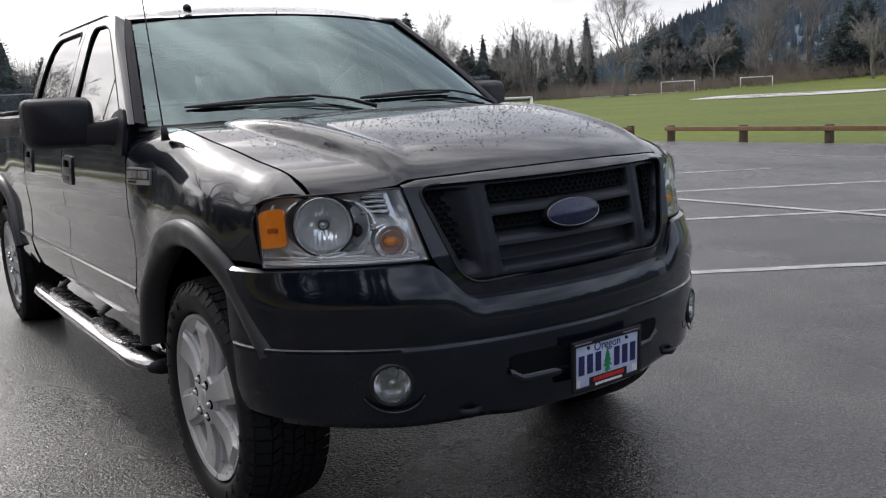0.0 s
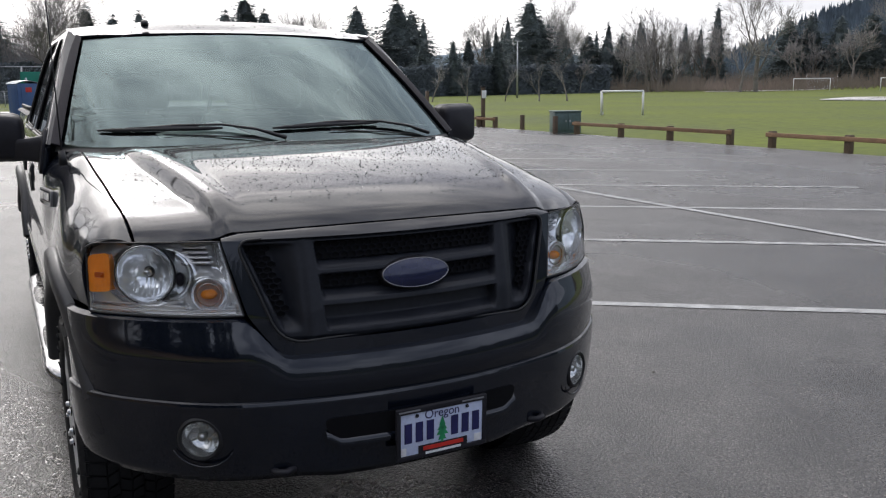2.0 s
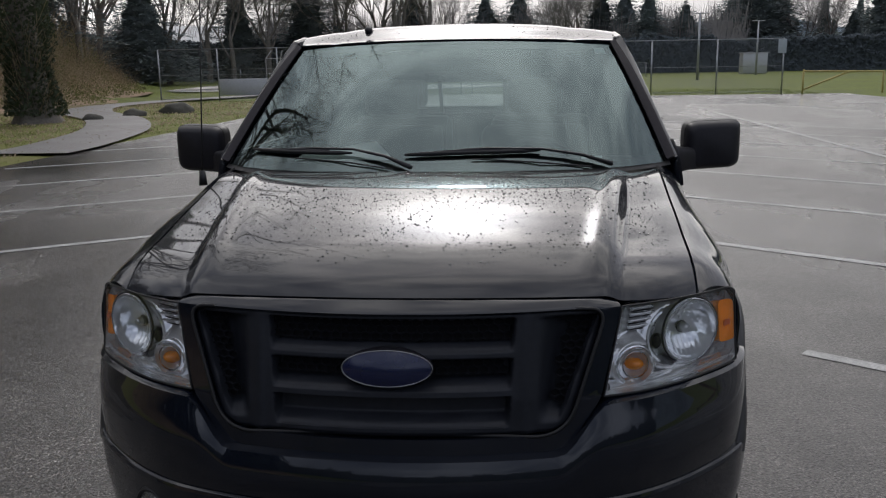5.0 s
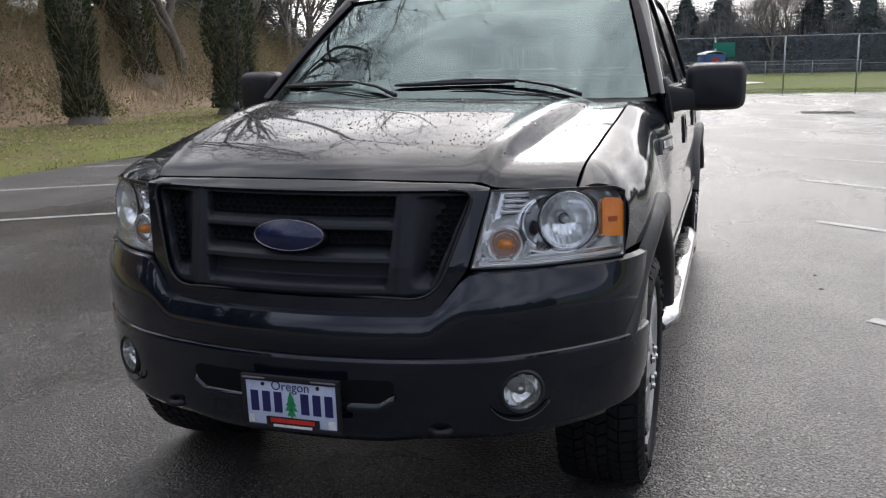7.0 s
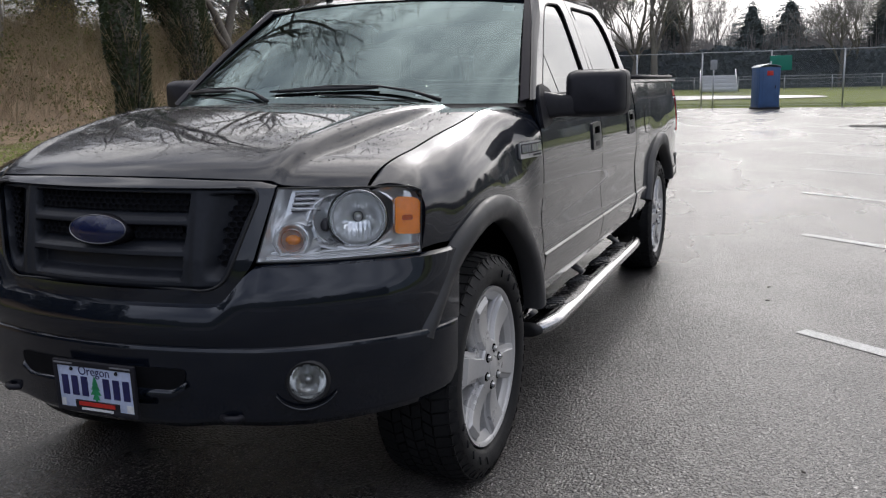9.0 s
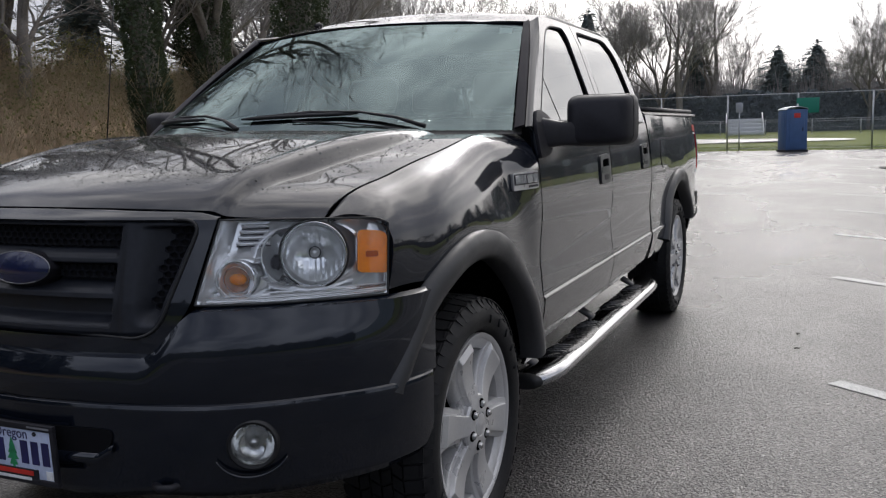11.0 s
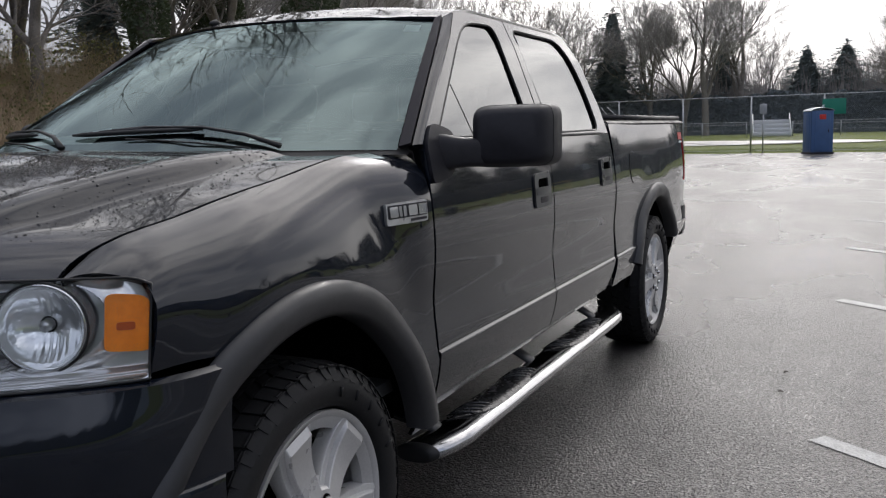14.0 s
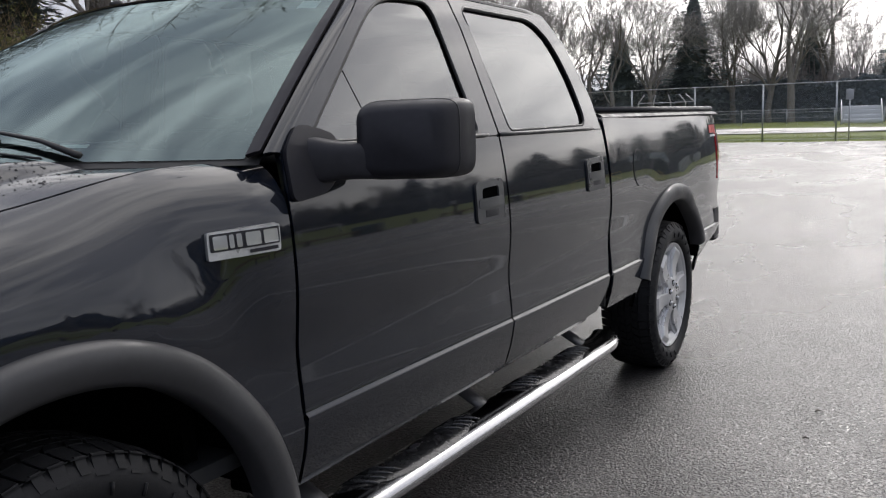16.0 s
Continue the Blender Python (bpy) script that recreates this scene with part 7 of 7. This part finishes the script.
# brambles and saplings on the bank
def bramble():
    vs_, fs_ = [], []
    for _ in range(10000):
        y = rng.uniform(2, 66)
        d = 15.5 * rng.random() ** 0.8
        x = bank_toe(y) - d - 0.2
        p = Vector((x, y, ground_z(x, y)))
        ln = rng.uniform(0.6, 1.8) * (0.5 + 0.5 * smooth(0, 4, d))
        a = rng.uniform(0, 6.28)
        out = Vector((math.cos(a), math.sin(a), 0)) * ln * rng.uniform(0.2, 0.8)
        w = rng.uniform(0.006, 0.016)
        prev = None
        for k in range(5):
            t = k / 4
            q = p + out * t + Vector((0, 0, ln * (1.5 * t - 0.95 * t * t))) + Vector((rng.uniform(-1, 1), rng.uniform(-1, 1), 0)) * 0.06
            ww = w * (1 - 0.75 * t)
            i = len(vs_)
            vs_ += [q + Vector((-ww, 0, 0)), q + Vector((ww * 0.5, ww, 0)), q + Vector((ww * 0.5, -ww, 0))]
            if prev is not None:
                for j in range(3):
                    fs_.append((prev + j, prev + (j + 1) % 3, i + (j + 1) % 3, i + j))
            prev = i
    return vs_, fs_


def thicket():
    """Leafless stems that arch over one another on the bank."""
    vs_, fs_ = [], []
    for _ in range(24000):
        y = rng.uniform(-4, 90)
        d = 0.8 + 15.0 * rng.random() ** 0.8
        x = bank_toe(y) - d
        clump = 0.55 + 0.9 * max(0.0, 0.5 + noise.noise((x * 0.3, y * 0.3, 9)))
        p, ln = Vector((x, y, ground_z(x, y))), rng.uniform(0.9, 3.1) * (0.4 + 0.6 * smooth(0.5, 5, d)) * clump
        a, bow = rng.uniform(0, 6.28), rng.uniform(0.4, 1.9)
        out = Vector((math.cos(a), math.sin(a), 0))
        w, prev = rng.uniform(0.006, 0.016), None
        for k in range(5):
            t = k / 4
            q = p + out * ln * bow * t * t + Vector((0, 0, ln * (1.25 * t - 0.45 * bow * t * t))) + Vector((rng.uniform(-1, 1), rng.uniform(-1, 1), rng.uniform(-1, 1))) * 0.07 * ln * t
            ww, i = w * (1 - 0.75 * t), len(vs_)
            vs_ += [q + Vector((-ww, 0, 0)), q + Vector((ww * 0.5, ww, 0)), q + Vector((ww * 0.5, -ww, 0))]
            if prev is not None:
                fs_ += [(prev + j, prev + (j + 1) % 3, i + (j + 1) % 3, i + j) for j in range(3)]
            prev = i
    return vs_, fs_


tagged(leaf_object("thicket", thicket(), M_BRAMBLE), "dense brown thicket of leafless stems", "thicket", kind="stuff")
tagged(leaf_object("brambles", bramble(), M_BRAMBLE), "tangle of dry brown brambles on the bank", "brambles", kind="stuff")


def bank_leaf():
    y = rng.uniform(-6, 66)
    d = 15 * rng.random()
    x = bank_toe(y) - d - 0.1
    if noise.noise((x * 0.25, y * 0.25, 5)) < -0.05:
        return None
    return Vector((x, y, ground_z(x, y) + 0.05 + rng.random() ** 2.0 * (0.6 + 2.0 * smooth(0.5, 6, d))))


tagged(leaf_object("undergrowth", leaf_cloud(60000, bank_leaf, 0.062), M_LEAF), "low green and brown undergrowth on the bank", "undergrowth", kind="stuff")


def litter():
    x, y = lerp(-20.5, -9.6, rng.random() ** 1.6), rng.uniform(3, 40)
    return Vector((x, y, ground_z(x, y) + 0.07))


tagged(leaf_object("fallen_leaves", leaf_cloud(9000, litter, 0.045), M_BRAMBLE), "brown fallen leaves scattered on grass", "leaves", kind="stuff")
BANK_TREES = [(bank_toe(y) - d, y, h) for y, d, h in ((6, 5, 9), (10, 9, 11), (14, 6, 8), (18, 11, 12), (21, 7, 10), (25, 12, 12), (29, 6, 9), (33, 10, 12), (38, 7, 11), (42, 12, 12), (47, 6, 11), (52, 10, 13), (58, 5, 11), (3, 10, 10), (35, 4, 10), (44, 4, 12), (49, 8, 14), (55, 8, 15), (61, 8, 14), (66, 5, 15), (70, 9, 16), (76, 4, 15), (80, 8, 16), (84, 3, 14), (63, 13, 16), (57, 14, 15), (-3, 7, 11), (5, 12, 13), (11, 14, 14), (17, 14, 14), (27, 14, 15), (36, 13, 15))]
plant([bare_tree("sapling", 10, 0.8, s, 5, None, 0.0, 0.30, 0.009) for s in (51, 52, 53)], BANK_TREES, "slender bare tree on the brown bank", "tree", "bare trees on the bank", 10.5)
# Conifers at negative y are unseen, added to darken grille and bumper reflections.
plant([conifer("bank_conifer", 10, 2.6, 61, 0.4, 0.7)], [(bank_toe(y) - d, y, h) for y, d, h in ((22, 14, 12), (8, 15, 12), (14, 14, 12), (33, 14, 12), (40, 11, 11), (60, 9, 12), (78, 11, 14), (-6, 8, 15), (-12, 6, 16), (-18, 9, 17), (-24, 6, 16), (-30, 9, 17), (-9, 13, 17), (-15, 13, 18), (-21, 13, 18), (-27, 13, 18))], "dark ivy-green bank conifer, from a row with added unseen trees", "conifer", "conifers on the bank", 10)


def boulder(x, y, s, seed):
    bm = bmesh.new()
    bmesh.ops.create_icosphere(bm, subdivisions=3, radius=1.0)
    for v in bm.verts:
        k = 1 + 0.28 * noise.noise(v.co * 1.3 + Vector((seed, 0, 0))) + 0.08 * noise.noise(v.co * 4 + Vector((seed, 0, 0)))
        v.co = Vector((v.co.x * s * 1.3 * k, v.co.y * s * k, v.co.z * s * 0.65 * k + s * 0.3))
    ob = tagged(part("boulder", bm, M_STONE), "mossy grey boulder beside the footpath", "boulder", "boulders by the path")
    ob.matrix_basis = Matrix.Translation((x, y, ground_z(x, y)))


boulder(-13.9, 28.2, 0.34, 1), boulder(-13.2, 30.5, 0.46, 5), boulder(-14.3, 25.9, 0.30, 9)

# ---- small things beyond the lot ----
mesh_panel = empty("windscreen_fence", Matrix.Translation((-16.5, 49.2, ground_z(-16.5, 49.2))) @ pose(0, 0, 0, 0, 0, 18))
tagged(mesh_panel, "low grey windscreen panel on steel posts", "fence panel")
part("screen", box(bmesh.new(), (-1.4, -0.02, 0.08), (1.4, 0.02, 1.05), 0.006), M_ALU, mesh_panel)
for x in (-1.4, -0.47, 0.47, 1.4):
    bm = bmesh.new()
    tube(bm, [(x, 0.05, -0.1), (x, 0.05, 1.10)], 0.03, 8)
    part("post", bm, M_GALV, mesh_panel)

home = empty("house", Matrix.Translation((-39.3, 102.0, ground_z(-39.3, 102.0))) @ pose(0, 0, 0, 0, 0, 20))
tagged(home, "grey house with a pale roof behind the trees", "house")
part("wall", box(bmesh.new(), (-4.5, -3.5, -0.3), (4.5, 3.5, 4.2), 0.02), M_POTTY2, home)
for sy in (1, -1):
    bm = bmesh.new()
    vs = [bm.verts.new(p) for p in ((-5.0, sy * 4.0, 4.0), (5.0, sy * 4.0, 4.0), (5.0, 0, 6.4), (-5.0, 0, 6.4))]
    bm.faces.new(vs)
    orient(bm, (0, sy * 0.5, 1))
    part("roof", thicken(bm, 0.15), M_ALU, home, "pale sloping roof")
for x in (-2.4, 2.2):
    pane_ = part("window", box(bmesh.new(), (x - 0.6, -3.56, 1.6), (x + 0.6, -3.51, 2.9), 0.01), M_WHITE, home)
    part("pane", box(bmesh.new(), (x - 0.5, -3.58, 1.7), (x + 0.5, -3.565, 2.8), 0.004), M_TINTED, pane_)


def twig(x, y, ln, turn):
    bm = bmesh.new()
    tube(bm, [(0, 0, 0.006), (ln * 0.5, 0.006, 0.010), (ln, -0.008, 0.007)], [0.004, 0.005, 0.002], 6)
    tube(bm, [(ln * 0.45, 0.005, 0.009), (ln * 0.7, ln * 0.4, 0.012)], [0.003, 0.001], 5)
    t_ = tagged(part("twig", bm, M_BARK), "short dark twig fallen on the asphalt", "twig", "twigs on the lot")
    t_.matrix_basis = pose(x, y, 0, 0, 0, turn)


twig(1.765, 3.33, 0.030, 70), twig(1.765, 2.95, 0.025, 20), twig(2.01, 0.36, 0.018, 140)

# ---- woods and hill beyond the field ----
def woods(count, az0, az1, d0, d1, h0, h1, rise, thick):
    vs_, fs_ = [], []
    for _ in range(count):
        az_ = rng.uniform(az0, az1)
        a, d = radians(az_), rng.uniform(d0, d1)
        x, y = -math.sin(a) * d, math.cos(a) * d
        h = rng.uniform(h0, h1) * (0.85 + 0.3 * noise.noise((az_ * 0.35, 4, 0)) + 0.35 * noise.noise((az_ * 1.3, 7, 0))) + (d - d0) * rise
        z = ground_z(x, y)
        w = rng.uniform(0.5, 1.3)
        side_ = Vector((math.cos(a), math.sin(a), 0))
        for k in range(5):
            p = Vector((x, y, z + h * rng.uniform(0.0, 0.3))) + side_ * rng.uniform(-w, w)
            q = Vector((x, y, z + h * rng.uniform(0.6, 1.0))) + side_ * rng.uniform(-1.6, 1.6) * w
            t = rng.uniform(0.4, 1.0) * thick
            i = len(vs_)
            vs_ += [p - side_ * t, p + side_ * t, q]
            fs_.append((i, i + 1, i + 2))
    return vs_, fs_


tagged(leaf_object("far_woods", woods(4800, -80, -32, 150, 205, 1.2, 4.2, 0.04, 0.07), M_WOODS), "brown leafless woods beyond the field", "woods", kind="stuff")
tagged(leaf_object("far_woods", woods(4600, -14, 42, 106, 130, 6.0, 11.0, 0.05, 0.085), M_TWIG), "grey-brown leafless woods behind the hedge", "woods", kind="stuff")
# Unseen trees behind the viewpoint, added to darken what the nose reflects.
tagged(leaf_object("tree_belt", woods(9000, 110, 250, 52, 70, 8, 13, 0.05, 0.5), M_HEDGE), "unseen belt of dark trees added to darken the truck's reflections", "woods", kind="stuff")


def ridge(name, az0, az1, dist, height, mat, label):
    bm = bmesh.new()
    n_ = 90
    rows = []
    for i in range(n_ + 1):
        a = lerp(az0, az1, i / n_)
        top = height(a) + 3.0 * noise.noise((a * 0.3, 2, 0)) + 1.2 * noise.noise((a * 1.3, 5, 0))
        row = []
        for k in range(9):
            t = k / 8
            d = dist * (0.62 + 0.38 * t) if k < 8 else dist * 1.25
            x, y = -math.sin(radians(a)) * d, math.cos(radians(a)) * d
            row.append(bm.verts.new((x, y, (-2 if k == 8 else lerp(-2, max(0.0, top), t / 0.875) + 2.5 * noise.noise((x * 0.02, y * 0.02, 1))))))
        rows.append(row)
    for i in range(n_):
        for k in range(8):
            bm.faces.new((rows[i][k], rows[i][k + 1], rows[i + 1][k + 1], rows[i + 1][k]))
    bmesh.ops.recalc_face_normals(bm, faces=bm.faces)
    return tagged(part(name, bm, mat, crease=180), label, "hill", kind="structure")


hill_h = lambda a: 700 * math.tan(radians(5.6 * smooth(-39, -58, a) + 1.6 * smooth(-56, -75, a)))
back_h = lambda a: 1500 * math.tan(radians(1.9 * smooth(4, -10, a) * smooth(-50, -34, a) + 0.5 * math.sin(a * 0.35)))
ridge("wooded_hill", -110, -34, 700, hill_h, M_HILL, "steep conifer-clad hill, haze put into its colour")
ridge("distant_ridge", -50, 30, 1500, back_h, M_HILL, "low far wooded ridge, blued for haze")


def hill_trees():
    """Spires that break the hill's outline."""
    vs_, fs_ = [], []
    for _ in range(5200):
        a = rng.uniform(-80, -34)
        t = rng.random() ** 0.6
        d = 700 * (0.62 + 0.38 * t * 0.875)
        x, y = -math.sin(radians(a)) * d, math.cos(radians(a)) * d
        z = lerp(-2, max(0.0, hill_h(a)), t)
        h, w = rng.uniform(5, 12), rng.uniform(1.6, 3.2)
        for b in range(3):
            a2 = 1.05 * b + a
            i = len(vs_)
            c, s = math.cos(a2), math.sin(a2)
            vs_ += [Vector((x - c * w, y - s * w, z - 3)), Vector((x + c * w, y + s * w, z - 3)), Vector((x, y, z + h))]
            fs_.append((i, i + 1, i + 2))
    return vs_, fs_


tagged(leaf_object("hill_forest", hill_trees(), M_HILL), "conifers along the hill, paled and blued for haze", "woods", kind="stuff")

# ---- rain on the truck ----
def drops(count, surface, least):
    """Small domes of water strewn over a surface(u, v)."""
    vs_, fs_ = [], []
    n_ = 7
    for _ in range(count):
        u, v = rng.uniform(0.03, 0.97), rng.random() ** 0.75
        if rng.random() > 0.35 + 0.65 * smooth(-0.4, 0.1, noise.noise((u * 5, v * 4, 2))):
            continue
        v = least + (0.98 - least) * v
        p = surface(u, v)
        du, dv = surface(min(1, u + 0.005), v) - p, surface(u, min(1, v + 0.005)) - p
        nrm = du.cross(dv).normalized()
        e1 = du.normalized()
        e2 = nrm.cross(e1)
        r = 0.0010 + 0.0025 * rng.random() ** 3
        i = len(vs_)
        for rr, hh in ((1.0, 0.0), (0.78, 0.30)):
            for k in range(n_):
                a = 6.283 * k / n_
                vs_.append(p + (e1 * math.cos(a) + e2 * math.sin(a) * 1.15) * r * rr + nrm * (0.0006 + r * hh))
        vs_.append(p + nrm * (0.0006 + r * 0.5))
        for k in range(n_):
            m = (k + 1) % n_
            fs_.append((i + k, i + m, i + n_ + m, i + n_ + k))
            fs_.append((i + n_ + k, i + n_ + m, i + 2 * n_))
    return vs_, fs_


M_DROP = material("water_bead", (0.012, 0.012, 0.013), 0.05, spec=0.35, rough_vary=0.02)
for bead_data, bead_label in ((drops(5200, hood_fn, 0.10), "beads of rain on the hood"), (drops(2600, roof_fn, 0.02), "beads of rain on the roof")):
    rain = leaf_object("rain_beading", bead_data, M_DROP, truck)
    for f in rain.data.polygons:
        f.use_smooth = True
    tagged(rain, bead_label, kind="stuff")
